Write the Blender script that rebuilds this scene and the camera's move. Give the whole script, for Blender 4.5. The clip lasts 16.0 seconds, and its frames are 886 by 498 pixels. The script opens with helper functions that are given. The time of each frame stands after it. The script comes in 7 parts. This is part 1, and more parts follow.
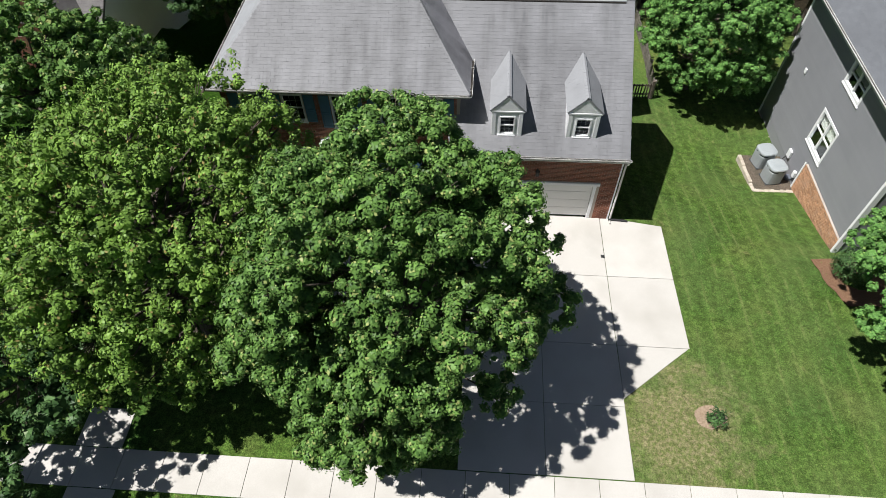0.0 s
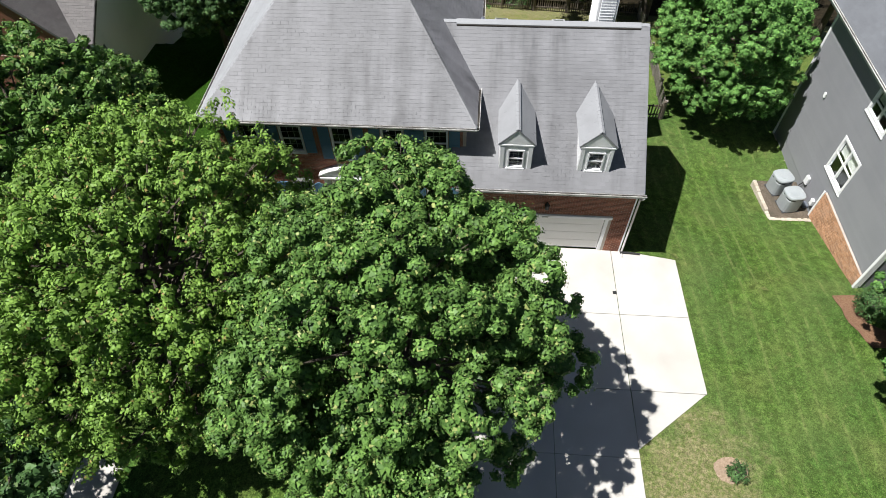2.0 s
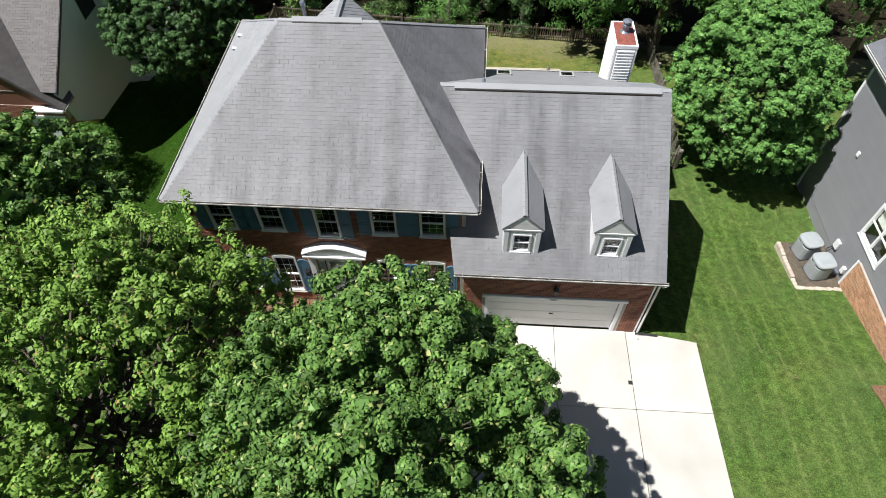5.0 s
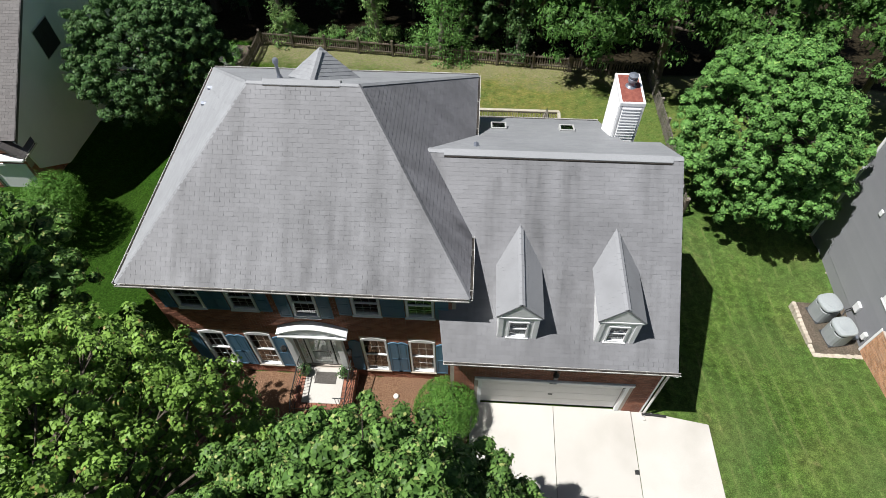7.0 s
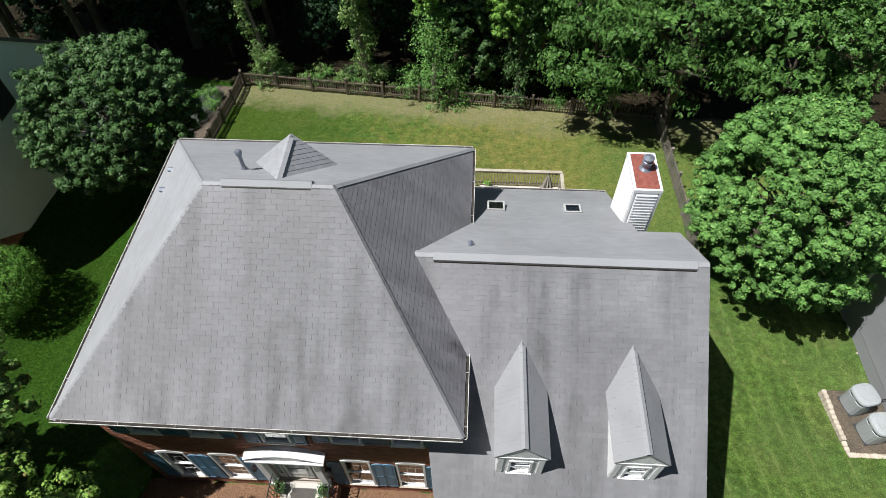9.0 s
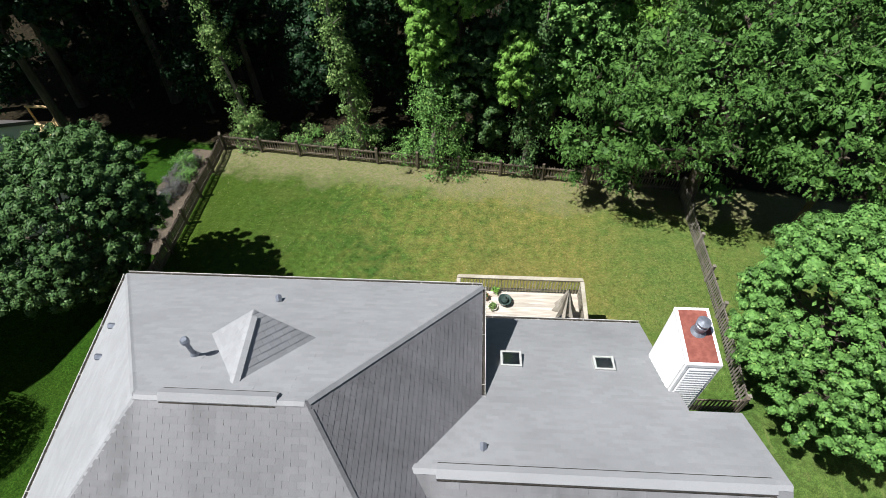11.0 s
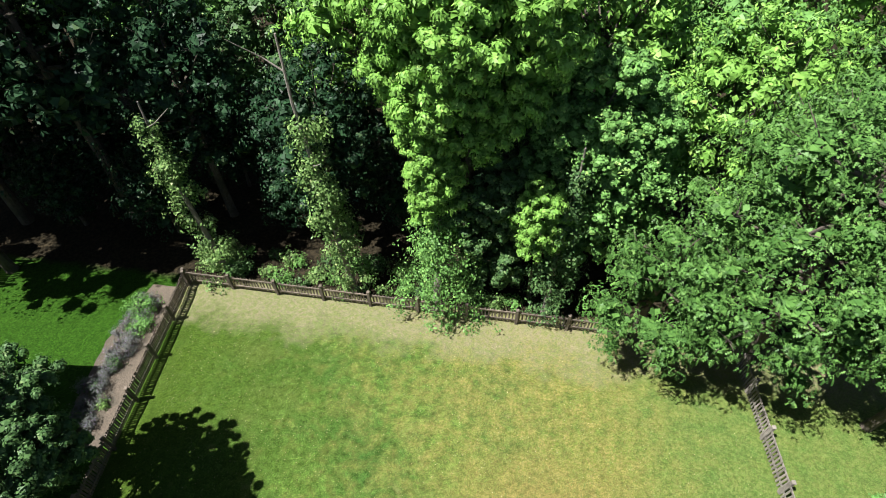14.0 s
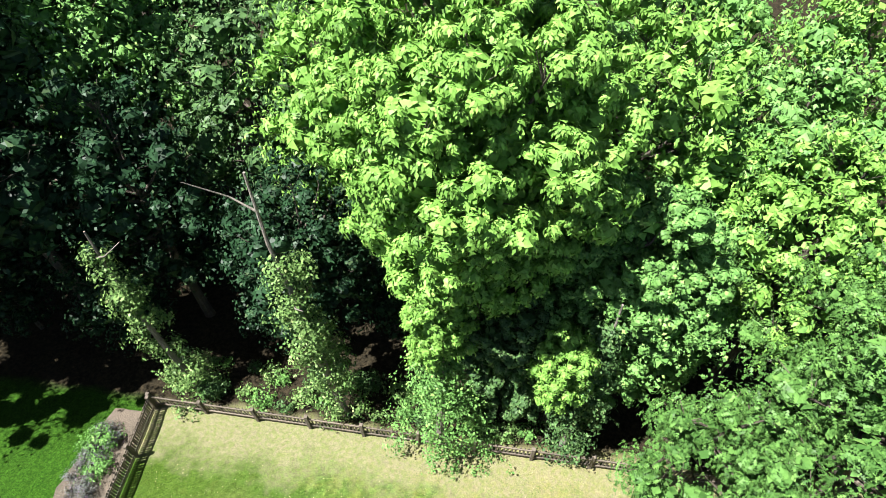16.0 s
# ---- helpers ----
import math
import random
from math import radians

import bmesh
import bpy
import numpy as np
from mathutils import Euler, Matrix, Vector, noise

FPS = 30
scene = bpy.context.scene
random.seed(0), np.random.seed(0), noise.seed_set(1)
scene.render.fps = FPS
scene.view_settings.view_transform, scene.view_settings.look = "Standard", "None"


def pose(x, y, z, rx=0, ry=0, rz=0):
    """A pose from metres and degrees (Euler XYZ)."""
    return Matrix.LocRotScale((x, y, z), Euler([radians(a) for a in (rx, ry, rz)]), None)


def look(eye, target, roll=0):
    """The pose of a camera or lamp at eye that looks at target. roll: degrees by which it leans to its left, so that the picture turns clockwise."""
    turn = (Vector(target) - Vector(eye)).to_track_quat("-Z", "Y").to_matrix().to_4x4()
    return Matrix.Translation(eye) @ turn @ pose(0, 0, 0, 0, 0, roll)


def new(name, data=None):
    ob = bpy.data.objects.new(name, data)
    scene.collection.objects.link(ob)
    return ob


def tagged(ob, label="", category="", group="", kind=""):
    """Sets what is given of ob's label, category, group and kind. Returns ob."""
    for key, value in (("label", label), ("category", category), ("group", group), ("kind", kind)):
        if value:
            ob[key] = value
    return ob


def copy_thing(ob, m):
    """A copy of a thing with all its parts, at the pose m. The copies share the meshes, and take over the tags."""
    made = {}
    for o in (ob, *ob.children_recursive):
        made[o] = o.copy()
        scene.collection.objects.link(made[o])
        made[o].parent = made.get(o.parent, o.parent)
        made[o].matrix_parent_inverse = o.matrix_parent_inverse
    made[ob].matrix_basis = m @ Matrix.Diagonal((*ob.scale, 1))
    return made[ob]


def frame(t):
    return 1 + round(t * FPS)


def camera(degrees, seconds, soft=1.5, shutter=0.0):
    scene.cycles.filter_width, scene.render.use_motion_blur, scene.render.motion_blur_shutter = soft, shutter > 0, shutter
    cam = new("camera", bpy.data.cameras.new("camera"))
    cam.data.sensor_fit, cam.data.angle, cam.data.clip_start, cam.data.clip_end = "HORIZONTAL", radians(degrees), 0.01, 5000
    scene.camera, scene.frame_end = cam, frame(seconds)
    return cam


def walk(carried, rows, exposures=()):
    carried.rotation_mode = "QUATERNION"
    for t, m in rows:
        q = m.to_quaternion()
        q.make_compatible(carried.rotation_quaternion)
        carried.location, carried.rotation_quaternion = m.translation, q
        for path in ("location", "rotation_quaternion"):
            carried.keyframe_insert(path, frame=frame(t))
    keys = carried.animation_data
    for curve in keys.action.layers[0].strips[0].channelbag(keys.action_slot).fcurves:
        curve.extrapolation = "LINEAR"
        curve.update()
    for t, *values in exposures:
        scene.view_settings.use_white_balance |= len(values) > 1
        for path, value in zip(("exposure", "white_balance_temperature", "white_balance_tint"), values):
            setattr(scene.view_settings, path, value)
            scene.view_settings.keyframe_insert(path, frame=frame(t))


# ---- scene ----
cam = camera(72.7, 16.0, soft=0.55)
PATH = [
    (0, (-4.88, -18.351, 21.226), (-4.995, -17.14, 19.638), -1.8),
    (0.5, (-4.991, -17.821, 21.259), (-5.104, -16.614, 19.669), -1.7),
    (1, (-5.084, -17.339, 21.284), (-5.198, -16.133, 19.693), -1.7),
    (1.5, (-5.164, -16.896, 21.314), (-5.278, -15.692, 19.721), -1.7),
    (2, (-5.255, -16.379, 21.327), (-5.367, -15.177, 19.732), -1.7),
    (2.5, (-5.333, -15.809, 21.323), (-5.445, -14.608, 19.728), -1.6),
    (3, (-5.406, -15.196, 21.324), (-5.516, -13.996, 19.727), -1.6),
    (3.5, (-5.48, -14.542, 21.307), (-5.587, -13.341, 19.712), -1.6),
    (4, (-5.558, -13.793, 21.298), (-5.665, -12.594, 19.701), -1.6),
    (4.2, (-5.568, -13.471, 21.295), (-5.674, -12.273, 19.697), -1.5),
    (6.3, (-5.495, -9.905, 21.394), (-5.587, -8.723, 19.783), -1.3),
    (6.5, (-5.521, -9.565, 21.34), (-5.611, -8.38, 19.732), -1.1),
    (7, (-5.507, -8.752, 21.315), (-5.595, -7.563, 19.709), -1.0),
    (7.5, (-5.514, -7.895, 21.305), (-5.598, -6.703, 19.702), -0.9),
    (8, (-5.492, -6.956, 21.286), (-5.576, -5.764, 19.683), -1.0),
    (8.2, (-5.473, -6.546, 21.281), (-5.558, -5.353, 19.678), -1.1),
    (10.3, (-5.713, -1.039, 20.99), (-5.797, 0.17, 19.399), -1.2),
    (10.5, (-5.796, -0.416, 20.984), (-5.876, 0.792, 19.393), -1.0),
    (11, (-5.946, 1.122, 20.98), (-6.025, 2.333, 19.39), -1.1),
    (11.3, (-6.01, 2.041, 20.966), (-6.093, 3.255, 19.379), -1.1),
    (11.5, (-6.116, 2.657, 20.948), (-6.193, 3.874, 19.363), -0.9),
    (12, (-6.287, 4.212, 20.923), (-6.363, 5.435, 19.342), -0.9),
    (12.5, (-6.392, 5.728, 20.929), (-6.468, 6.954, 19.351), -1.0),
    (13, (-6.498, 7.206, 20.944), (-6.574, 8.437, 19.369), -1.1),
    (13.5, (-6.669, 8.691, 21.02), (-6.737, 9.925, 19.448), -0.9),
    (14, (-6.728, 10.305, 21.023), (-6.802, 11.539, 19.45), -1.1),
    (14.5, (-6.92, 11.8, 21.05), (-6.989, 13.037, 19.481), -1.0),
    (15, (-7.081, 13.387, 21.08), (-7.149, 14.627, 19.512), -1.0),
    (15.5, (-7.263, 14.978, 21.174), (-7.324, 16.218, 19.606), -0.8),
    (16, (-7.348, 16.663, 21.291), (-7.406, 17.899, 19.72), -0.8),
]
EXPOSURES = [(0, 0.44), (1.5, 0.62), (3.5, 0.67), (6.5, 0.49), (8, 0.46), (10.5, 0.58), (13, 1.02), (14.5, 1.38), (16, 1.74)]
walk(cam, [(t, look(eye, target, roll)) for t, eye, target, roll in PATH], EXPOSURES)

# ---- light ----
TO_SUN = Vector((-0.47, -0.145, 1.0)).normalized()
world = bpy.data.worlds.new("world")
scene.world = world
world.use_nodes = True
sky = world.node_tree.nodes.new("ShaderNodeTexSky")
sky.sky_type, sky.sun_disc = "NISHITA", False
sky.sun_elevation, sky.sun_rotation = radians(64.5), radians(253)
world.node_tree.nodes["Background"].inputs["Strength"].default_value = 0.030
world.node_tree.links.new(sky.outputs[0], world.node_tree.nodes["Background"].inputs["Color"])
sun = new("sun", bpy.data.lights.new("sun", "SUN"))
sun.data.energy, sun.data.angle, sun.data.color = 5.0, radians(0.53), (1.0, 0.98, 0.955)
sun.matrix_world = look(TO_SUN * 60, (0, 0, 0))

# ---- materials ----
def nodes_of(name):
    m = bpy.data.materials.new(name)
    m.use_nodes = True
    return m, m.node_tree.nodes, m.node_tree.links


def mixer(n, l, a, b, fac, blend="MIX"):
    mx = n.new("ShaderNodeMix")
    mx.data_type, mx.blend_type = "RGBA", blend
    for sock, v in ((mx.inputs[6], a), (mx.inputs[7], b), (mx.inputs[0], fac)):
        if isinstance(v, (int, float)):
            sock.default_value = v
        elif isinstance(v, tuple):
            sock.default_value = (*v, 1)
        else:
            l.new(v, sock)
    return mx.outputs[2]


def noise_fac(n, l, coord, scale, lo=0.35, hi=0.65, detail=4, stretch=None):
    if stretch:
        mp = n.new("ShaderNodeMapping")
        mp.inputs["Scale"].default_value = stretch
        l.new(coord, mp.inputs[0])
        coord = mp.outputs[0]
    t = n.new("ShaderNodeTexNoise")
    t.inputs["Scale"].default_value, t.inputs["Detail"].default_value = scale, detail
    l.new(coord, t.inputs["Vector"])
    r = n.new("ShaderNodeMapRange")
    r.inputs[1].default_value, r.inputs[2].default_value = lo, hi
    l.new(t.outputs[0], r.inputs[0])
    return r.outputs[0]


def surface(name, a, b, fine=30.0, coarse=0.8, c=None, rough=0.8, bump=0.15, island=0.0, piece=0.0, metal=0.0, spec=0.4, stretch=None, dist=0.02):
    """Two colours mixed by fine grain, a third by coarse stains; island and piece: how far single pieces vary in brightness."""
    m, n, l = nodes_of(name)
    p = n["Principled BSDF"]
    pos = n.new("ShaderNodeNewGeometry")
    fine_f = noise_fac(n, l, pos.outputs["Position"], fine, stretch=stretch)
    col = mixer(n, l, a, b, fine_f)
    if c is not None:
        col = mixer(n, l, col, c, noise_fac(n, l, pos.outputs["Position"], coarse, 0.45, 0.75, 6))
    for amount, out in ((island, pos.outputs["Random Per Island"]), (piece, None)):
        if amount:
            if out is None:
                out = n.new("ShaderNodeObjectInfo").outputs["Random"]
            r = n.new("ShaderNodeMapRange")
            r.inputs[3].default_value, r.inputs[4].default_value = 1 - amount, 1 + amount
            l.new(out, r.inputs[0])
            hs = n.new("ShaderNodeHueSaturation")
            l.new(r.outputs[0], hs.inputs["Value"])
            l.new(col, hs.inputs["Color"])
            col = hs.outputs[0]
    l.new(col, p.inputs["Base Color"])
    p.inputs["Roughness"].default_value, p.inputs["Metallic"].default_value = rough, metal
    p.inputs["Specular IOR Level"].default_value = spec
    if bump:
        bn = n.new("ShaderNodeBump")
        bn.inputs["Strength"].default_value, bn.inputs["Distance"].default_value = bump, dist
        l.new(fine_f, bn.inputs["Height"])
        l.new(bn.outputs[0], p.inputs["Normal"])
    return m


def leafage(name, a, b, tip=None, tips=0.93, through_light=0.3, rough=0.44):
    """Leaves: each leaf its own shade between a and b, a few of the colour tip, some light passing through."""
    m, n, l = nodes_of(name)
    p = n["Principled BSDF"]
    geo = n.new("ShaderNodeNewGeometry")
    col = mixer(n, l, a, b, geo.outputs["Random Per Island"])
    col = mixer(n, l, col, tuple(v * 0.55 for v in a), noise_fac(n, l, geo.outputs["Position"], 2.1, 0.45, 0.72))
    if tip:
        mt = n.new("ShaderNodeMath")
        mt.operation = "GREATER_THAN"
        mt.inputs[1].default_value = tips
        l.new(geo.outputs["Random Per Island"], mt.inputs[0])
        col = mixer(n, l, col, tip, mt.outputs[0])
    l.new(col, p.inputs["Base Color"])
    p.inputs["Roughness"].default_value = rough
    p.inputs["Specular IOR Level"].default_value = 0.14
    tr = n.new("ShaderNodeBsdfTranslucent")
    l.new(mixer(n, l, col, (0.85, 1.0, 0.45), 0.6, "MULTIPLY"), tr.inputs["Color"])
    mx = n.new("ShaderNodeMixShader")
    mx.inputs[0].default_value = through_light
    l.new(p.outputs[0], mx.inputs[1])
    l.new(tr.outputs[0], mx.inputs[2])
    l.new(mx.outputs[0], n["Material Output"].inputs["Surface"])
    return m


def glass_mat():
    m, n, l = nodes_of("glass")
    p = n["Principled BSDF"]
    p.inputs["Base Color"].default_value = (0.85, 0.9, 0.9, 1)
    p.inputs["Roughness"].default_value = 0.03
    p.inputs["Transmission Weight"].default_value = 1.0
    return m


def lawn_mat():
    m, n, l = nodes_of("lawn")
    p = n["Principled BSDF"]
    pos = n.new("ShaderNodeNewGeometry").outputs["Position"]
    sp = n.new("ShaderNodeSeparateXYZ")
    l.new(pos, sp.inputs[0])

    def ramp(src, lo, hi, a=0.0, b=1.0):
        r = n.new("ShaderNodeMapRange")
        for k, v in zip((1, 2, 3, 4), (lo, hi, a, b)):
            r.inputs[k].default_value = v
        l.new(src, r.inputs[0])
        return r.outputs[0]

    def madd(src, k, add):
        q = n.new("ShaderNodeMath")
        q.operation = "MULTIPLY_ADD"
        q.inputs[1].default_value = k
        l.new(src, q.inputs[0])
        if isinstance(add, float):
            q.inputs[2].default_value = add
        else:
            l.new(add, q.inputs[2])
        return q.outputs[0]

    col = mixer(n, l, (0.044, 0.096, 0.016), (0.098, 0.156, 0.032), noise_fac(n, l, pos, 16, 0.3, 0.7, 6))
    col = mixer(n, l, col, (0.034, 0.086, 0.018), noise_fac(n, l, pos, 0.30, 0.40, 0.75, 9))
    col = mixer(n, l, col, (0.125, 0.140, 0.044), noise_fac(n, l, pos, 0.42, 0.54, 0.88, 9))
    col = mixer(n, l, col, (0.19, 0.18, 0.075), noise_fac(n, l, pos, 1.6, 0.64, 0.82, 8))
    mot = n.new("ShaderNodeHueSaturation")
    l.new(ramp(noise_fac(n, l, pos, 4.0, 0.33, 0.67, 10), 0, 1, 0.64, 1.34), mot.inputs["Value"])
    l.new(col, mot.inputs["Color"])
    col = mot.outputs[0]
    fin = n.new("ShaderNodeHueSaturation")
    l.new(ramp(noise_fac(n, l, pos, 26, 0.3, 0.7, 5), 0, 1, 0.58, 1.42), fin.inputs["Value"])
    l.new(col, fin.inputs["Color"])
    col = fin.outputs[0]
    # the back lawn is drier and patchier
    back = n.new("ShaderNodeMath")
    back.operation = "MULTIPLY"
    own = n.new("ShaderNodeMath")
    own.operation = "MULTIPLY"
    l.new(ramp(sp.outputs[1], 11.5, 15.0), own.inputs[0])
    l.new(ramp(sp.outputs[0], -20.9, -20.4), own.inputs[1])
    l.new(own.outputs[0], back.inputs[0])
    l.new(madd(ramp(sp.outputs[0], -16.0, -4.0, 0.10, 0.95), 1.0, madd(noise_fac(n, l, pos, 1.8, 0.30, 0.72, 12), 0.9, -0.66)), back.inputs[1])
    back.use_clamp = True
    col = mixer(n, l, col, mixer(n, l, (0.122, 0.142, 0.030), (0.225, 0.198, 0.066), noise_fac(n, l, pos, 9, 0.35, 0.65, 6)), back.outputs[0])
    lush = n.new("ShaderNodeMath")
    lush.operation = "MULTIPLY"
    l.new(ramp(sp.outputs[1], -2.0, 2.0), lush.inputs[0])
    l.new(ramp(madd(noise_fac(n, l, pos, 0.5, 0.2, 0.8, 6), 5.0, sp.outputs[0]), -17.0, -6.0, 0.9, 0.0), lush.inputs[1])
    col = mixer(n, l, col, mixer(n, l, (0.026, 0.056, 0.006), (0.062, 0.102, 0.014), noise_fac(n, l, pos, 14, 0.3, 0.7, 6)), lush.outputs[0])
    # the neighbour's lawn beyond the side fence is a deep green
    deep = n.new("ShaderNodeMath")
    deep.operation = "MULTIPLY"
    l.new(ramp(sp.outputs[0], -20.3, -21.3), deep.inputs[0])
    l.new(ramp(sp.outputs[1], 8.0, 12.0), deep.inputs[1])
    col = mixer(n, l, col, mixer(n, l, (0.013, 0.046, 0.004), (0.032, 0.082, 0.008), noise_fac(n, l, pos, 12, 0.3, 0.7, 7)), deep.outputs[0])
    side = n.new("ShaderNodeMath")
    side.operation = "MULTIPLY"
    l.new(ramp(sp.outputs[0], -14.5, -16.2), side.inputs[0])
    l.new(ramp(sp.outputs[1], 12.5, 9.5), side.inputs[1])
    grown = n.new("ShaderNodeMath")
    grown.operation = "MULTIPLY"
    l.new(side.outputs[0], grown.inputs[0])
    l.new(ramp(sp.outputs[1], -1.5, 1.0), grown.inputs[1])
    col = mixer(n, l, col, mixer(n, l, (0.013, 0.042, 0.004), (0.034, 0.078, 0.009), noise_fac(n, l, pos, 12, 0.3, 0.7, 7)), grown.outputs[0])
    # faint mowing lines along the plot
    mp = n.new("ShaderNodeMapping")
    mp.inputs["Rotation"].default_value = (0, 0, radians(7))
    l.new(pos, mp.inputs[0])
    wv = n.new("ShaderNodeTexWave")
    wv.inputs["Scale"].default_value, wv.inputs["Distortion"].default_value, wv.inputs["Detail Scale"].default_value, wv.inputs["Detail"].default_value = 0.46, 4.0, 0.5, 5.0
    l.new(mp.outputs[0], wv.inputs["Vector"])
    hs = n.new("ShaderNodeHueSaturation")
    l.new(ramp(wv.outputs[0], 0, 1, 0.955, 1.045), hs.inputs["Value"])
    l.new(col, hs.inputs["Color"])
    col = hs.outputs[0]
    east = n.new("ShaderNodeMath")
    east.operation = "MULTIPLY"
    l.new(ramp(sp.outputs[0], 0.5, 1.5), east.inputs[0])
    l.new(ramp(sp.outputs[1], 12.0, 10.0), east.inputs[1])
    mp2 = n.new("ShaderNodeMapping")
    mp2.inputs["Rotation"].default_value = (0, 0, radians(-1.5))
    l.new(pos, mp2.inputs[0])
    w2 = n.new("ShaderNodeTexWave")
    w2.inputs["Scale"].default_value, w2.inputs["Distortion"].default_value, w2.inputs["Detail Scale"].default_value, w2.inputs["Detail"].default_value = 0.45, 1.6, 0.5, 5.0
    l.new(mp2.outputs[0], w2.inputs["Vector"])
    mown = n.new("ShaderNodeHueSaturation")
    l.new(ramp(w2.outputs[0], 0, 1, 0.94, 1.08), mown.inputs["Value"])
    l.new(mixer(n, l, col, (0.118, 0.160, 0.050), noise_fac(n, l, pos, 0.33, 0.36, 0.95, 9)), mown.inputs["Color"])
    w3 = n.new("ShaderNodeTexWave")
    w3.inputs["Scale"].default_value, w3.inputs["Distortion"].default_value, w3.inputs["Detail Scale"].default_value, w3.inputs["Detail"].default_value = 0.45, 1.2, 0.7, 6.0
    l.new(mp2.outputs[0], w3.inputs["Vector"])
    thin = n.new("ShaderNodeMath")
    thin.operation = "MULTIPLY"
    l.new(ramp(w3.outputs[0], 0.9, 1.0, 0.0, 0.6), thin.inputs[0])
    l.new(noise_fac(n, l, pos, 0.9, 0.42, 0.7, 8), thin.inputs[1])
    col = mixer(n, l, col, mixer(n, l, mown.outputs[0], (0.17, 0.20, 0.07), thin.outputs[0]), east.outputs[0])
    # scorched band behind the deck, greener along the side fence
    hot = n.new("ShaderNodeVectorMath")
    hot.operation = "DISTANCE"
    hot.inputs[1].default_value = (-3.4, 16.6 * 2.2, 0)
    mp3 = n.new("ShaderNodeMapping")
    mp3.inputs["Scale"].default_value = (1, 2.2, 0)
    l.new(pos, mp3.inputs[0])
    l.new(mp3.outputs[0], hot.inputs[0])
    scorch = ramp(madd(noise_fac(n, l, pos, 0.9, 0.25, 0.75, 9), 4.0, hot.outputs["Value"]), 2.6, 7.0, 0.8, 0.0)
    col = mixer(n, l, col, mixer(n, l, (0.21, 0.17, 0.055), (0.12, 0.125, 0.034), noise_fac(n, l, pos, 5, 0.38, 0.64, 8)), scorch)
    edge = n.new("ShaderNodeMath")
    edge.operation = "MULTIPLY"
    l.new(ramp(madd(noise_fac(n, l, pos, 0.8, 0.2, 0.8, 8), 2.6, sp.outputs[0]), 0.4, 4.6), edge.inputs[0])
    l.new(ramp(sp.outputs[1], 11.0, 12.5, 0.0, 0.6), edge.inputs[1])
    col = mixer(n, l, col, mixer(n, l, (0.05, 0.115, 0.022), (0.10, 0.165, 0.045), noise_fac(n, l, pos, 8, 0.35, 0.65, 6)), edge.outputs[0])
    # worn dry patch at the end of the driveway
    far = n.new("ShaderNodeVectorMath")
    far.operation = "DISTANCE"
    far.inputs[1].default_value = (2.7, -9.6, 0)
    l.new(pos, far.inputs[0])
    worn = ramp(madd(noise_fac(n, l, pos, 1.3, 0.25, 0.75, 9), 2.6, far.outputs["Value"]), 2.5, 4.3, 0.85, 0.0)
    col = mixer(n, l, col, mixer(n, l, (0.25, 0.22, 0.12), (0.13, 0.15, 0.05), noise_fac(n, l, pos, 7, 0.38, 0.62, 8)), worn)
    # dry strip along the back fence, then woodland floor coloured near-black for shade
    across = madd(sp.outputs[0], 0.11, sp.outputs[1])
    wob = noise_fac(n, l, pos, 0.6, 0.2, 0.8, 8)
    dry = ramp(madd(noise_fac(n, l, pos, 2.6, 0.25, 0.75, 9), 1.0, madd(wob, 2.2, across)), 23.7, 25.4)
    straw = mixer(n, l, (0.29, 0.250, 0.160), (0.160, 0.168, 0.070), noise_fac(n, l, pos, 6.0, 0.36, 0.62, 9))
    inside = n.new("ShaderNodeMath")
    inside.operation = "MULTIPLY"
    l.new(madd(dry, 0.7, 0.0), inside.inputs[0])
    l.new(ramp(sp.outputs[0], -21.4, -20.9), inside.inputs[1])
    col = mixer(n, l, col, straw, inside.outputs[0])
    # the trees' shade is painted into the floor colour
    floor_shade_col = mixer(n, l, (0.016, 0.014, 0.009), (0.034, 0.027, 0.016), noise_fac(n, l, pos, 6, 0.35, 0.65, 6))
    col = mixer(n, l, col, floor_shade_col, ramp(madd(wob, 0.8, across), 25.6, 26.1))
    for scale, lo, hi in ((24, 0.68, 1.32), (6, 0.84, 1.16)):
        blades = n.new("ShaderNodeHueSaturation")
        l.new(ramp(noise_fac(n, l, pos, scale, 0.32, 0.68, 6), 0, 1, lo, hi), blades.inputs["Value"])
        l.new(col, blades.inputs["Color"])
        col = blades.outputs[0]
    l.new(col, p.inputs["Base Color"])
    p.inputs["Roughness"].default_value = 0.9
    p.inputs["Specular IOR Level"].default_value = 0.06
    bn = n.new("ShaderNodeBump")
    bn.inputs["Strength"].default_value, bn.inputs["Distance"].default_value = 0.6, 0.05
    l.new(noise_fac(n, l, pos, 38, 0.2, 0.8, 5), bn.inputs["Height"])
    l.new(bn.outputs[0], p.inputs["Normal"])
    return m


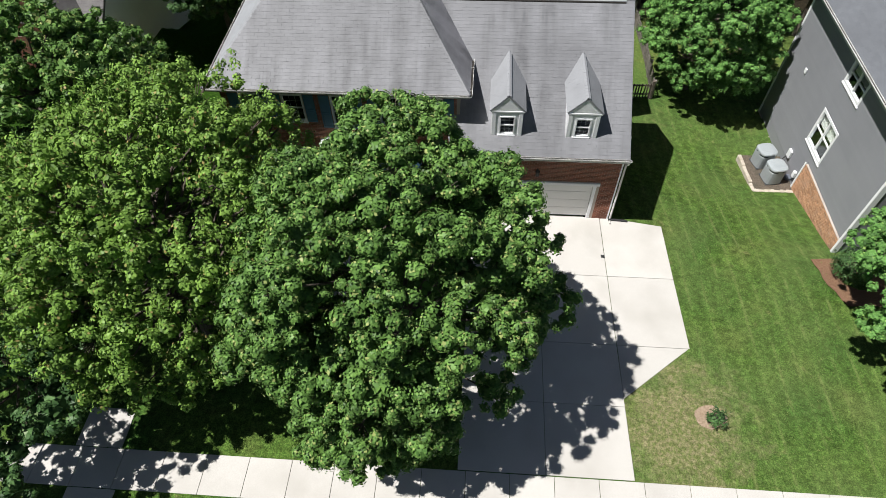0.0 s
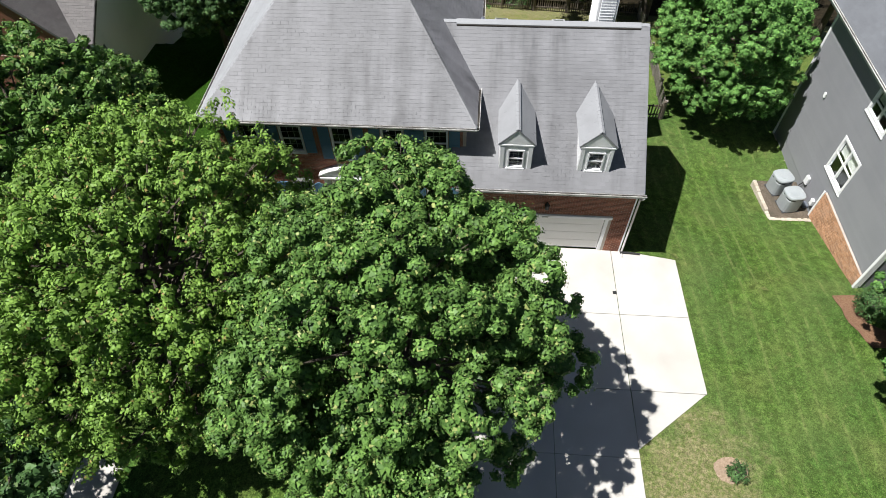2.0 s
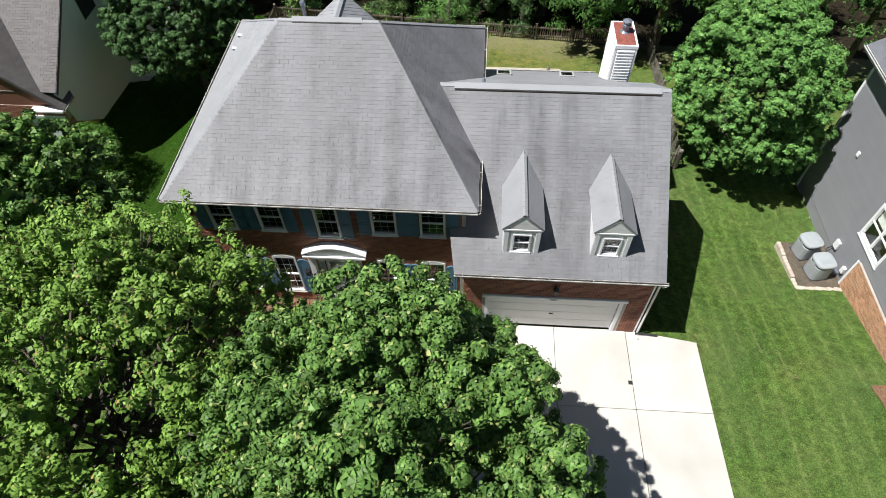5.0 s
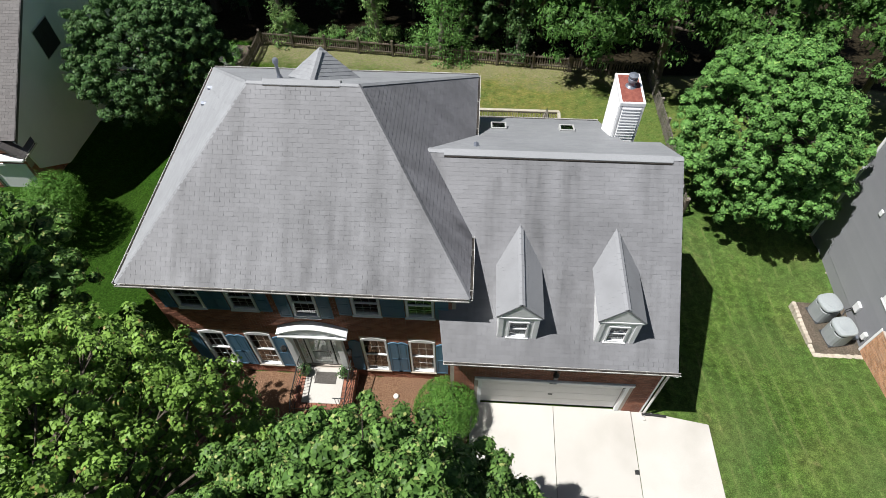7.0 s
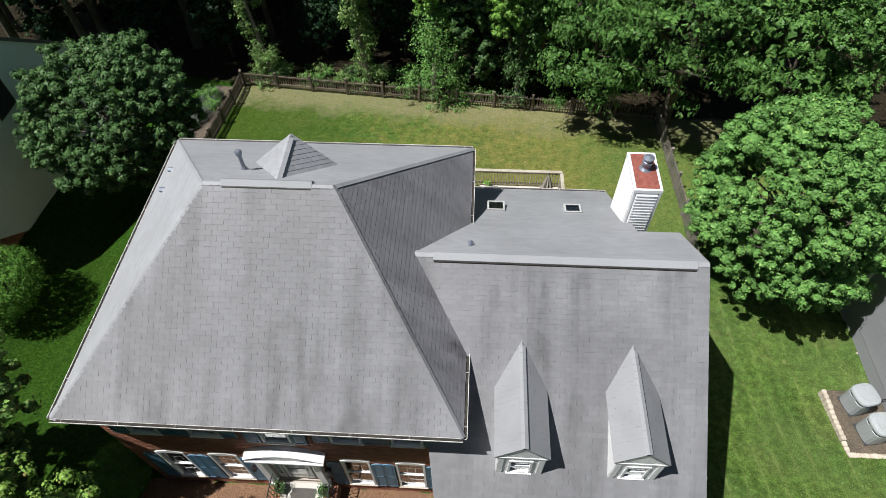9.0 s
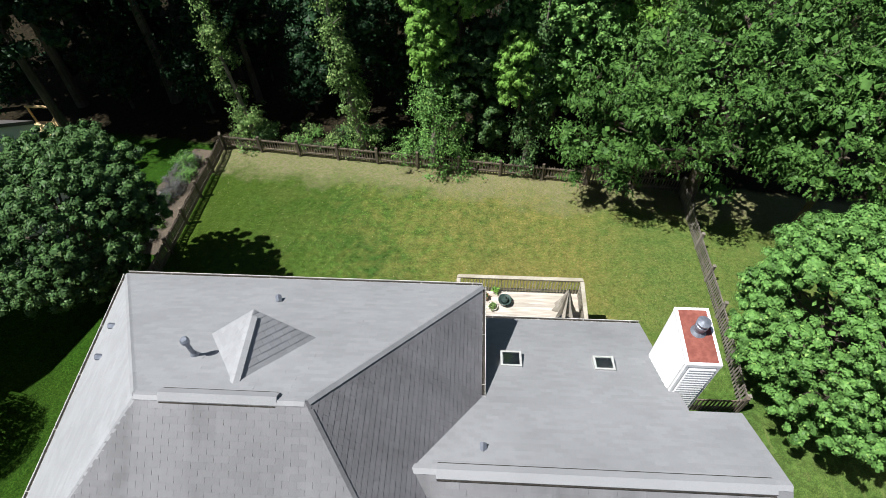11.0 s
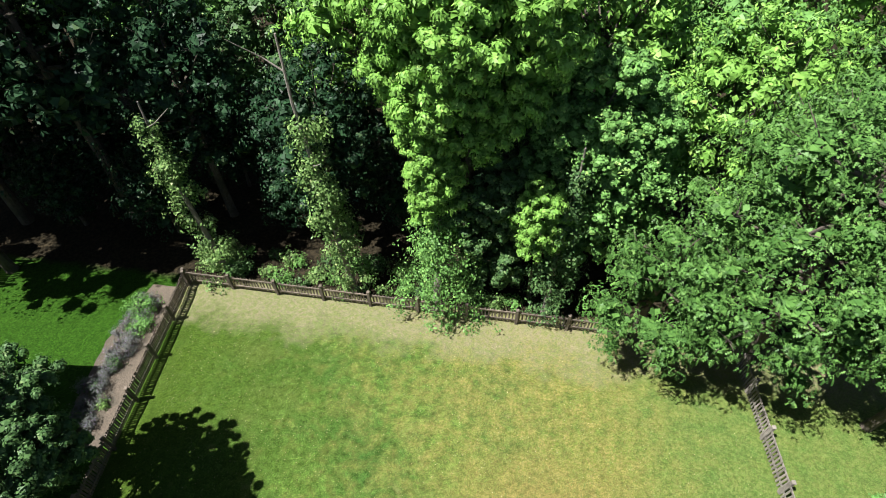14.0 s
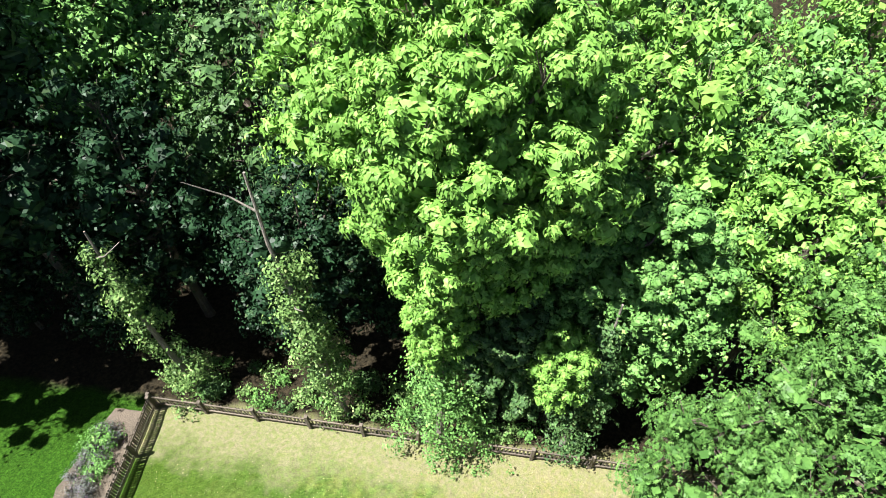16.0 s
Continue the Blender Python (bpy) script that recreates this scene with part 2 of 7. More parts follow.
def roof_mat(name, base, streaks, run=(1.0, 0.09, 0.09)):
    """Grey asphalt shingles: granules, tab-to-tab change and, with streaks, long dark algae streaks down the slope."""
    m, n, l = nodes_of(name)
    p = n["Principled BSDF"]
    geo = n.new("ShaderNodeNewGeometry")
    pos = geo.outputs["Position"]
    fine = noise_fac(n, l, pos, 60, 0.3, 0.7, 4)
    col = mixer(n, l, tuple(v * 0.86 for v in base), tuple(v * 1.14 for v in base), fine)
    col = mixer(n, l, col, tuple(v * 0.84 for v in base), noise_fac(n, l, pos, 0.5, 0.4, 0.75, 6))
    if streaks:
        long = noise_fac(n, l, pos, 1.1, 0.45, 0.62, 7, run)
        blot = noise_fac(n, l, pos, 1.7, 0.25, 0.70, 8, tuple(min(1.0, 5 * v) for v in run))
        mu = n.new("ShaderNodeMath")
        mu.operation = "MULTIPLY"
        l.new(long, mu.inputs[0])
        l.new(blot, mu.inputs[1])
        col = mixer(n, l, col, tuple(v * 0.40 for v in base), mu.outputs[0])
        col = mixer(n, l, col, tuple(v * 0.72 for v in base), noise_fac(n, l, pos, 0.32, 0.42, 0.68, 6))
    for out, amt in ((geo.outputs["Random Per Island"], 0.06), (n.new("ShaderNodeObjectInfo").outputs["Random"], 0.06)):
        r = n.new("ShaderNodeMapRange")
        r.inputs[3].default_value, r.inputs[4].default_value = 1 - amt, 1 + amt
        l.new(out, r.inputs[0])
        hs = n.new("ShaderNodeHueSaturation")
        l.new(r.outputs[0], hs.inputs["Value"])
        l.new(col, hs.inputs["Color"])
        col = hs.outputs[0]
    l.new(col, p.inputs["Base Color"])
    p.inputs["Roughness"].default_value, p.inputs["Specular IOR Level"].default_value = 0.62, 0.5
    bn = n.new("ShaderNodeBump")
    bn.inputs["Strength"].default_value, bn.inputs["Distance"].default_value = 0.35, 0.006
    l.new(fine, bn.inputs["Height"])
    l.new(bn.outputs[0], p.inputs["Normal"])
    return m


LAWN = lawn_mat()
MULCH = surface("mulch", (0.13, 0.066, 0.036), (0.25, 0.148, 0.088), 20, 1.2, (0.17, 0.095, 0.058), 0.95, 0.8)
BARE_SOIL = surface("bare_soil", (0.22, 0.155, 0.10), (0.36, 0.27, 0.19), 14, 2, (0.28, 0.21, 0.15), 0.95, 0.6)
CONCRETE = surface("concrete", (0.46, 0.44, 0.405), (0.53, 0.51, 0.475), 40, 0.5, (0.41, 0.39, 0.355), 0.85, 0.1, piece=0.04)
ASPHALT = surface("asphalt", (0.045, 0.045, 0.047), (0.07, 0.07, 0.07), 60, 0.6, (0.06, 0.06, 0.06), 0.9, 0.3)
# base tone set slope by slope: front and east darker than rear and west
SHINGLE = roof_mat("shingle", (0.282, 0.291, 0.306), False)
SHINGLE_FRONT = roof_mat("streaked_front_shingle", (0.207, 0.210, 0.222), True)
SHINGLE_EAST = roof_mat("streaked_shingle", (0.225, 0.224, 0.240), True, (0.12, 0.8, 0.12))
SHINGLE_SLATE = roof_mat("slate_grey_shingle", (0.125, 0.133, 0.146), False)
SHINGLE_PALE = surface("worn_pale_shingle", (0.235, 0.242, 0.255), (0.275, 0.282, 0.295), 60, 0.9, (0.215, 0.22, 0.23), 0.75, 0.1, dist=0.003)
SHINGLE_DARK = surface("brown_shingle", (0.09, 0.085, 0.085), (0.15, 0.14, 0.135), 50, 0.7, (0.10, 0.09, 0.09), 0.7, 0.35, island=0.12, piece=0.12, dist=0.006)
BRICK = surface("brick", (0.20, 0.075, 0.045), (0.30, 0.13, 0.08), 35, 2.0, (0.22, 0.10, 0.07), 0.85, 0.2, island=0.28, piece=0.28)
BRICK_ORANGE = surface("orange_brick", (0.38, 0.19, 0.10), (0.50, 0.30, 0.18), 35, 2.0, (0.42, 0.26, 0.17), 0.85, 0.2, island=0.28, piece=0.28)
MORTAR = surface("mortar", (0.40, 0.36, 0.31), (0.48, 0.43, 0.38), 40, 1.0, (0.33, 0.28, 0.24), 0.95, 0.2)
WHITE = surface("white_paint", (0.76, 0.77, 0.775), (0.82, 0.83, 0.835), 25, 1.5, (0.73, 0.735, 0.735), 0.5, 0.03)
STUCCO = surface("white_stucco", (0.84, 0.86, 0.85), (0.88, 0.90, 0.89), 30, 0.4, (0.76, 0.79, 0.78), 0.9, 0.15)
GUTTER = surface("gutter_white", (0.66, 0.65, 0.62), (0.78, 0.77, 0.74), 20, 1.2, (0.50, 0.48, 0.44), 0.5, 0.03)
SOFFIT = surface("soffit", (0.55, 0.55, 0.54), (0.6, 0.6, 0.58), 20, 1, None, 0.7, 0.02)
# gutter debris, and the painted shadow in gutters and beside ridge vents
DIRT_AND_SHADE = surface("gutter_dirt_and_shade", (0.02, 0.018, 0.016), (0.055, 0.047, 0.04), 18, 2, (0.015, 0.015, 0.013), 0.95, 0.5)
SHUTTER = surface("blue_shutter", (0.070, 0.165, 0.255), (0.085, 0.195, 0.295), 20, 2.5, (0.10, 0.19, 0.27), 0.5, 0.05)
GREY_SIDING = surface("grey_siding", (0.225, 0.23, 0.245), (0.25, 0.255, 0.27), 25, 0.6, (0.215, 0.22, 0.235), 0.6, 0.05, piece=0.03)
GLASS = glass_mat()
DARK_ROOM = surface("dark_room", (0.03, 0.03, 0.03), (0.04, 0.04, 0.04), 3, 1, None, 0.9, 0)
CURTAIN = surface("pale_blind", (0.5, 0.5, 0.47), (0.6, 0.6, 0.56), 8, 2, None, 0.9, 0.1)
GARAGE_DOOR = surface("garage_door_white", (0.70, 0.69, 0.67), (0.75, 0.74, 0.72), 20, 0.8, (0.67, 0.66, 0.63), 0.5, 0.03)
RUST = surface("rust_red_metal", (0.20, 0.060, 0.045), (0.28, 0.095, 0.07), 9, 1.5, (0.16, 0.05, 0.04), 0.6, 0.15)
PIPE_GREY = surface("galvanised_pipe", (0.16, 0.18, 0.22), (0.24, 0.26, 0.31), 15, 3, (0.18, 0.20, 0.23), 0.4, 0.05, metal=0.4)
BLACK_METAL = surface("black_metal", (0.02, 0.02, 0.02), (0.035, 0.035, 0.035), 30, 2, None, 0.45, 0.05)
FENCE_WOOD = surface("weathered_fence_wood", (0.105, 0.084, 0.066), (0.20, 0.165, 0.13), 12, 1.5, (0.08, 0.07, 0.056), 0.9, 0.4, piece=0.22, stretch=(6, 6, 1))
# grey weathered wood, with the sun on this fence put into a paler colour
FENCE_SUNLIT = surface("silvered_sunlit_fence_wood", (0.17, 0.15, 0.13), (0.30, 0.27, 0.24), 12, 1.5, (0.13, 0.115, 0.10), 0.9, 0.4, piece=0.2, stretch=(6, 6, 1))
DECK_WOOD = surface("pale_deck_wood", (0.36, 0.325, 0.28), (0.54, 0.50, 0.445), 2.2, 0.7, (0.40, 0.36, 0.30), 0.85, 0.3, piece=0.14, stretch=(0.6, 6, 6))
RAIL_WOOD = surface("rail_wood", (0.33, 0.305, 0.25), (0.43, 0.40, 0.335), 14, 2, (0.27, 0.24, 0.175), 0.85, 0.2, piece=0.08)
TERRACOTTA = surface("terracotta", (0.34, 0.14, 0.085), (0.43, 0.20, 0.12), 12, 3, (0.30, 0.15, 0.11), 0.8, 0.1)
TEAL_GLAZE = surface("teal_glaze", (0.03, 0.055, 0.05), (0.06, 0.09, 0.08), 9, 4, None, 0.25, 0.03)
CREAM_POT = surface("cream_pot", (0.55, 0.52, 0.46), (0.65, 0.62, 0.56), 15, 3, None, 0.6, 0.05)
SOIL = surface("soil", (0.03, 0.02, 0.015), (0.06, 0.045, 0.03), 30, 4, None, 0.95, 0.4)
CANVAS = surface("faded_canvas", (0.36, 0.33, 0.28), (0.46, 0.43, 0.38), 20, 2, (0.26, 0.235, 0.20), 0.9, 0.2)
BARK = surface("bark", (0.075, 0.058, 0.045), (0.15, 0.125, 0.10), 9, 1, (0.06, 0.05, 0.04), 0.95, 0.7, stretch=(3, 3, 0.6))
PALE_BARK = surface("pale_bark", (0.14, 0.12, 0.10), (0.26, 0.235, 0.20), 7, 1, (0.16, 0.14, 0.12), 0.9, 0.5, stretch=(3, 3, 0.6))
AC_METAL = surface("ac_grey_metal", (0.29, 0.315, 0.325), (0.33, 0.355, 0.365), 25, 2, (0.27, 0.295, 0.305), 0.5, 0.05)
AC_DARK = surface("ac_dark_top", (0.035, 0.04, 0.045), (0.06, 0.065, 0.07), 25, 2, None, 0.5, 0.05)
BED_SOIL = surface("bed_soil", (0.075, 0.06, 0.045), (0.15, 0.12, 0.09), 18, 1.4, (0.06, 0.055, 0.04), 0.95, 0.7)
SKY_FRAME = surface("skylight_frame", (0.38, 0.39, 0.38), (0.48, 0.49, 0.48), 20, 2, None, 0.5, 0.03)
STONE = surface("pale_stone", (0.42, 0.37, 0.30), (0.55, 0.49, 0.41), 16, 3, (0.36, 0.30, 0.24), 0.9, 0.4, piece=0.12)
MAT_WEAVE = surface("door_mat", (0.05, 0.045, 0.04), (0.13, 0.12, 0.11), 60, 6, None, 0.95, 0.4)
PLAY_WOOD = surface("yellow_play_wood", (0.55, 0.40, 0.20), (0.65, 0.49, 0.27), 12, 2, None, 0.8, 0.15)
GRASS_BLADE = leafage("grass_blades", (0.080, 0.128, 0.030), (0.170, 0.215, 0.070), None, 1, 0.2, 0.6)
LEAF_MAPLE = leafage("maple_leaves", (0.058, 0.126, 0.030), (0.188, 0.338, 0.080), (0.300, 0.350, 0.120), 0.94, 0.07)
LEAF_YELLOW = leafage("yellow_green_leaves", (0.116, 0.214, 0.042), (0.264, 0.432, 0.084), (0.300, 0.250, 0.090), 0.97, 0.11)
LEAF_DARK = leafage("dark_leaves", (0.040, 0.091, 0.031), (0.107, 0.204, 0.065), (0.150, 0.220, 0.090), 0.96, 0.06)
# the shade inside the wood is put into this leaf colour
LEAF_WOOD_SHADE = leafage("shade_toned_wood_leaves", (0.011, 0.031, 0.014), (0.033, 0.083, 0.034), (0.06, 0.10, 0.045), 0.95, 0.05)
LEAF_BRIGHT = leafage("bright_leaves", (0.087, 0.200, 0.049), (0.190, 0.386, 0.100), (0.25, 0.41, 0.11), 0.96, 0.12)
LEAF_FEATHER = leafage("feathery_leaves", (0.050, 0.124, 0.028), (0.124, 0.258, 0.060), (0.13, 0.24, 0.06), 0.96, 0.08)
LEAF_GUM = leafage("yellow_gum_leaves", (0.128, 0.274, 0.049), (0.256, 0.484, 0.095), (0.300, 0.460, 0.110), 0.96, 0.13)
LEAF_IVY = leafage("ivy_leaves", (0.087, 0.172, 0.046), (0.237, 0.370, 0.121), (0.32, 0.40, 0.16), 0.95, 0.10)
LEAF_BOX = leafage("boxwood_leaves", (0.062, 0.165, 0.024), (0.150, 0.315, 0.058), (0.16, 0.29, 0.06), 0.94, 0.10)
LEAF_GREY = leafage("grey_green_leaves", (0.077, 0.095, 0.082), (0.202, 0.213, 0.192), (0.20, 0.15, 0.24), 0.86, 0.06)
LITTER = surface("leaf_litter", (0.26, 0.22, 0.11), (0.44, 0.40, 0.24), 4, 1, None, 0.9, 0, island=0.3)


# ---- mesh helpers ----
def mesh_object(name, verts, faces, material, parent=None, label="", smooth=False):
    me = bpy.data.meshes.new(name)
    me.from_pydata([tuple(v) for v in verts], [], [tuple(f) for f in faces])
    me.materials.append(material)
    if smooth:
        me.shade_smooth()
    ob = new(name, me)
    if parent is not None:
        ob.parent = parent
    if label:
        ob["label"] = label
    return ob


def part(name, bm, material, parent=None, label="", smooth=False):
    """Links a bmesh as one mesh object under a thing or a part."""
    me = bpy.data.meshes.new(name)
    bmesh.ops.recalc_face_normals(bm, faces=bm.faces)
    bm.to_mesh(me)
    bm.free()
    me.materials.append(material)
    if smooth:
        me.shade_smooth()
    ob = new(name, me)
    if parent is not None:
        ob.parent = parent
    if label:
        ob["label"] = label
    return ob


def thing(name, label, category, kind="", group="", at=(0, 0, 0), turn=0.0):
    ob = new(name)
    ob.matrix_basis = pose(*at, 0, 0, turn)
    return tagged(ob, label, category, group, kind)


def box(bm, x0, x1, y0, y1, z0, z1, bevel=0.0, m=None):
    vs = bmesh.ops.create_cube(bm, size=1.0)["verts"]
    t = Matrix.Translation(((x0 + x1) / 2, (y0 + y1) / 2, (z0 + z1) / 2)) @ Matrix.Diagonal((x1 - x0, y1 - y0, z1 - z0, 1))
    bmesh.ops.transform(bm, matrix=(m @ t) if m else t, verts=vs)
    if bevel:
        es = list({e for v in vs for e in v.link_edges})
        bmesh.ops.bevel(bm, geom=es, offset=bevel, segments=1, affect="EDGES")
    return bm


def boxed(name, dims, material, parent=None, label="", bevel=0.0, m=None):
    return part(name, box(bmesh.new(), *dims, bevel=bevel, m=m), material, parent, label)


def prism(bm, ring, lift):
    """A solid from a planar ring of points, pushed along the vector lift."""
    a = [bm.verts.new(p) for p in ring]
    b = [bm.verts.new(Vector(p) + Vector(lift)) for p in ring]
    bm.faces.new(a[::-1])
    bm.faces.new(b)
    for i in range(len(a)):
        j = (i + 1) % len(a)
        bm.faces.new((a[i], a[j], b[j], b[i]))
    return bm


def lathe(bm, profile, at=(0, 0, 0), seg=20):
    """A turned form: (radius, height) pairs."""
    rings = []
    for r, z in profile:
        rings.append([bm.verts.new((at[0] + r * math.cos(2 * math.pi * k / seg), at[1] + r * math.sin(2 * math.pi * k / seg), at[2] + z)) for k in range(seg)])
    for a, b in zip(rings, rings[1:]):
        for k in range(seg):
            j = (k + 1) % seg
            bm.faces.new((a[k], a[j], b[j], b[k]))
    bm.faces.new(rings[0][::-1])
    bm.faces.new(rings[-1])
    return bm


def tube_geo(points, radii, seg=7):
    """Vertices and faces of a tapered tube along points."""
    verts, faces = [], []
    pts = [Vector(p) for p in points]
    for i, p in enumerate(pts):
        d = (pts[min(i + 1, len(pts) - 1)] - pts[max(i - 1, 0)]).normalized()
        u = d.orthogonal().normalized()
        if abs(d.z) > 0.5:
            u = Vector((1, 0, 0)) - d * d.x
            u.normalize()
        w = d.cross(u)
        for k in range(seg):
            a = 2 * math.pi * k / seg
            verts.append(p + (u * math.cos(a) + w * math.sin(a)) * radii[i])
    for i in range(len(pts) - 1):
        for k in range(seg):
            j = (k + 1) % seg
            faces.append((i * seg + k, i * seg + j, (i + 1) * seg + j, (i + 1) * seg + k))
    faces.append(tuple(range(seg))[::-1])
    faces.append(tuple((len(pts) - 1) * seg + k for k in range(seg)))
    return verts, faces


def rod(name, a, b, r, material, parent=None, seg=8, label=""):
    v, f = tube_geo([a, b], [r, r], seg)
    return mesh_object(name, v, f, material, parent, label)


# ---- leaves ----
LOBED = (np.array([(0, 0, 0), (-0.52, 0.40, -0.12), (-0.17, 0.52, 0.03), (0, 1.0, -0.18), (0.17, 0.52, 0.03), (0.52, 0.40, -0.12)]),
         [(0, 2, 1), (0, 4, 2), (2, 4, 3), (0, 5, 4)])
FIVE = (np.array([(0, 0, 0), (-0.42, 0.42, -0.14), (0, 1.0, -0.22), (0.42, 0.42, -0.14)]), [(0, 3, 2), (0, 2, 1)])
BROAD = (np.array([(0, 0, 0), (-0.44, 0.45, -0.10), (0, 1.0, -0.16), (0.44, 0.45, -0.10)]), [(0, 3, 2, 1)])
OVAL = (np.array([(0, 0, 0), (-0.30, 0.5, -0.06), (0, 1.0, -0.12), (0.30, 0.5, -0.06)]), [(0, 3, 2, 1)])
LANCE = (np.array([(0, 0, 0), (-0.22, 0.4, -0.05), (0, 1.0, -0.2), (0.22, 0.4, -0.05)]), [(0, 3, 2, 1)])
LONG = (np.array([(0, 0, 0), (-0.16, 0.5, -0.05), (0, 1.0, -0.14), (0.16, 0.5, -0.05)]), [(0, 3, 2, 1)])

SPRAY = (np.array([(0, 0.3 * k, -0.03 * k * k) for k in range(4)] + [(s * (0.27 - 0.04 * abs(k - 0.7)), 0.3 * k + 0.3, -0.03 * k * k - 0.05) for s in (-1, 1) for k in range(3)]),
         [(k, k + 1, 4 + k) for k in range(3)] + [(k, 7 + k, k + 1) for k in range(3)])


def unit(v):
    return v / np.maximum(np.linalg.norm(v, axis=1, keepdims=True), 1e-6)


def leaf_mesh(name, places, normals, aims, sizes, shape, material, parent, label=""):
    """One mesh of leaves, each at its place, with its normal and the way that its tip points."""
    form, faces = shape
    n = unit(normals)
    y = unit(aims - n * np.sum(aims * n, axis=1, keepdims=True))
    x = np.cross(y, n)
    k = len(form)
    v = places[:, None, :] + sizes[:, None, None] * (form[None, :, 0, None] * x[:, None, :] + form[None, :, 1, None] * y[:, None, :] + form[None, :, 2, None] * n[:, None, :])
    v = v.reshape(-1, 3)
    f = np.concatenate([np.array(fc)[None, :] + (np.arange(len(places)) * k)[:, None] for fc in faces]) if len({len(fc) for fc in faces}) == 1 else None
    me = bpy.data.meshes.new(name)
    me.vertices.add(len(v))
    me.vertices.foreach_set("co", v.astype(np.float32).ravel())
    side = f.shape[1]
    me.loops.add(f.size)
    me.loops.foreach_set("vertex_index", f.astype(np.int32).ravel())
    me.polygons.add(len(f))
    me.polygons.foreach_set("loop_start", np.arange(0, f.size, side, dtype=np.int32))
    me.update(calc_edges=True)
    me.materials.append(material)
    ob = new(name, me)
    if parent is not None:
        ob.parent = parent
    if label:
        ob["label"] = label
    return ob


def tuft_leaves(rng, centers, outs, per, spread, size, droop=0.35, upward=0.6, flat=0.7):
    """Leaves in tufts round the given centers: places, normals, aims and sizes."""
    c = np.repeat(centers, per, axis=0)
    o = np.repeat(outs, per, axis=0)
    d = unit(rng.normal(size=c.shape))
    d[:, 2] *= flat
    rad = spread * rng.random((len(c), 1)) ** 0.5
    p = c + d * rad
    nrm = o * 1.0 + np.array((0, 0, upward * 0.8)) + rng.normal(size=c.shape) * 0.52 + d * 0.35
    aim = d + o * 0.3 + np.array((0, 0, -droop)) + rng.normal(size=c.shape) * 0.3
    s = size * (0.6 + 0.8 * rng.random(len(c)))
    return p, nrm, aim, s


def dome_leaves(rng, centers, outs, per, dome, size, droop=0.35, upward=0.6):
    """Leaves in domed tufts at the twig ends: places, normals, aims and sizes."""
    k = len(centers)
    axis = np.repeat(unit(outs * 0.75 + np.array((0, 0, upward)) + rng.normal(size=(k, 3)) * 0.2), per, axis=0)
    r = np.repeat(dome * (0.65 + 0.7 * rng.random((k, 1))), per, axis=0)
    c = np.repeat(centers, per, axis=0)
    d = unit(rng.normal(size=c.shape))
    side = np.sum(d * axis, axis=1, keepdims=True)
    d = np.where(side < -0.25, d - 2 * side * axis, d)
    side = np.sum(d * axis, axis=1, keepdims=True)
    p = c + d * r * (0.5 + 0.5 * rng.random((len(c), 1)))
    nrm = d * 1.0 + axis * 0.35 + np.array((0, 0, 0.1)) + rng.normal(size=c.shape) * 0.2
    aim = d - axis * side * 0.7 + np.array((0, 0, -droop)) + rng.normal(size=c.shape) * 0.3
    return (p, nrm, aim, size * (0.65 + 0.7 * rng.random(len(c)))), r[::per, 0]


def ball(level):
    """Vertices and faces of an icosphere."""
    bm = bmesh.new()
    bmesh.ops.create_icosphere(bm, subdivisions=level, radius=1.0)
    out = np.array([v.co[:] for v in bm.verts]), np.array([[v.index for v in f.verts] for f in bm.faces])
    bm.free()
    return out


BALL = {k: ball(k) for k in (2, 3)}


def clumps(rng, name, sets, material, parent):
    """Dense clumps of overlapping leaves laid like scales round their hearts, all in one mesh; sets: centers, radii, share of height, fineness."""
    V = []
    for centers, radii, flat, fine in sets:
        form, faces = BALL[fine]
        tri = form[faces]
        mid = tri.mean(axis=1, keepdims=True)
        edge = np.linalg.norm(tri[0, 0] - tri[0, 1])
        k = len(centers)
        leaf = mid[None] * (1 + rng.normal(size=(k, len(faces), 1, 1)) * 0.09) + (tri - mid)[None] * (1.1 + 0.5 * rng.random((k, len(faces), 1, 1)))
        leaf = leaf + mid[None] * rng.normal(size=(k, len(faces), 3, 1)) * 0.3 * edge + rng.normal(size=(k, len(faces), 3, 3)) * 0.16 * edge
        spin = rng.random(k) * 6.28
        c, q = np.cos(spin)[:, None, None], np.sin(spin)[:, None, None]
        leaf = np.stack([leaf[..., 0] * c - leaf[..., 1] * q, leaf[..., 0] * q + leaf[..., 1] * c, leaf[..., 2]], axis=-1)
        V.append((centers[:, None, None, :] + leaf * np.asarray(radii)[:, None, None, None] * np.array((1, 1, flat))).reshape(-1, 3))
    v = np.concatenate(V)
    me = bpy.data.meshes.new(name)
    me.vertices.add(len(v))
    me.vertices.foreach_set("co", v.astype(np.float32).ravel())
    me.loops.add(len(v))
    me.loops.foreach_set("vertex_index", np.arange(len(v), dtype=np.int32))
    me.polygons.add(len(v) // 3)
    me.polygons.foreach_set("loop_start", np.arange(0, len(v), 3, dtype=np.int32))
    me.update(calc_edges=True)
    me.materials.append(material)
    new(name, me).parent = parent


def thinned(rng, pts, gap):
    """Which of the points to keep so that none lies closer than gap to another."""
    cell, keep = {}, []
    for i in rng.permutation(len(pts)):
        x, y, z = pts[i]
        key = (int(x // gap), int(y // gap), int(z // gap))
        near = (cell.get((key[0] + a, key[1] + b, key[2] + c), ()) for a in (-1, 0, 1) for b in (-1, 0, 1) for c in (-1, 0, 1))
        if all((x - u) ** 2 + (y - v) ** 2 + (z - w) ** 2 > gap * gap for group in near for u, v, w in group):
            cell.setdefault(key, []).append((x, y, z))
            keep.append(i)
    return np.array(keep)


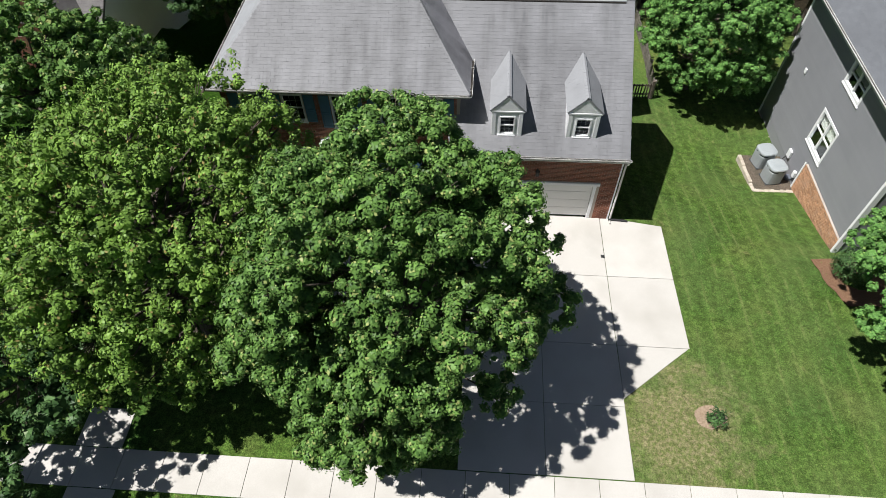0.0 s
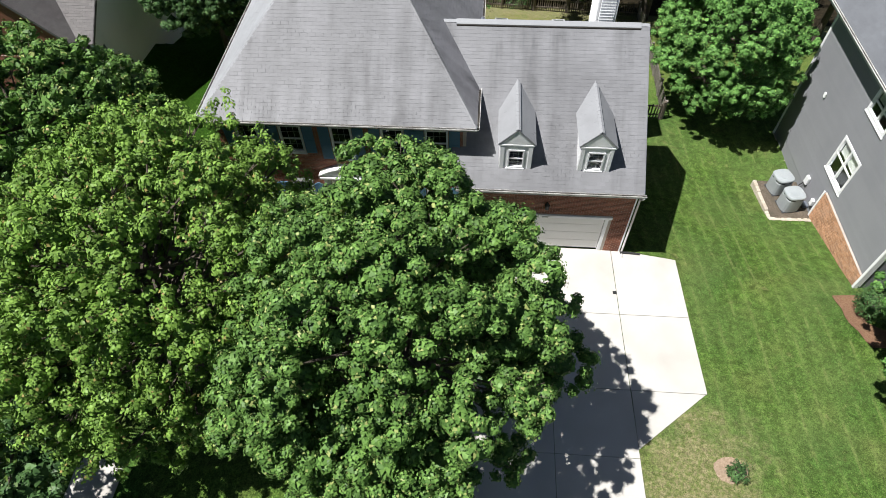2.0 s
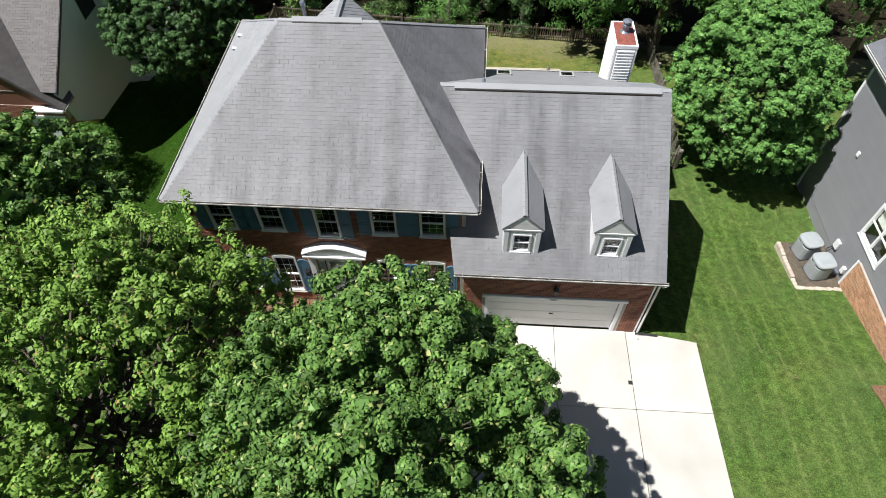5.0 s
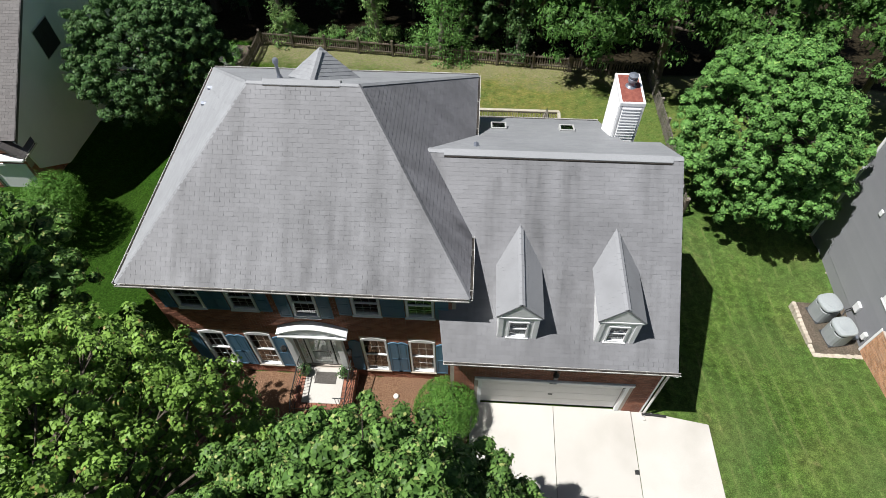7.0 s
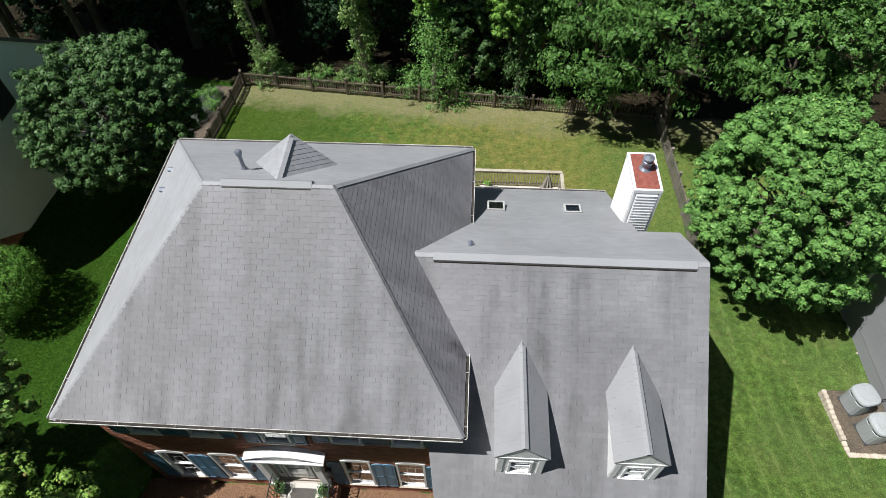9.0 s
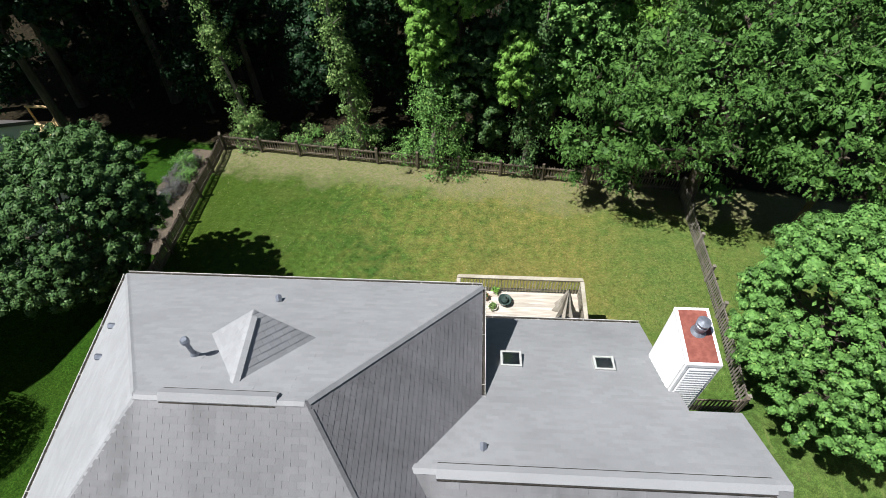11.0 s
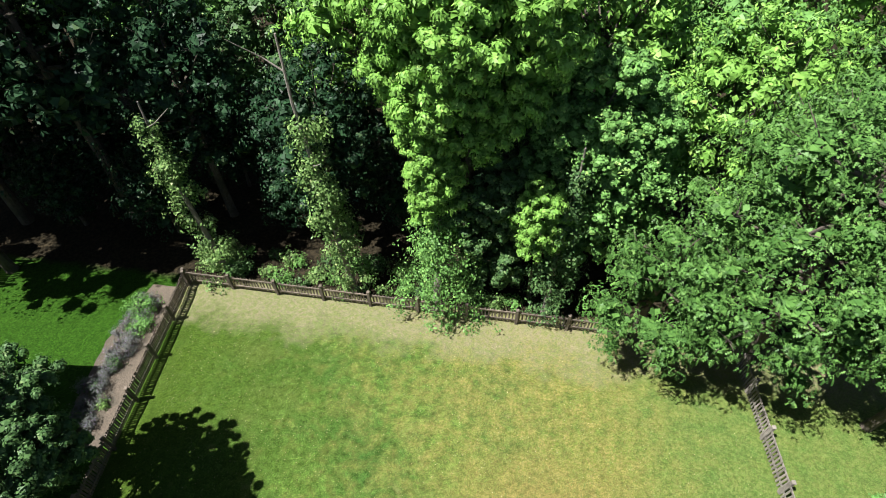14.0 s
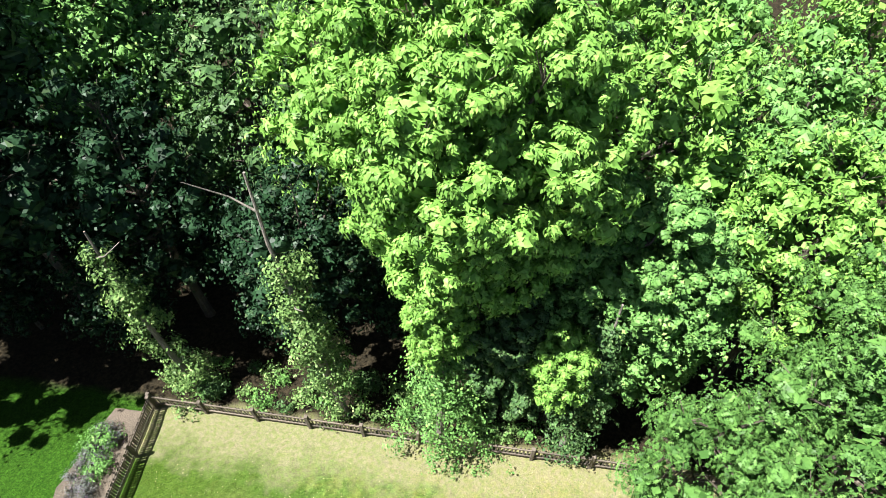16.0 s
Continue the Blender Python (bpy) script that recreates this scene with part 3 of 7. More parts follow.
def lump_centers(rng, lumps, spacing, low=-0.2, layer=0.75, heart=(0, 0, 0)):
    """Twig ends on the upper and outer skin of a group of lumps (center, radius), without those inside another lump."""
    cs, os = [], []
    arr = np.array([(*c, r) for c, r in lumps])
    for c, r in lumps:
        k = max(8, int(4 * math.pi * r * r * 2.2 / (spacing * spacing)))
        d = unit(rng.normal(size=(k, 3)))
        out = unit(np.array([c]) - np.array([heart]))[0]
        d = d[(d[:, 2] + 0.7 * (d @ out) > low)]
        p = np.array(c) + d * np.array((1, 1, layer)) * r * (0.80 + 0.30 * rng.random((len(d), 1)))
        gap = np.linalg.norm((p[:, None, :] - arr[None, :, :3]) / np.array((1, 1, layer)), axis=2) - arr[None, :, 3] * 0.76
        ok = np.sum(gap < 0, axis=1) == 0
        cs.append(p[ok])
        os.append(d[ok])
    cs, os = np.concatenate(cs), np.concatenate(os)
    keep = thinned(rng, cs, spacing * 0.85)
    return cs[keep], os[keep]


def crown_lumps(rng, center, radii, count, lump, fill=0.84, low=0.72, vase=0.0, ragged=1.0):
    """Lumps of twigs spread unevenly over an ellipsoid, in two depths, thin below."""
    out = []
    g = math.pi * (3 - math.sqrt(5))
    ph = rng.random(6) * 6.28
    for i in range(count):
        z = 1 - (1 + low) * (i + 0.5) / count
        q = math.sqrt(max(0, 1 - z * z))
        a = g * i + rng.normal() * 0.3
        wave = 0.05 * math.sin(3 * a + ph[0] + 2 * z) + 0.04 * math.sin(5 * a + ph[1] - 4 * z)
        s = lump * (0.6 + 0.8 * rng.random())
        f = fill + ragged * (wave + 0.05 * rng.normal()) - (0.2 * ragged if rng.random() < 0.3 else 0.0)
        q *= 1 - vase * max(0.0, 0.5 - z) / 1.5
        place = [center[k] + max(0.3, radii[k] * f + lump * 0.3 - s) * u for k, u in enumerate((q * math.cos(a), q * math.sin(a), z))]
        out.append((tuple(place), s))
    return out


def limbs(base, top_z, lumps, r0, rng, every=2, lean=(0, 0)):
    """Trunk and boughs as one set of vertices and faces."""
    V, F = [], []
    def add(pts, rad, seg=7):
        v, f = tube_geo(pts, rad, seg)
        k = len(V)
        V.extend(v)
        F.extend(tuple(i + k for i in fc) for fc in f)
    b = Vector(base)
    t = Vector((b.x + lean[0], b.y + lean[1], top_z))
    mid = [b.lerp(t, s) + Vector((rng.normal() * 0.08, rng.normal() * 0.08, 0)) for s in (0.25, 0.5, 0.75)]
    add([b - Vector((0, 0, 0.3)), b + Vector((0, 0, 0.15)), *mid, t], [r0 * 1.45, r0 * 1.1, r0 * 0.9, r0 * 0.7, r0 * 0.45, r0 * 0.15], 9)
    for c, r in lumps[::every]:
        c = Vector(c)
        s = min(0.85, max(0.2, (c.z - b.z - (c - b).to_2d().length * 0.5) / max(0.1, top_z - b.z)))
        a = b.lerp(t, s)
        m = a.lerp(c, 0.5) + Vector((rng.normal() * 0.12, rng.normal() * 0.12, -0.15))
        add([a, m, c], [r0 * 0.34, r0 * 0.2, 0.02], 6)
        for _ in range(4):
            e = c + Vector((rng.normal(), rng.normal(), abs(rng.normal()) * 0.6)).normalized() * r * 0.85
            add([m.lerp(c, 0.7), e], [r0 * 0.1, 0.008], 5)
    return V, F


def tree(name, base, top, center, radii, count, lump, per, spacing, dome, size, leaf, label, seed, shape=LOBED, r0=0.2, droop=0.35, bark=BARK, fill=0.86, upward=0.6, group="", inner=1.0, low=-0.1, lean=(0, 0), every=3, layer=0.8, vase=0.0, ragged=1.0, under=0.72, shoots=0, core=0.62):
    """A tree: trunk and boughs, and a crown of domed leaf tufts on lumps over an ellipsoid; shoots: single leafy twigs that stand out of it."""
    rng = np.random.default_rng(seed)
    ob = thing(name, label, "tree", group=group, at=base)
    b = np.array(base)
    c = np.array(center) - b
    lumps = crown_lumps(rng, c, radii, count, lump, fill, under, vase, ragged)
    V, F = limbs((0, 0, 0), top - b[2], lumps, r0, rng, every=every, lean=lean)
    mesh_object("trunk", V, F, bark, ob)
    cs, os = lump_centers(rng, lumps, spacing, low, layer, tuple(c))
    main = len(cs)
    if shoots:
        pick = rng.integers(0, len(cs), shoots)
        way = unit(os[pick] + np.array((0, 0, 0.9)) + rng.normal(size=(shoots, 3)) * 0.25)
        long = (0.25 + 0.5 * rng.random((shoots, 1)))
        cs = np.concatenate([cs, *[cs[pick] + way * long * f for f in (0.4, 0.7, 1.0)]])
        os = np.concatenate([os, way, way, way])
    leaves, r = dome_leaves(rng, cs, os, per, dome, size, droop, upward)
    leaf_mesh("crown", *leaves, shape, leaf, ob)
    # the dense twig-and-leaf masses under the outer leaves
    hearts, rads = np.array([q for q, _ in lumps]), np.array([q for _, q in lumps])
    clumps(rng, "leaf_clumps", ([(cs[:main], r[:main] * core, max(layer, 0.6), 2)] if core else []) + [(hearts, rads * (0.46 if core else 0.42), layer, 3 if core and count > 150 else 2)], leaf, ob)
    k = int(inner * 12 * radii[0] * radii[1])
    e = unit(rng.normal(size=(k, 3)))
    e[:, 2] = np.where(e[:, 2] < -0.5, -e[:, 2], e[:, 2])
    taper = 1 - vase * np.clip(0.5 - e[:, 2:3], 0, 1.5) / 1.5
    q = c + e * np.array(radii) * np.concatenate([taper, taper, np.ones_like(taper)], axis=1) * 0.7 * rng.random((k, 1)) ** 0.25
    leaf_mesh("inner_leaves", q, e * 0.6 + rng.normal(size=e.shape) * 0.6 + np.array((0, 0, 0.5)), rng.normal(size=e.shape), max(size, 0.12) * (1.3 + 0.7 * rng.random(k)), BROAD, leaf, ob)
    return ob


# ---- ground ----
def ground_z(x, y):
    drop = 0.45 * min(max((x - 3) / 5, 0), 1) * min(max((y + 3) / 3, 0), 1) * min(max((9 - y) / 5, 0), 1)
    rise = 1.65 * min(max((-23.0 - x) / 2.7, 0), 1) * min(max((18 - y) / 3, 0), 1) * min(max((y - 3) / 4, 0), 1)
    return rise - drop + float(np.interp(y, [-60, -1, 0, 6, 15, 26, 60, 140], [0.0, 0.0, -0.1, -1.35, -2.0, -3.95, -8.0, -9.0]))


def ground_sheet():
    xs = [-2500, -600, -200, -90] + [i * 1.0 for i in range(-60, 46)] + [70, 200, 600, 2500]
    ys = [-2500, -600, -200, -80] + [i * 0.5 for i in range(-80, 130)] + [80, 100, 140, 400, 2500]
    rng = np.random.default_rng(3)
    verts, faces = [], []
    for y in ys:
        for x in xs:
            bump = 0.012 * rng.normal() if abs(x) < 60 and (y < -0.5 or y > 11) else 0.0
            if -18 < y < 0.6:
                bump = -0.02
            verts.append((x, y, ground_z(x, y) + bump))
    nx = len(xs)
    for j in range(len(ys) - 1):
        for i in range(nx - 1):
            faces.append((j * nx + i, j * nx + i + 1, (j + 1) * nx + i + 1, (j + 1) * nx + i))
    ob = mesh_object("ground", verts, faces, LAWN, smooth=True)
    tagged(ob, "mown lawn sloping down to a woodland floor coloured dark for shade", "lawn", kind="structure")


ground_sheet()


def slab(parent, ring, z, mat, thick=0.10, name="slab", bevel=0.008):
    bm = bmesh.new()
    prism(bm, [(x, y, z - thick) for x, y in ring], (0, 0, thick))
    bmesh.ops.bevel(bm, geom=list(bm.edges), offset=bevel, segments=1, affect="EDGES")
    return part(name, bm, mat, parent)


def driveway():
    d = thing("driveway", "pale concrete driveway of cast slabs", "driveway", "structure")
    g = 0.008
    top = 0.02
    for (y1, y0) in ((0.05, -3.25), (-3.25, -6.55), (-6.55, -9.1), (-9.1, -11.75)):
        slab(d, [(-5.25 + g, y0 + g), (-2.2 - g, y0 + g), (-2.2 - g, y1 - g), (-5.25 + g, y1 - g)], top, CONCRETE)
        e0, e1 = (0.62 + 0.2 * (-y0 / 11.75), 0.62 + 0.2 * (-y1 / 11.75))
        slab(d, [(-2.2 + g, y0 + g), (e0 - g, y0 + g), (e1 - g, y1 - g), (-2.2 + g, y1 - g)], top, CONCRETE)
    slab(d, [(0.68 + g, -3.25 + g), (3.44, -3.25 + g), (3.36, -0.36), (1.25, -0.02), (0.63 + g, -0.02)], top, CONCRETE)
    slab(d, [(0.74 + g, -6.55 + g), (3.55, -6.55 + g), (3.44, -3.25 - g), (0.68 + g, -3.25 - g)], top, CONCRETE)
    slab(d, [(0.76 + g, -8.78), (3.50, -6.55 - g), (0.75 + g, -6.55 - g)], top, CONCRETE)
    cover = boxed("drain_cover", (0.50, 0.66, -2.28, -2.12, 0.0, 0.028), BLACK_METAL, None, "", 0.004)
    tagged(cover, "small dark metal clean-out cover set in the driveway", "drain cover")


driveway()


def sidewalk():
    s = thing("pavement", "pale concrete pavement of square slabs along the front lawn", "pavement", "structure")
    x = -46.0
    while x < 40:
        w = 1.52
        slab(s, [(x + 0.008, -13.15), (x + w - 0.008, -13.15), (x + w - 0.008, -11.78), (x + 0.008, -11.78)], 0.015, CONCRETE)
        x += w
    w = thing("front_path", "concrete path crossing the pavement towards the street", "path", "structure")
    for y0, y1 in ((-11.76, -10.3), (-14.7, -13.17), (-16.2, -14.7)):
        k = -0.12 * (y0 + 11.7)
        slab(w, [(-19.0 + k, y0 + 0.008), (-17.3 + k, y0 + 0.008), (-17.3 + k, y1 - 0.008), (-19.0 + k, y1 - 0.008)], 0.02, CONCRETE)
    r = mesh_object("road", [(-2500, -22.5, 0.03 - 0.15), (2500, -22.5, -0.12), (2500, -17.2, -0.12), (-2500, -17.2, -0.12)], [(0, 1, 2, 3)], ASPHALT)
    r.location.z = 0.16
    tagged(r, "dark asphalt street in front of the house", "road", kind="structure")
    k = thing("kerb", "concrete kerb between verge and street", "kerb", "structure")
    for i in range(-14, 14):
        boxed("kerb_stone", (i * 3.0 + 0.01, i * 3.0 + 2.99, -17.2, -17.02, -0.1, 0.16), CONCRETE, k, "", 0.02)


sidewalk()


# ---- roofs, walls and windows ----
def clip(poly, edge_a, edge_b):
    out = []
    ex, ey = edge_b[0] - edge_a[0], edge_b[1] - edge_a[1]
    side = [ex * (p[1] - edge_a[1]) - ey * (p[0] - edge_a[0]) for p in poly]
    for i, p in enumerate(poly):
        q, a, b = poly[(i + 1) % len(poly)], side[i], side[(i + 1) % len(poly)]
        if a >= 0:
            out.append(p)
        if (a >= 0) != (b >= 0):
            t = a / (a - b)
            out.append((p[0] + t * (q[0] - p[0]), p[1] + t * (q[1] - p[1])))
    return out


TAB, ROW = 0.305, 0.143


def tab_mesh(mat, joint):
    """One shingle tab, thicker at its lower edge."""
    w, h, lip = TAB - 2 * joint, ROW + 0.012, 0.004 + 2.7 * joint
    v = [(-w / 2, 0, 0.002), (w / 2, 0, 0.002), (w / 2, h, 0.002), (-w / 2, h, 0.002), (-w / 2, 0, lip), (w / 2, 0, lip), (w / 2, h, 0.004), (-w / 2, h, 0.004)]
    me = bpy.data.meshes.new("shingle")
    me.from_pydata(v, [], [(4, 5, 6, 7), (0, 1, 5, 4), (1, 2, 6, 5), (3, 0, 4, 7)])
    me.materials.append(mat)
    return me


def roof_plane(house, ring, mat, stretch=None, name="roof", thick=0.14, seed=1, joint=0.003):
    """A roof slope: a solid deck and its shingle tabs. ring: corners, from the eave's left end to its right, anticlockwise from outside."""
    p = [Vector(q) for q in ring]
    u = (p[1] - p[0]).normalized()
    n = u.cross(p[2] - p[0]).normalized()
    v = n.cross(u)
    flat = [((q - p[0]).dot(u), (q - p[0]).dot(v)) for q in p]
    bm = bmesh.new()
    prism(bm, [q - n * thick for q in p], n * thick)
    deck = part(name, bm, mat, house)
    rng = random.Random(seed)
    vmax, umin, umax = max(q[1] for q in flat), min(q[0] for q in flat), max(q[0] for q in flat)
    verts, faces, near, me, row = [], [], 0, None, 0
    while row * ROW < vmax:
        a = umin - TAB + (TAB / 2 if row % 2 else 0) + rng.uniform(-0.01, 0.01)
        while a < umax:
            v0 = row * ROW
            quad = [(a + joint, v0), (a + TAB - joint, v0), (a + TAB - joint, v0 + ROW + 0.012), (a + joint, v0 + ROW + 0.012)]
            c = quad
            for i in range(len(flat)):
                c = clip(c, flat[i], flat[(i + 1) % len(flat)])
                if len(c) < 3:
                    break
            if len(c) >= 3:
                mid = p[0] + u * (a + TAB / 2) + v * v0
                whole = len(c) == 4 and all(abs(s[0] - t[0]) + abs(s[1] - t[1]) < 1e-6 for s, t in zip(c, quad))
                if whole and stretch and near < 300 and stretch[0] < mid.x < stretch[1] and stretch[2] < mid.y < stretch[3]:
                    near += 1
                    me = me or tab_mesh(mat, joint)
                    ob = new("shingle", me)
                    ob.parent = deck
                    m4 = Matrix.Identity(4)
                    for r in range(3):
                        m4[r][0], m4[r][1], m4[r][2], m4[r][3] = u[r], v[r], n[r], mid[r]
                    ob.matrix_basis = m4
                else:
                    k = len(verts)
                    lift = rng.uniform(0.0, 0.003)
                    tops = []
                    for s, t in c:
                        h = 0.004 + 2.7 * joint + lift - (2.7 * joint) * (t - v0) / ROW
                        tops.append(p[0] + u * s + v * t + n * h)
                    lows = [p[0] + u * s + v * t + n * 0.002 for s, t in c]
                    verts.extend(tops + lows)
                    m = len(c)
                    faces.append(tuple(range(k, k + m)))
                    faces.extend((k + m + i, k + m + (i + 1) % m, k + (i + 1) % m, k + i) for i in range(m))
            a += TAB
        row += 1
    tagged(mesh_object("shingles", verts, faces, mat, deck), kind="stuff")
    return deck


def ridge_caps(house, a, b, mat, half=0.11, name="ridge_cap", drop=0.5):
    """Cap shingles lapped along a ridge or hip."""
    a, b = Vector(a), Vector(b)
    d = (b - a).normalized()
    side = d.cross(Vector((0, 0, 1))).normalized()
    up = side.cross(d)
    verts, faces = [], []
    k = int((b - a).length / 0.2)
    for i in range(k):
        o = a + d * (i * 0.2)
        q = len(verts)
        for t, h in ((0, 0.020), (0.215, 0.013)):
            for s in (-1, 0, 1):
                verts.append(o + d * t + side * s * half + up * (h - (drop * half if s else 0)))
        for t in (0,):
            for s in (-1, 0, 1):
                verts.append(o + d * t + side * s * half + up * (0.006 - (drop * half if s else 0)))
        faces += [(q, q + 1, q + 4, q + 3), (q + 1, q + 2, q + 5, q + 4), (q, q + 6, q + 7, q + 1), (q + 1, q + 7, q + 8, q + 2)]
    return tagged(mesh_object(name, verts, faces, mat, house), kind="stuff")


def ridge_vent(house, x0, x1, y, z, slope, w=0.16):
    """A low tent-shaped vent strip along a ridge, with a painted shadow line down each side."""
    d = slope * w
    ring = [(x0, y - w, z - d), (x0, y + w, z - d), (x0, y + w, z - d + 0.055), (x0, y, z + 0.062), (x0, y - w, z - d + 0.055)]
    v = part("ridge_vent", prism(bmesh.new(), ring, (x1 - x0, 0, 0)), SHINGLE, house, "raised shingle ridge vent")
    # near-black strips stand in for the shadow under the vent's edges
    for q in (-1, 1):
        y0, y1 = y + q * (w + 0.004), y + q * (w + 0.03)
        strip = [(x0 + 0.02, y0, z - d - 0.02), (x0 + 0.02, y1, z - d - 0.03), (x0 + 0.02, y1, z - d + 0.012), (x0 + 0.02, y0, z - d + 0.03)]
        part("vent_shade_strip", prism(bmesh.new(), strip, (x1 - x0 - 0.04, 0, 0)), DIRT_AND_SHADE, v)
    return v


def holes_split(u0, u1, z0, z1, holes):
    zs = sorted({z0, z1, *[min(max(h[k], z0), z1) for h in holes for k in (2, 3)]})
    out = []
    for a, b in zip(zs, zs[1:]):
        if b - a < 1e-4:
            continue
        cur = u0
        for h in sorted(h for h in holes if h[2] < (a + b) / 2 < h[3]):
            if h[0] > cur:
                out.append((cur, h[0], a, b))
            cur = max(cur, h[1])
        if cur < u1:
            out.append((cur, u1, a, b))
    return out


def wall(house, axis, at, u0, u1, z0, z1, holes=(), thick=0.22, mat=MORTAR, name="wall", inward=1):
    """A wall along x (axis "x", at y) or along y (axis "y", at x), with openings right through; inward: the way its thickness goes."""
    bm = bmesh.new()
    lo, hi = sorted((at, at + inward * thick))
    for a, b, c, d in holes_split(u0, u1, z0, z1, list(holes)):
        if axis == "x":
            box(bm, a, b, lo, hi, c, d)
        else:
            box(bm, lo, hi, a, b, c, d)
    return part(name, bm, mat, house)


def bricks(wall_ob, axis, at, u0, u1, z0, z1, holes, mat, out=-1, stretch=None, seed=2, limit=300):
    """Courses of bricks standing proud of the mortar; out: the sign of the wall's outward way."""
    rng = random.Random(seed)
    L, H, step, rise = 0.203, 0.065, 0.213, 0.076
    verts, faces, near, me, row = [], [], 0, None, 0
    z = z0 + 0.006
    while z + H <= z1 + 0.001:
        u = u0 - (step / 2 if row % 2 else 0)
        while u < u1:
            spans = [(max(u, u0), min(u + L, u1))]
            for h in holes:
                if h[2] < z + H and h[3] > z:
                    nxt = []
                    for a, b in spans:
                        if h[0] >= b or h[1] <= a:
                            nxt.append((a, b))
                        else:
                            if h[0] - a > 0.02:
                                nxt.append((a, h[0]))
                            if b - h[1] > 0.02:
                                nxt.append((h[1], b))
                    spans = nxt
            for a, b in spans:
                if b - a < 0.02:
                    continue
                pr = 0.010 + rng.uniform(-0.002, 0.003)
                if stretch and near < limit and stretch[0] < a < stretch[1] and stretch[2] < z < stretch[3] and b - a > L - 0.001:
                    if me is None:
                        d = 0.012
                        vv = [(0, 0, 0), (L, 0, 0), (L, 0, H), (0, 0, H), (0.004, d, 0.004), (L - 0.004, d, 0.004), (L - 0.004, d, H - 0.004), (0.004, d, H - 0.004)]
                        me = bpy.data.meshes.new("brick")
                        me.from_pydata(vv, [], [(4, 5, 6, 7), (0, 1, 5, 4), (1, 2, 6, 5), (2, 3, 7, 6), (3, 0, 4, 7)])
                        me.materials.append(mat)
                    ob = new("brick", me)
                    ob.parent = wall_ob
                    ob.matrix_basis = Matrix.Translation((a, at, z)) @ Matrix.Diagonal((1, out, 1, 1)) if axis == "x" else Matrix.Translation((at, a, z)) @ Matrix(((0, out, 0, 0), (1, 0, 0, 0), (0, 0, 1, 0), (0, 0, 0, 1)))
                    near += 1
                    continue
                k = len(verts)
                e = 0.004
                for d, q in ((0.0, 0.0), (pr, e)):
                    for s, t in ((a + q, z + q), (b - q, z + q), (b - q, z + H - q), (a + q, z + H - q)):
                        verts.append((s, at + out * d, t) if axis == "x" else (at + out * d, s, t))
                faces += [(k + 4, k + 5, k + 6, k + 7), (k, k + 1, k + 5, k + 4), (k + 1, k + 2, k + 6, k + 5), (k + 2, k + 3, k + 7, k + 6), (k + 3, k, k + 4, k + 7)]
            u += step
        z += rise
        row += 1
    tagged(mesh_object("bricks", verts, faces, mat, wall_ob), kind="stuff")


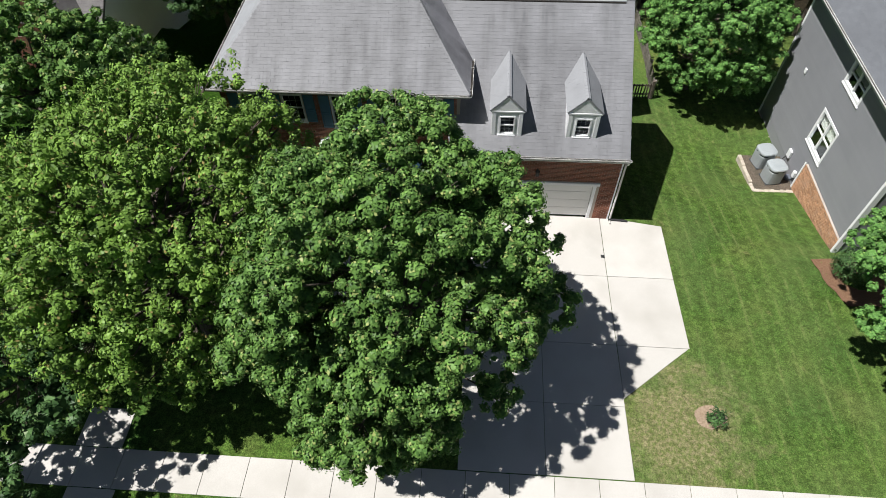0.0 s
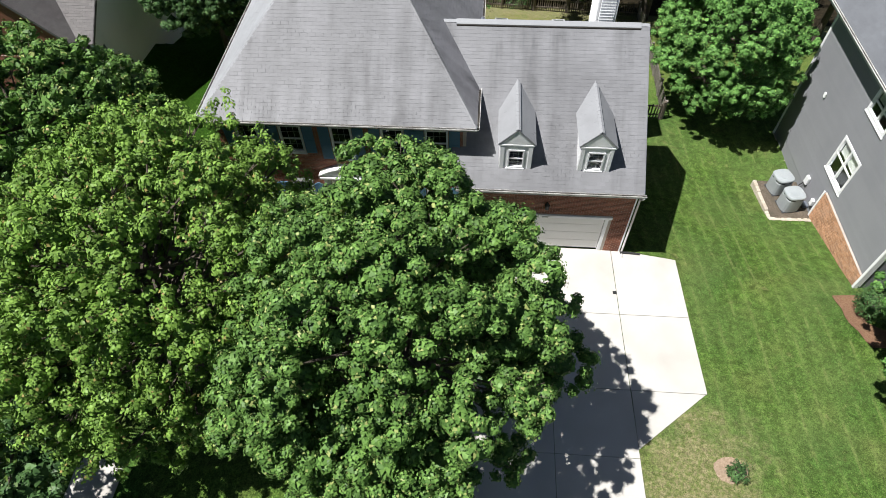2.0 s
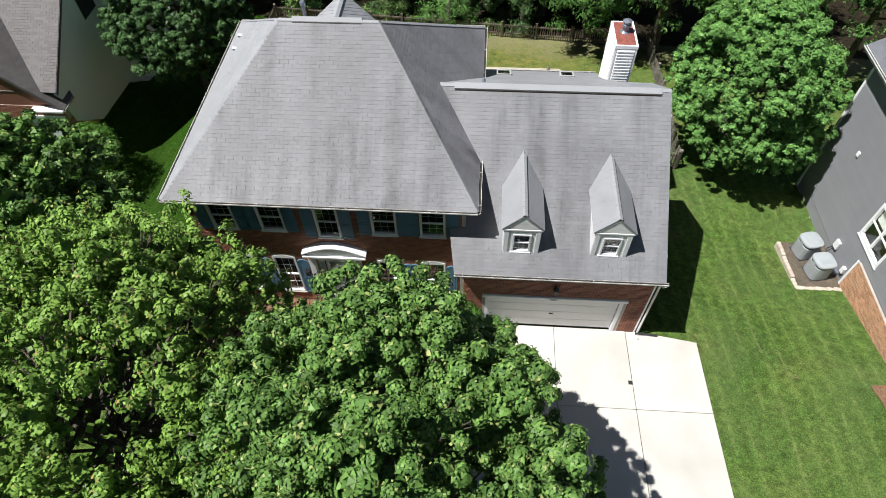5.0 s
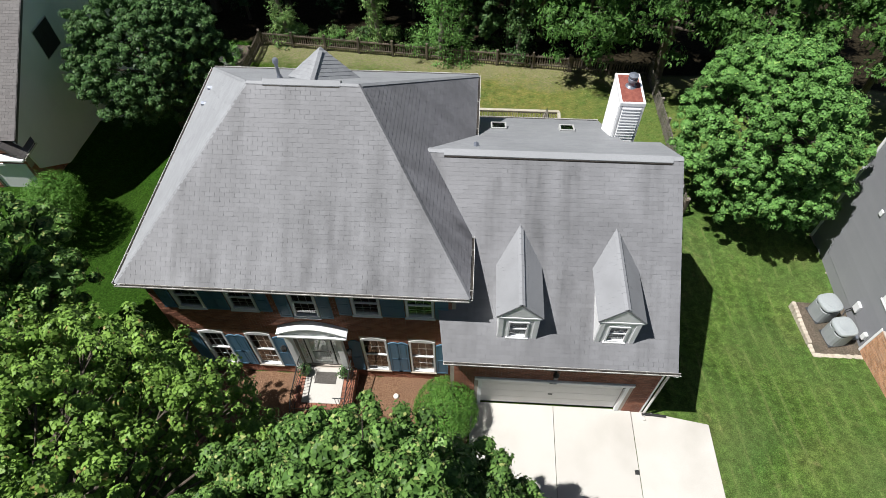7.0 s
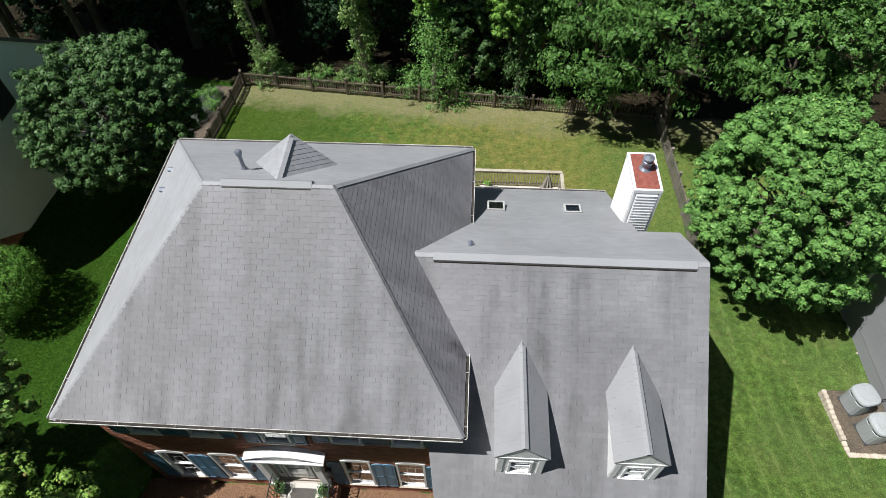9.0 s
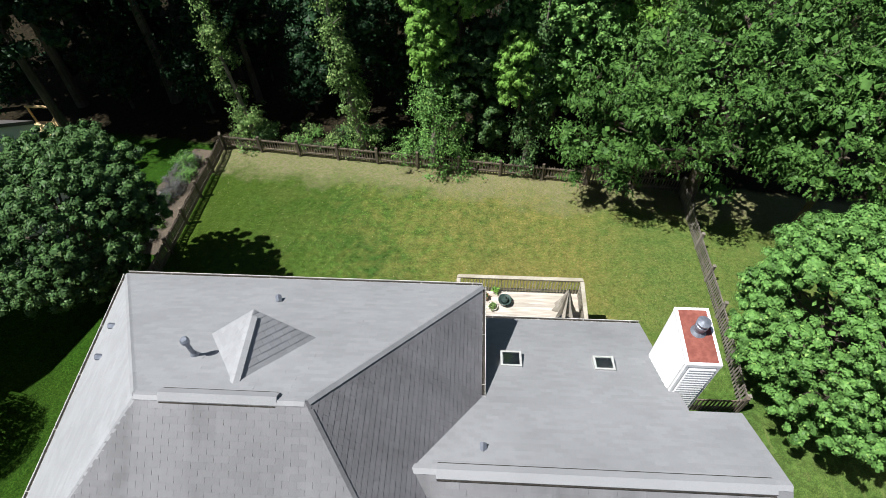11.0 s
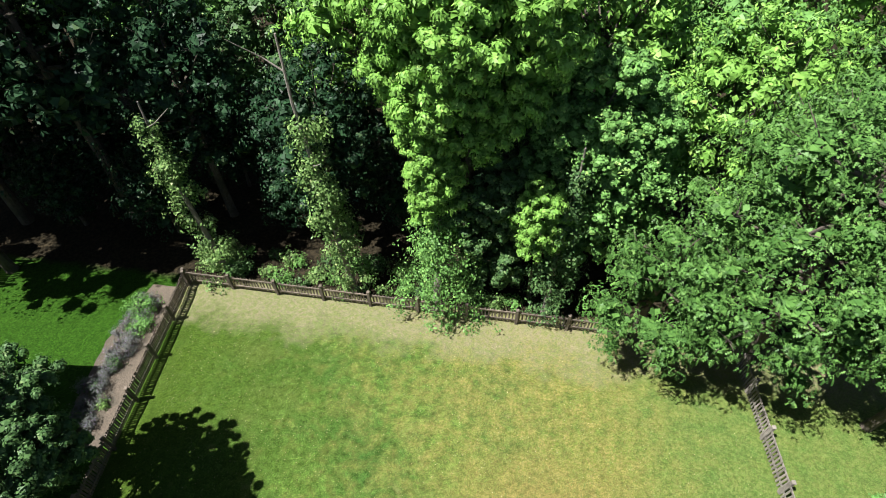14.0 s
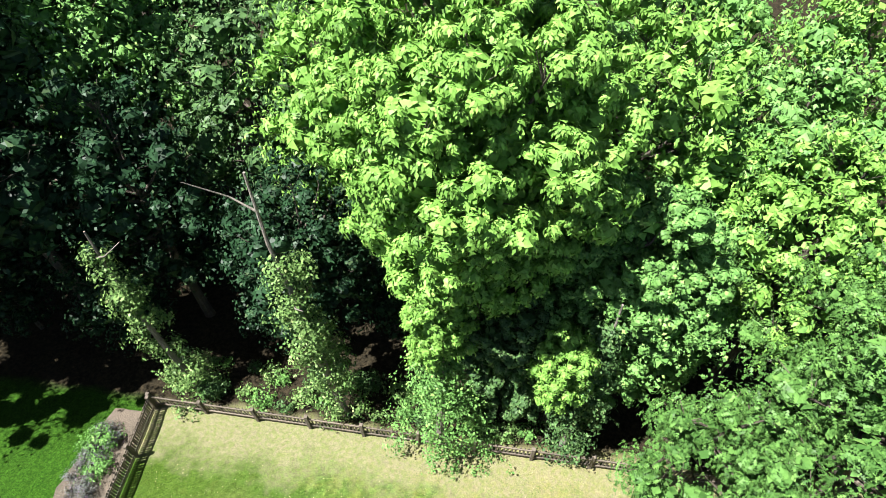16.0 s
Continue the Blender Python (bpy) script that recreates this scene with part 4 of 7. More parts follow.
def window(house, axis, at, u, z0, w, h, out=-1, lights=(1, 2), arch=0.0, trim=0.07, sill=None, depth=0.10, blind=0.0, frame_mat=WHITE, grid=(1, 1)):
    """A sash window: frame, panes, sill; lights: columns and rows of panes. It sits in an opening of its own size."""
    def B(bm, a, b, d0, d1, c, d, bevel=0.0):
        lo, hi = sorted((at + out * d0, at + out * d1))
        if axis == "x":
            box(bm, a, b, lo, hi, c, d, bevel)
        else:
            box(bm, lo, hi, a, b, c, d, bevel)
    u0, u1, z1 = u - w / 2, u + w / 2, z0 + h
    bm = bmesh.new()
    B(bm, u0, u0 + trim, -0.08, 0.03, z0, z1)
    B(bm, u1 - trim, u1, -0.08, 0.03, z0, z1)
    B(bm, u0 + trim, u1 - trim, -0.08, 0.03, z0, z0 + trim)
    B(bm, u0 + trim, u1 - trim, -0.08, 0.03, z1 - trim, z1)
    if arch:
        ring = [(u0 + w * k / 10, z1 + arch * math.sin(math.pi * k / 10)) for k in range(11)]
        pts = [(a, at + out * 0.03, c) if axis == "x" else (at + out * 0.03, a, c) for a, c in ring]
        lift = (0, -out * 0.08, 0) if axis == "x" else (-out * 0.08, 0, 0)
        prism(bm, pts, lift)
    cols, rows = lights
    pw, ph = (w - 2 * trim) / cols, (h - 2 * trim) / rows
    win = part("window", bm, frame_mat, house)
    for i in range(1, cols):
        bar = bmesh.new()
        B(bar, u0 + trim + i * pw - 0.045, u0 + trim + i * pw + 0.045, -0.07, 0.02, z0 + trim, z1 - trim)
        part("mullion", bar, frame_mat, win)
    for j in range(1, rows):
        bar = bmesh.new()
        B(bar, u0 + trim * 0.5, u1 - trim * 0.5, -0.06, 0.0, z0 + trim + j * ph - 0.025, z0 + trim + j * ph + 0.025)
        part("meeting_rail", bar, frame_mat, win)
    for i in range(cols):
        for j in range(rows):
            g = bmesh.new()
            B(g, u0 + trim + i * pw, u0 + trim + (i + 1) * pw, -0.045, -0.04, z0 + trim + j * ph, z0 + trim + (j + 1) * ph)
            pane = part("pane", g, GLASS, win)
            pane.visible_shadow = False
            gx, gy = grid
            if gx * gy > 1:
                b2 = bmesh.new()
                for k in range(1, gx):
                    c = u0 + trim + i * pw + pw * k / gx
                    B(b2, c - 0.007, c + 0.007, -0.062, -0.052, z0 + trim + j * ph, z0 + trim + (j + 1) * ph)
                for k in range(1, gy):
                    c = z0 + trim + j * ph + ph * k / gy
                    B(b2, u0 + trim + i * pw, u0 + trim + (i + 1) * pw, -0.062, -0.052, c - 0.007, c + 0.007)
                part("glazing_bar", b2, frame_mat, win)
    if blind:
        b3 = bmesh.new()
        top = z1 - trim
        zz = top
        while zz > top - (h - 2 * trim) * blind:
            B(b3, u0 + trim, u1 - trim, -0.16, -0.135, zz - 0.042, zz)
            zz -= 0.055
        part("blind", b3, CURTAIN, win)
    if sill is not None:
        b4 = bmesh.new()
        B(b4, u0 - 0.04, u1 + 0.04, -0.05, 0.06, z0 - 0.07, z0 - 0.002, 0.01)
        part("sill", b4, sill, win)
    return win


def shutter(house, x0, x1, y, z0, z1, arch=0.0):
    """A panelled shutter with an arched or straight head: stiles and rails round two raised panels."""
    def head(a, b, z, h):
        return [(b - (b - a) * k / 8, z + h * math.sin(math.pi * k / 8)) for k in range(9)] if h else [(b, z), (a, z)]

    def slabs(name, ring, d0, d1, parent):
        return part(name, prism(bmesh.new(), [(u, y - d1, w) for u, w in ring], (0, d1 - d0, 0)), SHUTTER, parent)
    sh = slabs("shutter", [(x0, z0), (x1, z0)] + head(x0, x1, z1 - arch, arch), 0.0, 0.022, house)
    e, mid = 0.055, z0 + (z1 - z0) * 0.46
    for a, b in ((x0, x0 + e), (x1 - e, x1)):
        boxed("stile", (a, b, y - 0.036, y - 0.023, z0, z1 - arch), SHUTTER, sh)
    for c, d in ((z0, z0 + 0.10), (mid - 0.04, mid + 0.04)):
        boxed("rail", (x0 + e, x1 - e, y - 0.036, y - 0.023, c, d), SHUTTER, sh)
    top = head(x0, x1, z1 - arch, arch)
    inner = head(x0 + e, x1 - e, z1 - arch - 0.07, arch * 0.8)
    slabs("rail", top + inner[::-1], 0.023, 0.036, sh)
    for c, d, h in ((z0 + 0.13, mid - 0.07, 0.0), (mid + 0.07, z1 - arch - 0.11, arch * 0.7)):
        slabs("panel", [(x0 + e + 0.03, c), (x1 - e - 0.03, c)] + head(x0 + e + 0.03, x1 - e - 0.03, d, h), 0.023, 0.032, sh)
    return sh


def gutter(house, a, b, out, mat=GUTTER):
    """A gutter with its trough, hangers and a fill of debris darkened as trough shadow, from a to b; out: the
    horizontal way off the wall.
    """
    a, b, o = Vector(a), Vector(b), Vector(out).normalized()
    d = (b - a).normalized()
    prof = [(0, 0), (0, -0.11), (0.075, -0.11), (0.105, -0.05), (0.105, 0.0), (0.094, 0.0), (0.094, -0.05), (0.07, -0.095), (0.012, -0.095), (0.012, 0)]
    verts, faces = [], []
    for p in (a, b):
        verts += [p + o * x + Vector((0, 0, z)) for x, z in prof]
    k = len(prof)
    faces = [(i, (i + 1) % k, k + (i + 1) % k, k + i) for i in range(k)] + [tuple(range(k))[::-1], tuple(range(k, 2 * k))]
    g = mesh_object("gutter", verts, faces, mat, house)
    bm = bmesh.new()
    L = (b - a).length
    rng = random.Random(int(abs(a.x * 37 + a.y * 11)))
    bars = bmesh.new()
    s = 0.3
    while s < L:
        c = a + d * s
        m = Matrix.Translation(c) @ Matrix(((d.x, o.x, 0, 0), (d.y, o.y, 0, 0), (0, 0, 1, 0), (0, 0, 0, 1)))
        box(bars, -0.004, 0.004, 0.0, 0.103, -0.014, -0.002, 0, m)
        s += 1.5
    part("hanger", bars, mat, g)
    m = Matrix.Translation(a) @ Matrix(((d.x, o.x, 0, 0), (d.y, o.y, 0, 0), (0, 0, 1, 0), (0, 0, 0, 1)))
    # debris, its colour also carrying the shadow inside the trough
    box(bm, 0.02, L - 0.02, 0.014, 0.092, -0.09, -0.036, 0, m)
    part("debris", bm, DIRT_AND_SHADE, g)
    return g


# ---- the brick house ----
EAVE, RIDGE = 6.285, 9.83
MX0, MX1, MY0, MY1 = -16.1, -5.45, 0.59, 11.0
RW, RE, RY = -12.43, -9.02, 5.74
GX0, GX1, GY0, GEAVE, GRY, GRZ = -6.18, 1.08, -0.35, 4.06, 5.2, 7.80
GS = (GRZ - GEAVE) / (GRY - GY0)
GSR = 0.65


def g_front(y):
    return GEAVE + GS * (y - GY0)


def g_rear(y):
    return GRZ - GSR * (y - GRY)


house = thing("house", "two-storey red brick house with grey shingle hip roof and attached garage", "house")
FRONT = 1.0
lower = [(-14.48, 0.9), (-12.82, 0.9), (-8.72, 0.9), (-7.03, 0.9)]
upper = [(-14.50, 0.9), (-12.75, 0.9), (-10.74, 0.85), (-8.72, 0.9), (-7.0, 0.9)]
holes = [(x - w / 2, x + w / 2, 0.33, 2.72) for x, w in lower] + [(x - w / 2, x + w / 2, 4.36 if i != 2 else 4.08, 5.78) for i, (x, w) in enumerate(upper)] + [(-11.55, -10.02, 0.42, 3.12)]
front_wall = wall(house, "x", FRONT, -15.7, -5.85, -1.2, 6.15, holes)
side_wall = wall(house, "y", -15.7, 1.22, 10.4, -3.0, 6.15, (), inward=1)
rear_wall = wall(house, "x", 10.6, -15.7, -5.85, -3.0, 6.15, (), inward=-1)
east_wall = wall(house, "y", -5.85, 1.22, 10.4, -3.0, 6.15, (), inward=-1)
part("soffit", box(bmesh.new(), MX0 + 0.02, MX1 - 0.02, MY0 + 0.02, MY1 - 0.02, 6.08, 6.13), SOFFIT, house)
S0, S1, S2, S3 = (MX0, MY0, EAVE), (MX1, MY0, EAVE), (MX1, MY1, EAVE), (MX0, MY1, EAVE)
P0, P1 = (RW, RY, RIDGE), (RE, RY, RIDGE)
roof_plane(house, [S0, S1, P1, P0], SHINGLE_FRONT, stretch=(-11.9, -9.0, 3.4, 5.6), seed=1, joint=0.0021)
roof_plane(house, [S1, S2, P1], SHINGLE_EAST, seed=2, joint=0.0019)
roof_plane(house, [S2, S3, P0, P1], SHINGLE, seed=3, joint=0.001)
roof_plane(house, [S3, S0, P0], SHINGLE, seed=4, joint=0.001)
for a, b, m, w in ((S0, P0, SHINGLE, 0.14), (S1, P1, SHINGLE_FRONT, 0.085), (S2, P1, SHINGLE, 0.10), (S3, P0, SHINGLE, 0.085), (P0, P1, SHINGLE, 0.085)):
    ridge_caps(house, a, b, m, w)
ridge_vent(house, -11.95, -9.57, RY + 0.05, RIDGE + 0.01, 0.69, 0.14)
for a, b, o in ((S0, S1, (0, -1, 0)), (S1, (MX1, 7.6, EAVE), (1, 0, 0)), ((MX1, 7.6, EAVE), S2, (1, 0, 0)), (S2, S3, (0, 1, 0)), (S3, S0, (-1, 0, 0))):
    gutter(house, a, b, o)
# small rear gable
ga = (-10.65, 6.2, 9.52), (-10.65, 7.98, 9.52)
gw, ge = (-12.0, 7.98, 8.30), (-9.45, 7.98, 8.30)
roof_plane(house, [gw, ga[0], ga[1]], SHINGLE, name="gable_roof", thick=0.05, seed=5)
roof_plane(house, [ga[0], ge, ga[1]], SHINGLE, name="gable_roof", thick=0.05, seed=6)
ridge_caps(house, ga[0], ga[1], SHINGLE, 0.11)
part("gable_face", prism(bmesh.new(), [(-11.95, 7.86, 8.2), (-9.5, 7.86, 8.2), (-10.65, 7.86, 9.45)], (0, 0.06, 0)), WHITE, house)


def vent_pipe(x, y, z, h, r):
    v, f = tube_geo([(x, y, z - 0.15), (x, y, z + h)], [r, r], 12)
    p = mesh_object("vent_pipe", v, f, PIPE_GREY, house, "grey metal vent pipe")
    part("cap", lathe(bmesh.new(), [(r * 1.5, 0), (r * 1.75, 0.03), (r * 1.75, 0.13), (r * 1.2, 0.17)], (x, y, z + h - 0.05), 14), PIPE_GREY, p)
    part("flashing", lathe(bmesh.new(), [(r * 2.4, -0.1), (r * 1.2, 0.12)], (x, y, z), 14), PIPE_GREY, p)


def small_vent(x, y, z, way):
    bm = bmesh.new()
    m = pose(x, y, z, 0, 0, way)
    for q in ([(-0.08, -0.10, 0.0), (0.08, -0.10, 0.0), (0.08, -0.10, 0.07), (0, -0.10, 0.13), (-0.08, -0.10, 0.07)],):
        prism(bm, [m @ Vector(c) for c in q], m.to_3x3() @ Vector((0, 0.21, -0.02)))
    part("roof_vent", bm, PIPE_GREY, house, "small hooded roof vent")


vent_pipe(-11.93, 7.1, 8.92, 0.62, 0.055)
small_vent(-11.0, 9.72, 7.17, 200)
small_vent(-15.32, 8.78, 7.03, 270)
small_vent(-15.27, 7.84, 7.08, 270)

# windows and shutters
for i, (x, w) in enumerate(lower):
    window(house, "x", FRONT, x, 0.33, w, 2.39, arch=0.13, sill=STONE, blind=0.12 if i != 1 else 0.0, trim=0.065, grid=(3, 2))
    for s in (-1, 1):
        c = x + s * (w / 2 + 0.25)
        shutter(house, c - 0.21, c + 0.21, FRONT - 0.012, 0.32, 2.62, 0.13)
for i, (x, w) in enumerate(upper):
    z0 = 4.36 if i != 2 else 4.08
    window(house, "x", FRONT, x, z0, w, 5.78 - z0, sill=WHITE, blind=0.0, trim=0.075, grid=(3, 2))
    for s in (-1, 1):
        c = x + s * (w / 2 + 0.25)
        shutter(house, c - 0.21, c + 0.21, FRONT - 0.012, z0, 5.76)
boxed("dark_room", (-15.4, -6.1, 1.5, 1.56, -0.5, 6.0), DARK_ROOM, house)

# front door with its surround and hood
boxed("transom", (-11.55, -10.02, 1.04, 1.12, 2.52, 3.12), WHITE, house, "white panel over the front door")
door = boxed("front_door", (-11.22, -10.32, 1.06, 1.11, 0.46, 2.5), WHITE, house, "white panelled front door under a hood")
for a, b, c, d in ((-11.12, -10.82, 1.65, 2.35), (-10.72, -10.42, 1.65, 2.35), (-11.12, -10.82, 0.6, 1.45), (-10.72, -10.42, 0.6, 1.45)):
    boxed("door_panel", (a, b, 1.045, 1.062, c, d), WHITE, door, "", 0.006)
part("door_glass", box(bmesh.new(), -11.08, -10.46, 1.03, 1.043, 0.62, 1.50), GLASS, door, "dark lower glass of the storm door")
part("door_glass", box(bmesh.new(), -11.08, -10.46, 1.03, 1.043, 1.60, 2.40), GLASS, door)
rod("door_handle", (-10.4, 1.03, 1.4), (-10.4, 1.03, 1.55), 0.015, BLACK_METAL, door)
for a, b in ((-11.50, -11.28), (-10.26, -10.05)):
    s = boxed("sidelight", (a, b, 1.06, 1.10, 0.46, 2.5), WHITE, house)
    part("pane", box(bmesh.new(), a + 0.04, b - 0.04, 1.045, 1.055, 0.9, 2.4), GLASS, s)
for x in (-11.68, -9.90):
    c = boxed("pilaster", (x - 0.11, x + 0.11, 0.80, 0.995, 0.46, 3.18), WHITE, house, "white door pilaster", 0.012)
    boxed("base", (x - 0.14, x + 0.14, 0.77, 0.993, 0.44, 0.62), WHITE, c, "", 0.01)
    boxed("capital", (x - 0.14, x + 0.14, 0.77, 0.993, 3.02, 3.18), WHITE, c, "", 0.01)
bm = bmesh.new()
arcp = [(-11.84, 3.18), (-9.58, 3.18)] + [(-9.58 - 2.26 * k / 14, 3.30 + 0.40 * math.sin(math.pi * k / 14)) for k in range(15)]
prism(bm, [(x, 0.74, z) for x, z in arcp], (0, 0.25, 0))
hood = part("door_hood", bm, WHITE, house, "white segmental arched hood over the door")
bm = bmesh.new()
arcs = [(-9.50 - 2.42 * q / 14, 3.33 + 0.42 * math.sin(math.pi * q / 14)) for q in range(15)]
boxed("hood_cornice", (-11.90, -9.52, 0.64, 0.735, 3.17, 3.27), WHITE, hood, "", 0.012)
prism(bm, [(x, 0.66, z) for x, z in arcs] + [(x, 0.66, z + 0.05) for x, z in arcs[::-1]], (0, 0.33, 0))
part("hood_cover", bm, WHITE, hood)


def lantern(x, y, z):
    l = boxed("wall_lantern", (x - 0.07, x + 0.07, y - 0.2, y - 0.06, z, z + 0.26), BLACK_METAL, house, "black wall lantern", 0.02)
    boxed("bracket", (x - 0.03, x + 0.03, y - 0.06, y, z + 0.16, z + 0.3), BLACK_METAL, l)
    part("lantern_roof", lathe(bmesh.new(), [(0.11, 0), (0.02, 0.12), (0.01, 0.16)], (x, y - 0.13, z + 0.26), 8), BLACK_METAL, l)


lantern(-9.62, 0.99, 1.75)
lantern(-12.0, 0.99, 1.75)

# ---- garage wing ----
gwall = wall(house, "x", 0.0, -5.85, 0.98, -0.4, 3.78, [(-5.02, 0.13, -0.5, 2.27)], inward=1)
gside = wall(house, "y", 0.98, 0.22, 7.1, -2.2, 3.78, (), inward=-1)
part("gable_wall", prism(bmesh.new(), [(0.98, 0.0, 3.78), (0.98, 7.1, 3.78), (0.98, 7.1, g_rear(7.1) - 0.2), (0.98, GRY, GRZ - 0.2), (0.98, 0.0, g_front(0.0) - 0.2)], (-0.2, 0, 0)), MORTAR, house)
wall(house, "y", -0.42, 7.1, 11.1, -3.0, 3.6, (), inward=-1)
part("gable_wall", prism(bmesh.new(), [(-0.42, 7.1, 3.6), (-0.42, 11.1, 3.6), (-0.42, 11.1, g_rear(11.1) - 0.2), (-0.42, 7.1, g_rear(7.1) - 0.2)], (-0.2, 0, 0)), WHITE, house)
wall(house, "x", 7.1, -0.4, 0.98, -2.4, 6.2, (), inward=-1, mat=WHITE)
wall(house, "x", 11.1, -5.85, -0.36, -3.0, 3.6, (), inward=-1, mat=WHITE)
wall(house, "y", -5.98, 0.0, 1.0, -0.3, 3.8, ())
part("soffit", box(bmesh.new(), GX0 + 0.03, GX1 - 0.03, GY0 + 0.02, -0.012, 3.80, 3.86), SOFFIT, house)
GX2 = -0.22
roof_plane(house, [(GX0, GY0, GEAVE), (GX1, GY0, GEAVE), (GX1, GRY, GRZ), (-7.15, GRY, GRZ)], SHINGLE_FRONT, stretch=(-2.6, 0.2, 3.4, 5.1), seed=7, joint=0.0021)
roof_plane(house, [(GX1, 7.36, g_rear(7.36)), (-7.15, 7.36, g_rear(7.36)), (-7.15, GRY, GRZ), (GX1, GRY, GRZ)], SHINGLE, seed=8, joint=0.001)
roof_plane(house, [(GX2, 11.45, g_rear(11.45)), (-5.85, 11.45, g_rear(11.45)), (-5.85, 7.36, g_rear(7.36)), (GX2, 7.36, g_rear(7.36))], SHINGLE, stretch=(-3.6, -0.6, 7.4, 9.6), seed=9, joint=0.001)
ridge_caps(house, (-7.15, GRY, GRZ), (GX1, GRY, GRZ), SHINGLE, 0.11)
ridge_vent(house, -6.45, 0.74, GRY - 0.02, GRZ + 0.01, 0.66, 0.17)
gutter(house, (GX0, GY0, GEAVE), (1.16, GY0, GEAVE), (0, -1, 0))
gutter(house, (GX2, 11.45, g_rear(11.45)), (-5.4, 11.45, g_rear(11.45)), (0, 1, 0))
# rake boards
for x, ya, za, yb, zb in ((GX1, GY0, GEAVE, GRY, GRZ), (GX1, GRY, GRZ, 7.36, g_rear(7.36)), (GX2, 7.36, g_rear(7.36), 11.45, g_rear(11.45))):
    part("rake_board", prism(bmesh.new(), [(x + 0.002, ya, za - 0.20), (x + 0.002, yb, zb - 0.20), (x + 0.002, yb, zb - 0.03), (x + 0.002, ya, za - 0.03)], (0.014, 0, 0)), WHITE, house)
v, f = tube_geo([(1.07, -0.42, 3.95), (1.07, -0.30, 3.72), (1.07, -0.07, 3.5), (1.07, -0.07, 0.12), (1.07, -0.35, 0.06)], [0.045] * 5, 8)
mesh_object("downspout", v, f, GUTTER, house, "white downspout")
v, f = tube_geo([(1.0, -0.12, 0.09), (1.4, -0.12, 0.075), (1.85, -0.16, 0.07)], [0.05] * 3, 8)
mesh_object("downspout_drain", v, f, BLACK_METAL, house, "dark flexible drain pipe")
boxed("corner_trim", (0.93, 0.995, -0.025, -0.012, -0.05, 3.7), WHITE, house)
boxed("garage_jamb", (0.0, 0.13, -0.02, 0.10, 0.0, 2.27), WHITE, house)
boxed("garage_jamb", (-5.02, -4.89, -0.02, 0.10, 0.0, 2.27), WHITE, house)
boxed("garage_head", (-5.15, 0.26, -0.07, 0.10, 2.14, 2.30), WHITE, house, "", 0.02)
gd = boxed("garage_door", (-4.89, 0.0, 0.13, 0.17, 0.02, 2.14), GARAGE_DOOR, house, "white sectional garage door")
for k in range(4):
    boxed("door_section", (-4.885, -0.005, 0.105, 0.131, 0.05 + k * 0.522, 0.045 + (k + 1) * 0.522), GARAGE_DOOR, gd, "", 0.008)
boxed("door_seal", (-4.885, -0.005, 0.10, 0.14, 0.02, 0.05), BLACK_METAL, gd)
rod("door_handle", (-2.5, 0.09, 0.95), (-2.35, 0.09, 0.95), 0.02, BLACK_METAL, gd)
part("number_plate", box(bmesh.new(), -2.66, -2.34, -0.085, -0.07, 2.18, 2.25), WHITE, house)
part("number_bar", box(bmesh.new(), -2.62, -2.38, -0.095, -0.086, 2.2, 2.235), BLACK_METAL, house)
lantern(-2.5, -0.012, 2.75)
boxed("dark_room", (-4.9, 0.1, 0.5, 0.55, 0.0, 3.0), DARK_ROOM, house)


def dormer(cx):
    """A gabled dormer with white sides, pediment and one sash window."""
    fy, w, eave, peak = 0.36, 0.62, 5.82, 6.52
    back = lambda z: GY0 + (z - GEAVE) / GS
    bm = bmesh.new()
    d = wall(house, "x", fy, cx - w, cx + w, 4.25, eave, [(cx - 0.31, cx + 0.31, 4.58, 5.50)], thick=0.10, mat=WHITE, name="dormer")
    d["label"] = "white dormer with a gabled shingle roof"
    for s in (-1, 1):
        x = cx + s * w
        part("cheek", prism(bmesh.new(), [(x - s * 0.08, fy + 0.1, 4.3), (x - s * 0.08, back(eave) + 0.2, eave), (x - s * 0.08, fy + 0.1, eave)], (s * 0.08, 0, 0)), WHITE, d)
        e = (cx + s * (w + 0.09), fy - 0.04, eave - 0.03)
        eb = (cx + s * (w + 0.09), back(eave - 0.03) + 0.05, eave - 0.03)
        r0, r1 = (cx, fy - 0.04, peak), (cx, back(peak) + 0.06, peak)
        ring = [eb, e, r0, r1] if s < 0 else [e, eb, r1, r0]
        roof_plane(d, ring, SHINGLE_PALE, name="dormer_roof", thick=0.06, joint=0.001, seed=20 + int(cx * 3) + s)
    ridge_caps(d, (cx, fy - 0.04, peak), (cx, back(peak), peak), SHINGLE_PALE, 0.09)
    part("pediment", prism(bmesh.new(), [(cx - w - 0.02, fy - 0.02, eave - 0.02), (cx + w + 0.02, fy - 0.02, eave - 0.02), (cx, fy - 0.02, peak - 0.09)], (0, 0.10, 0)), WHITE, d)
    boxed("cornice", (cx - w - 0.05, cx + w + 0.05, fy - 0.035, fy - 0.002, eave - 0.12, eave - 0.04), WHITE, d, "", 0.012)
    for s in (-1, 1):
        boxed("pilaster", (cx + s * 0.53 - 0.08, cx + s * 0.53 + 0.08, fy - 0.025, fy - 0.002, 4.44, eave - 0.12), WHITE, d, "", 0.01)
    win = window(house, "x", fy, cx, 4.58, 0.62, 0.92, sill=WHITE, trim=0.055, blind=0.0, grid=(3, 2))
    boxed("dark_room", (cx - 0.5, cx + 0.5, fy + 0.75, fy + 0.8, 4.2, 5.6), DARK_ROOM, d)


dormer(-3.93)
dormer(-0.93)


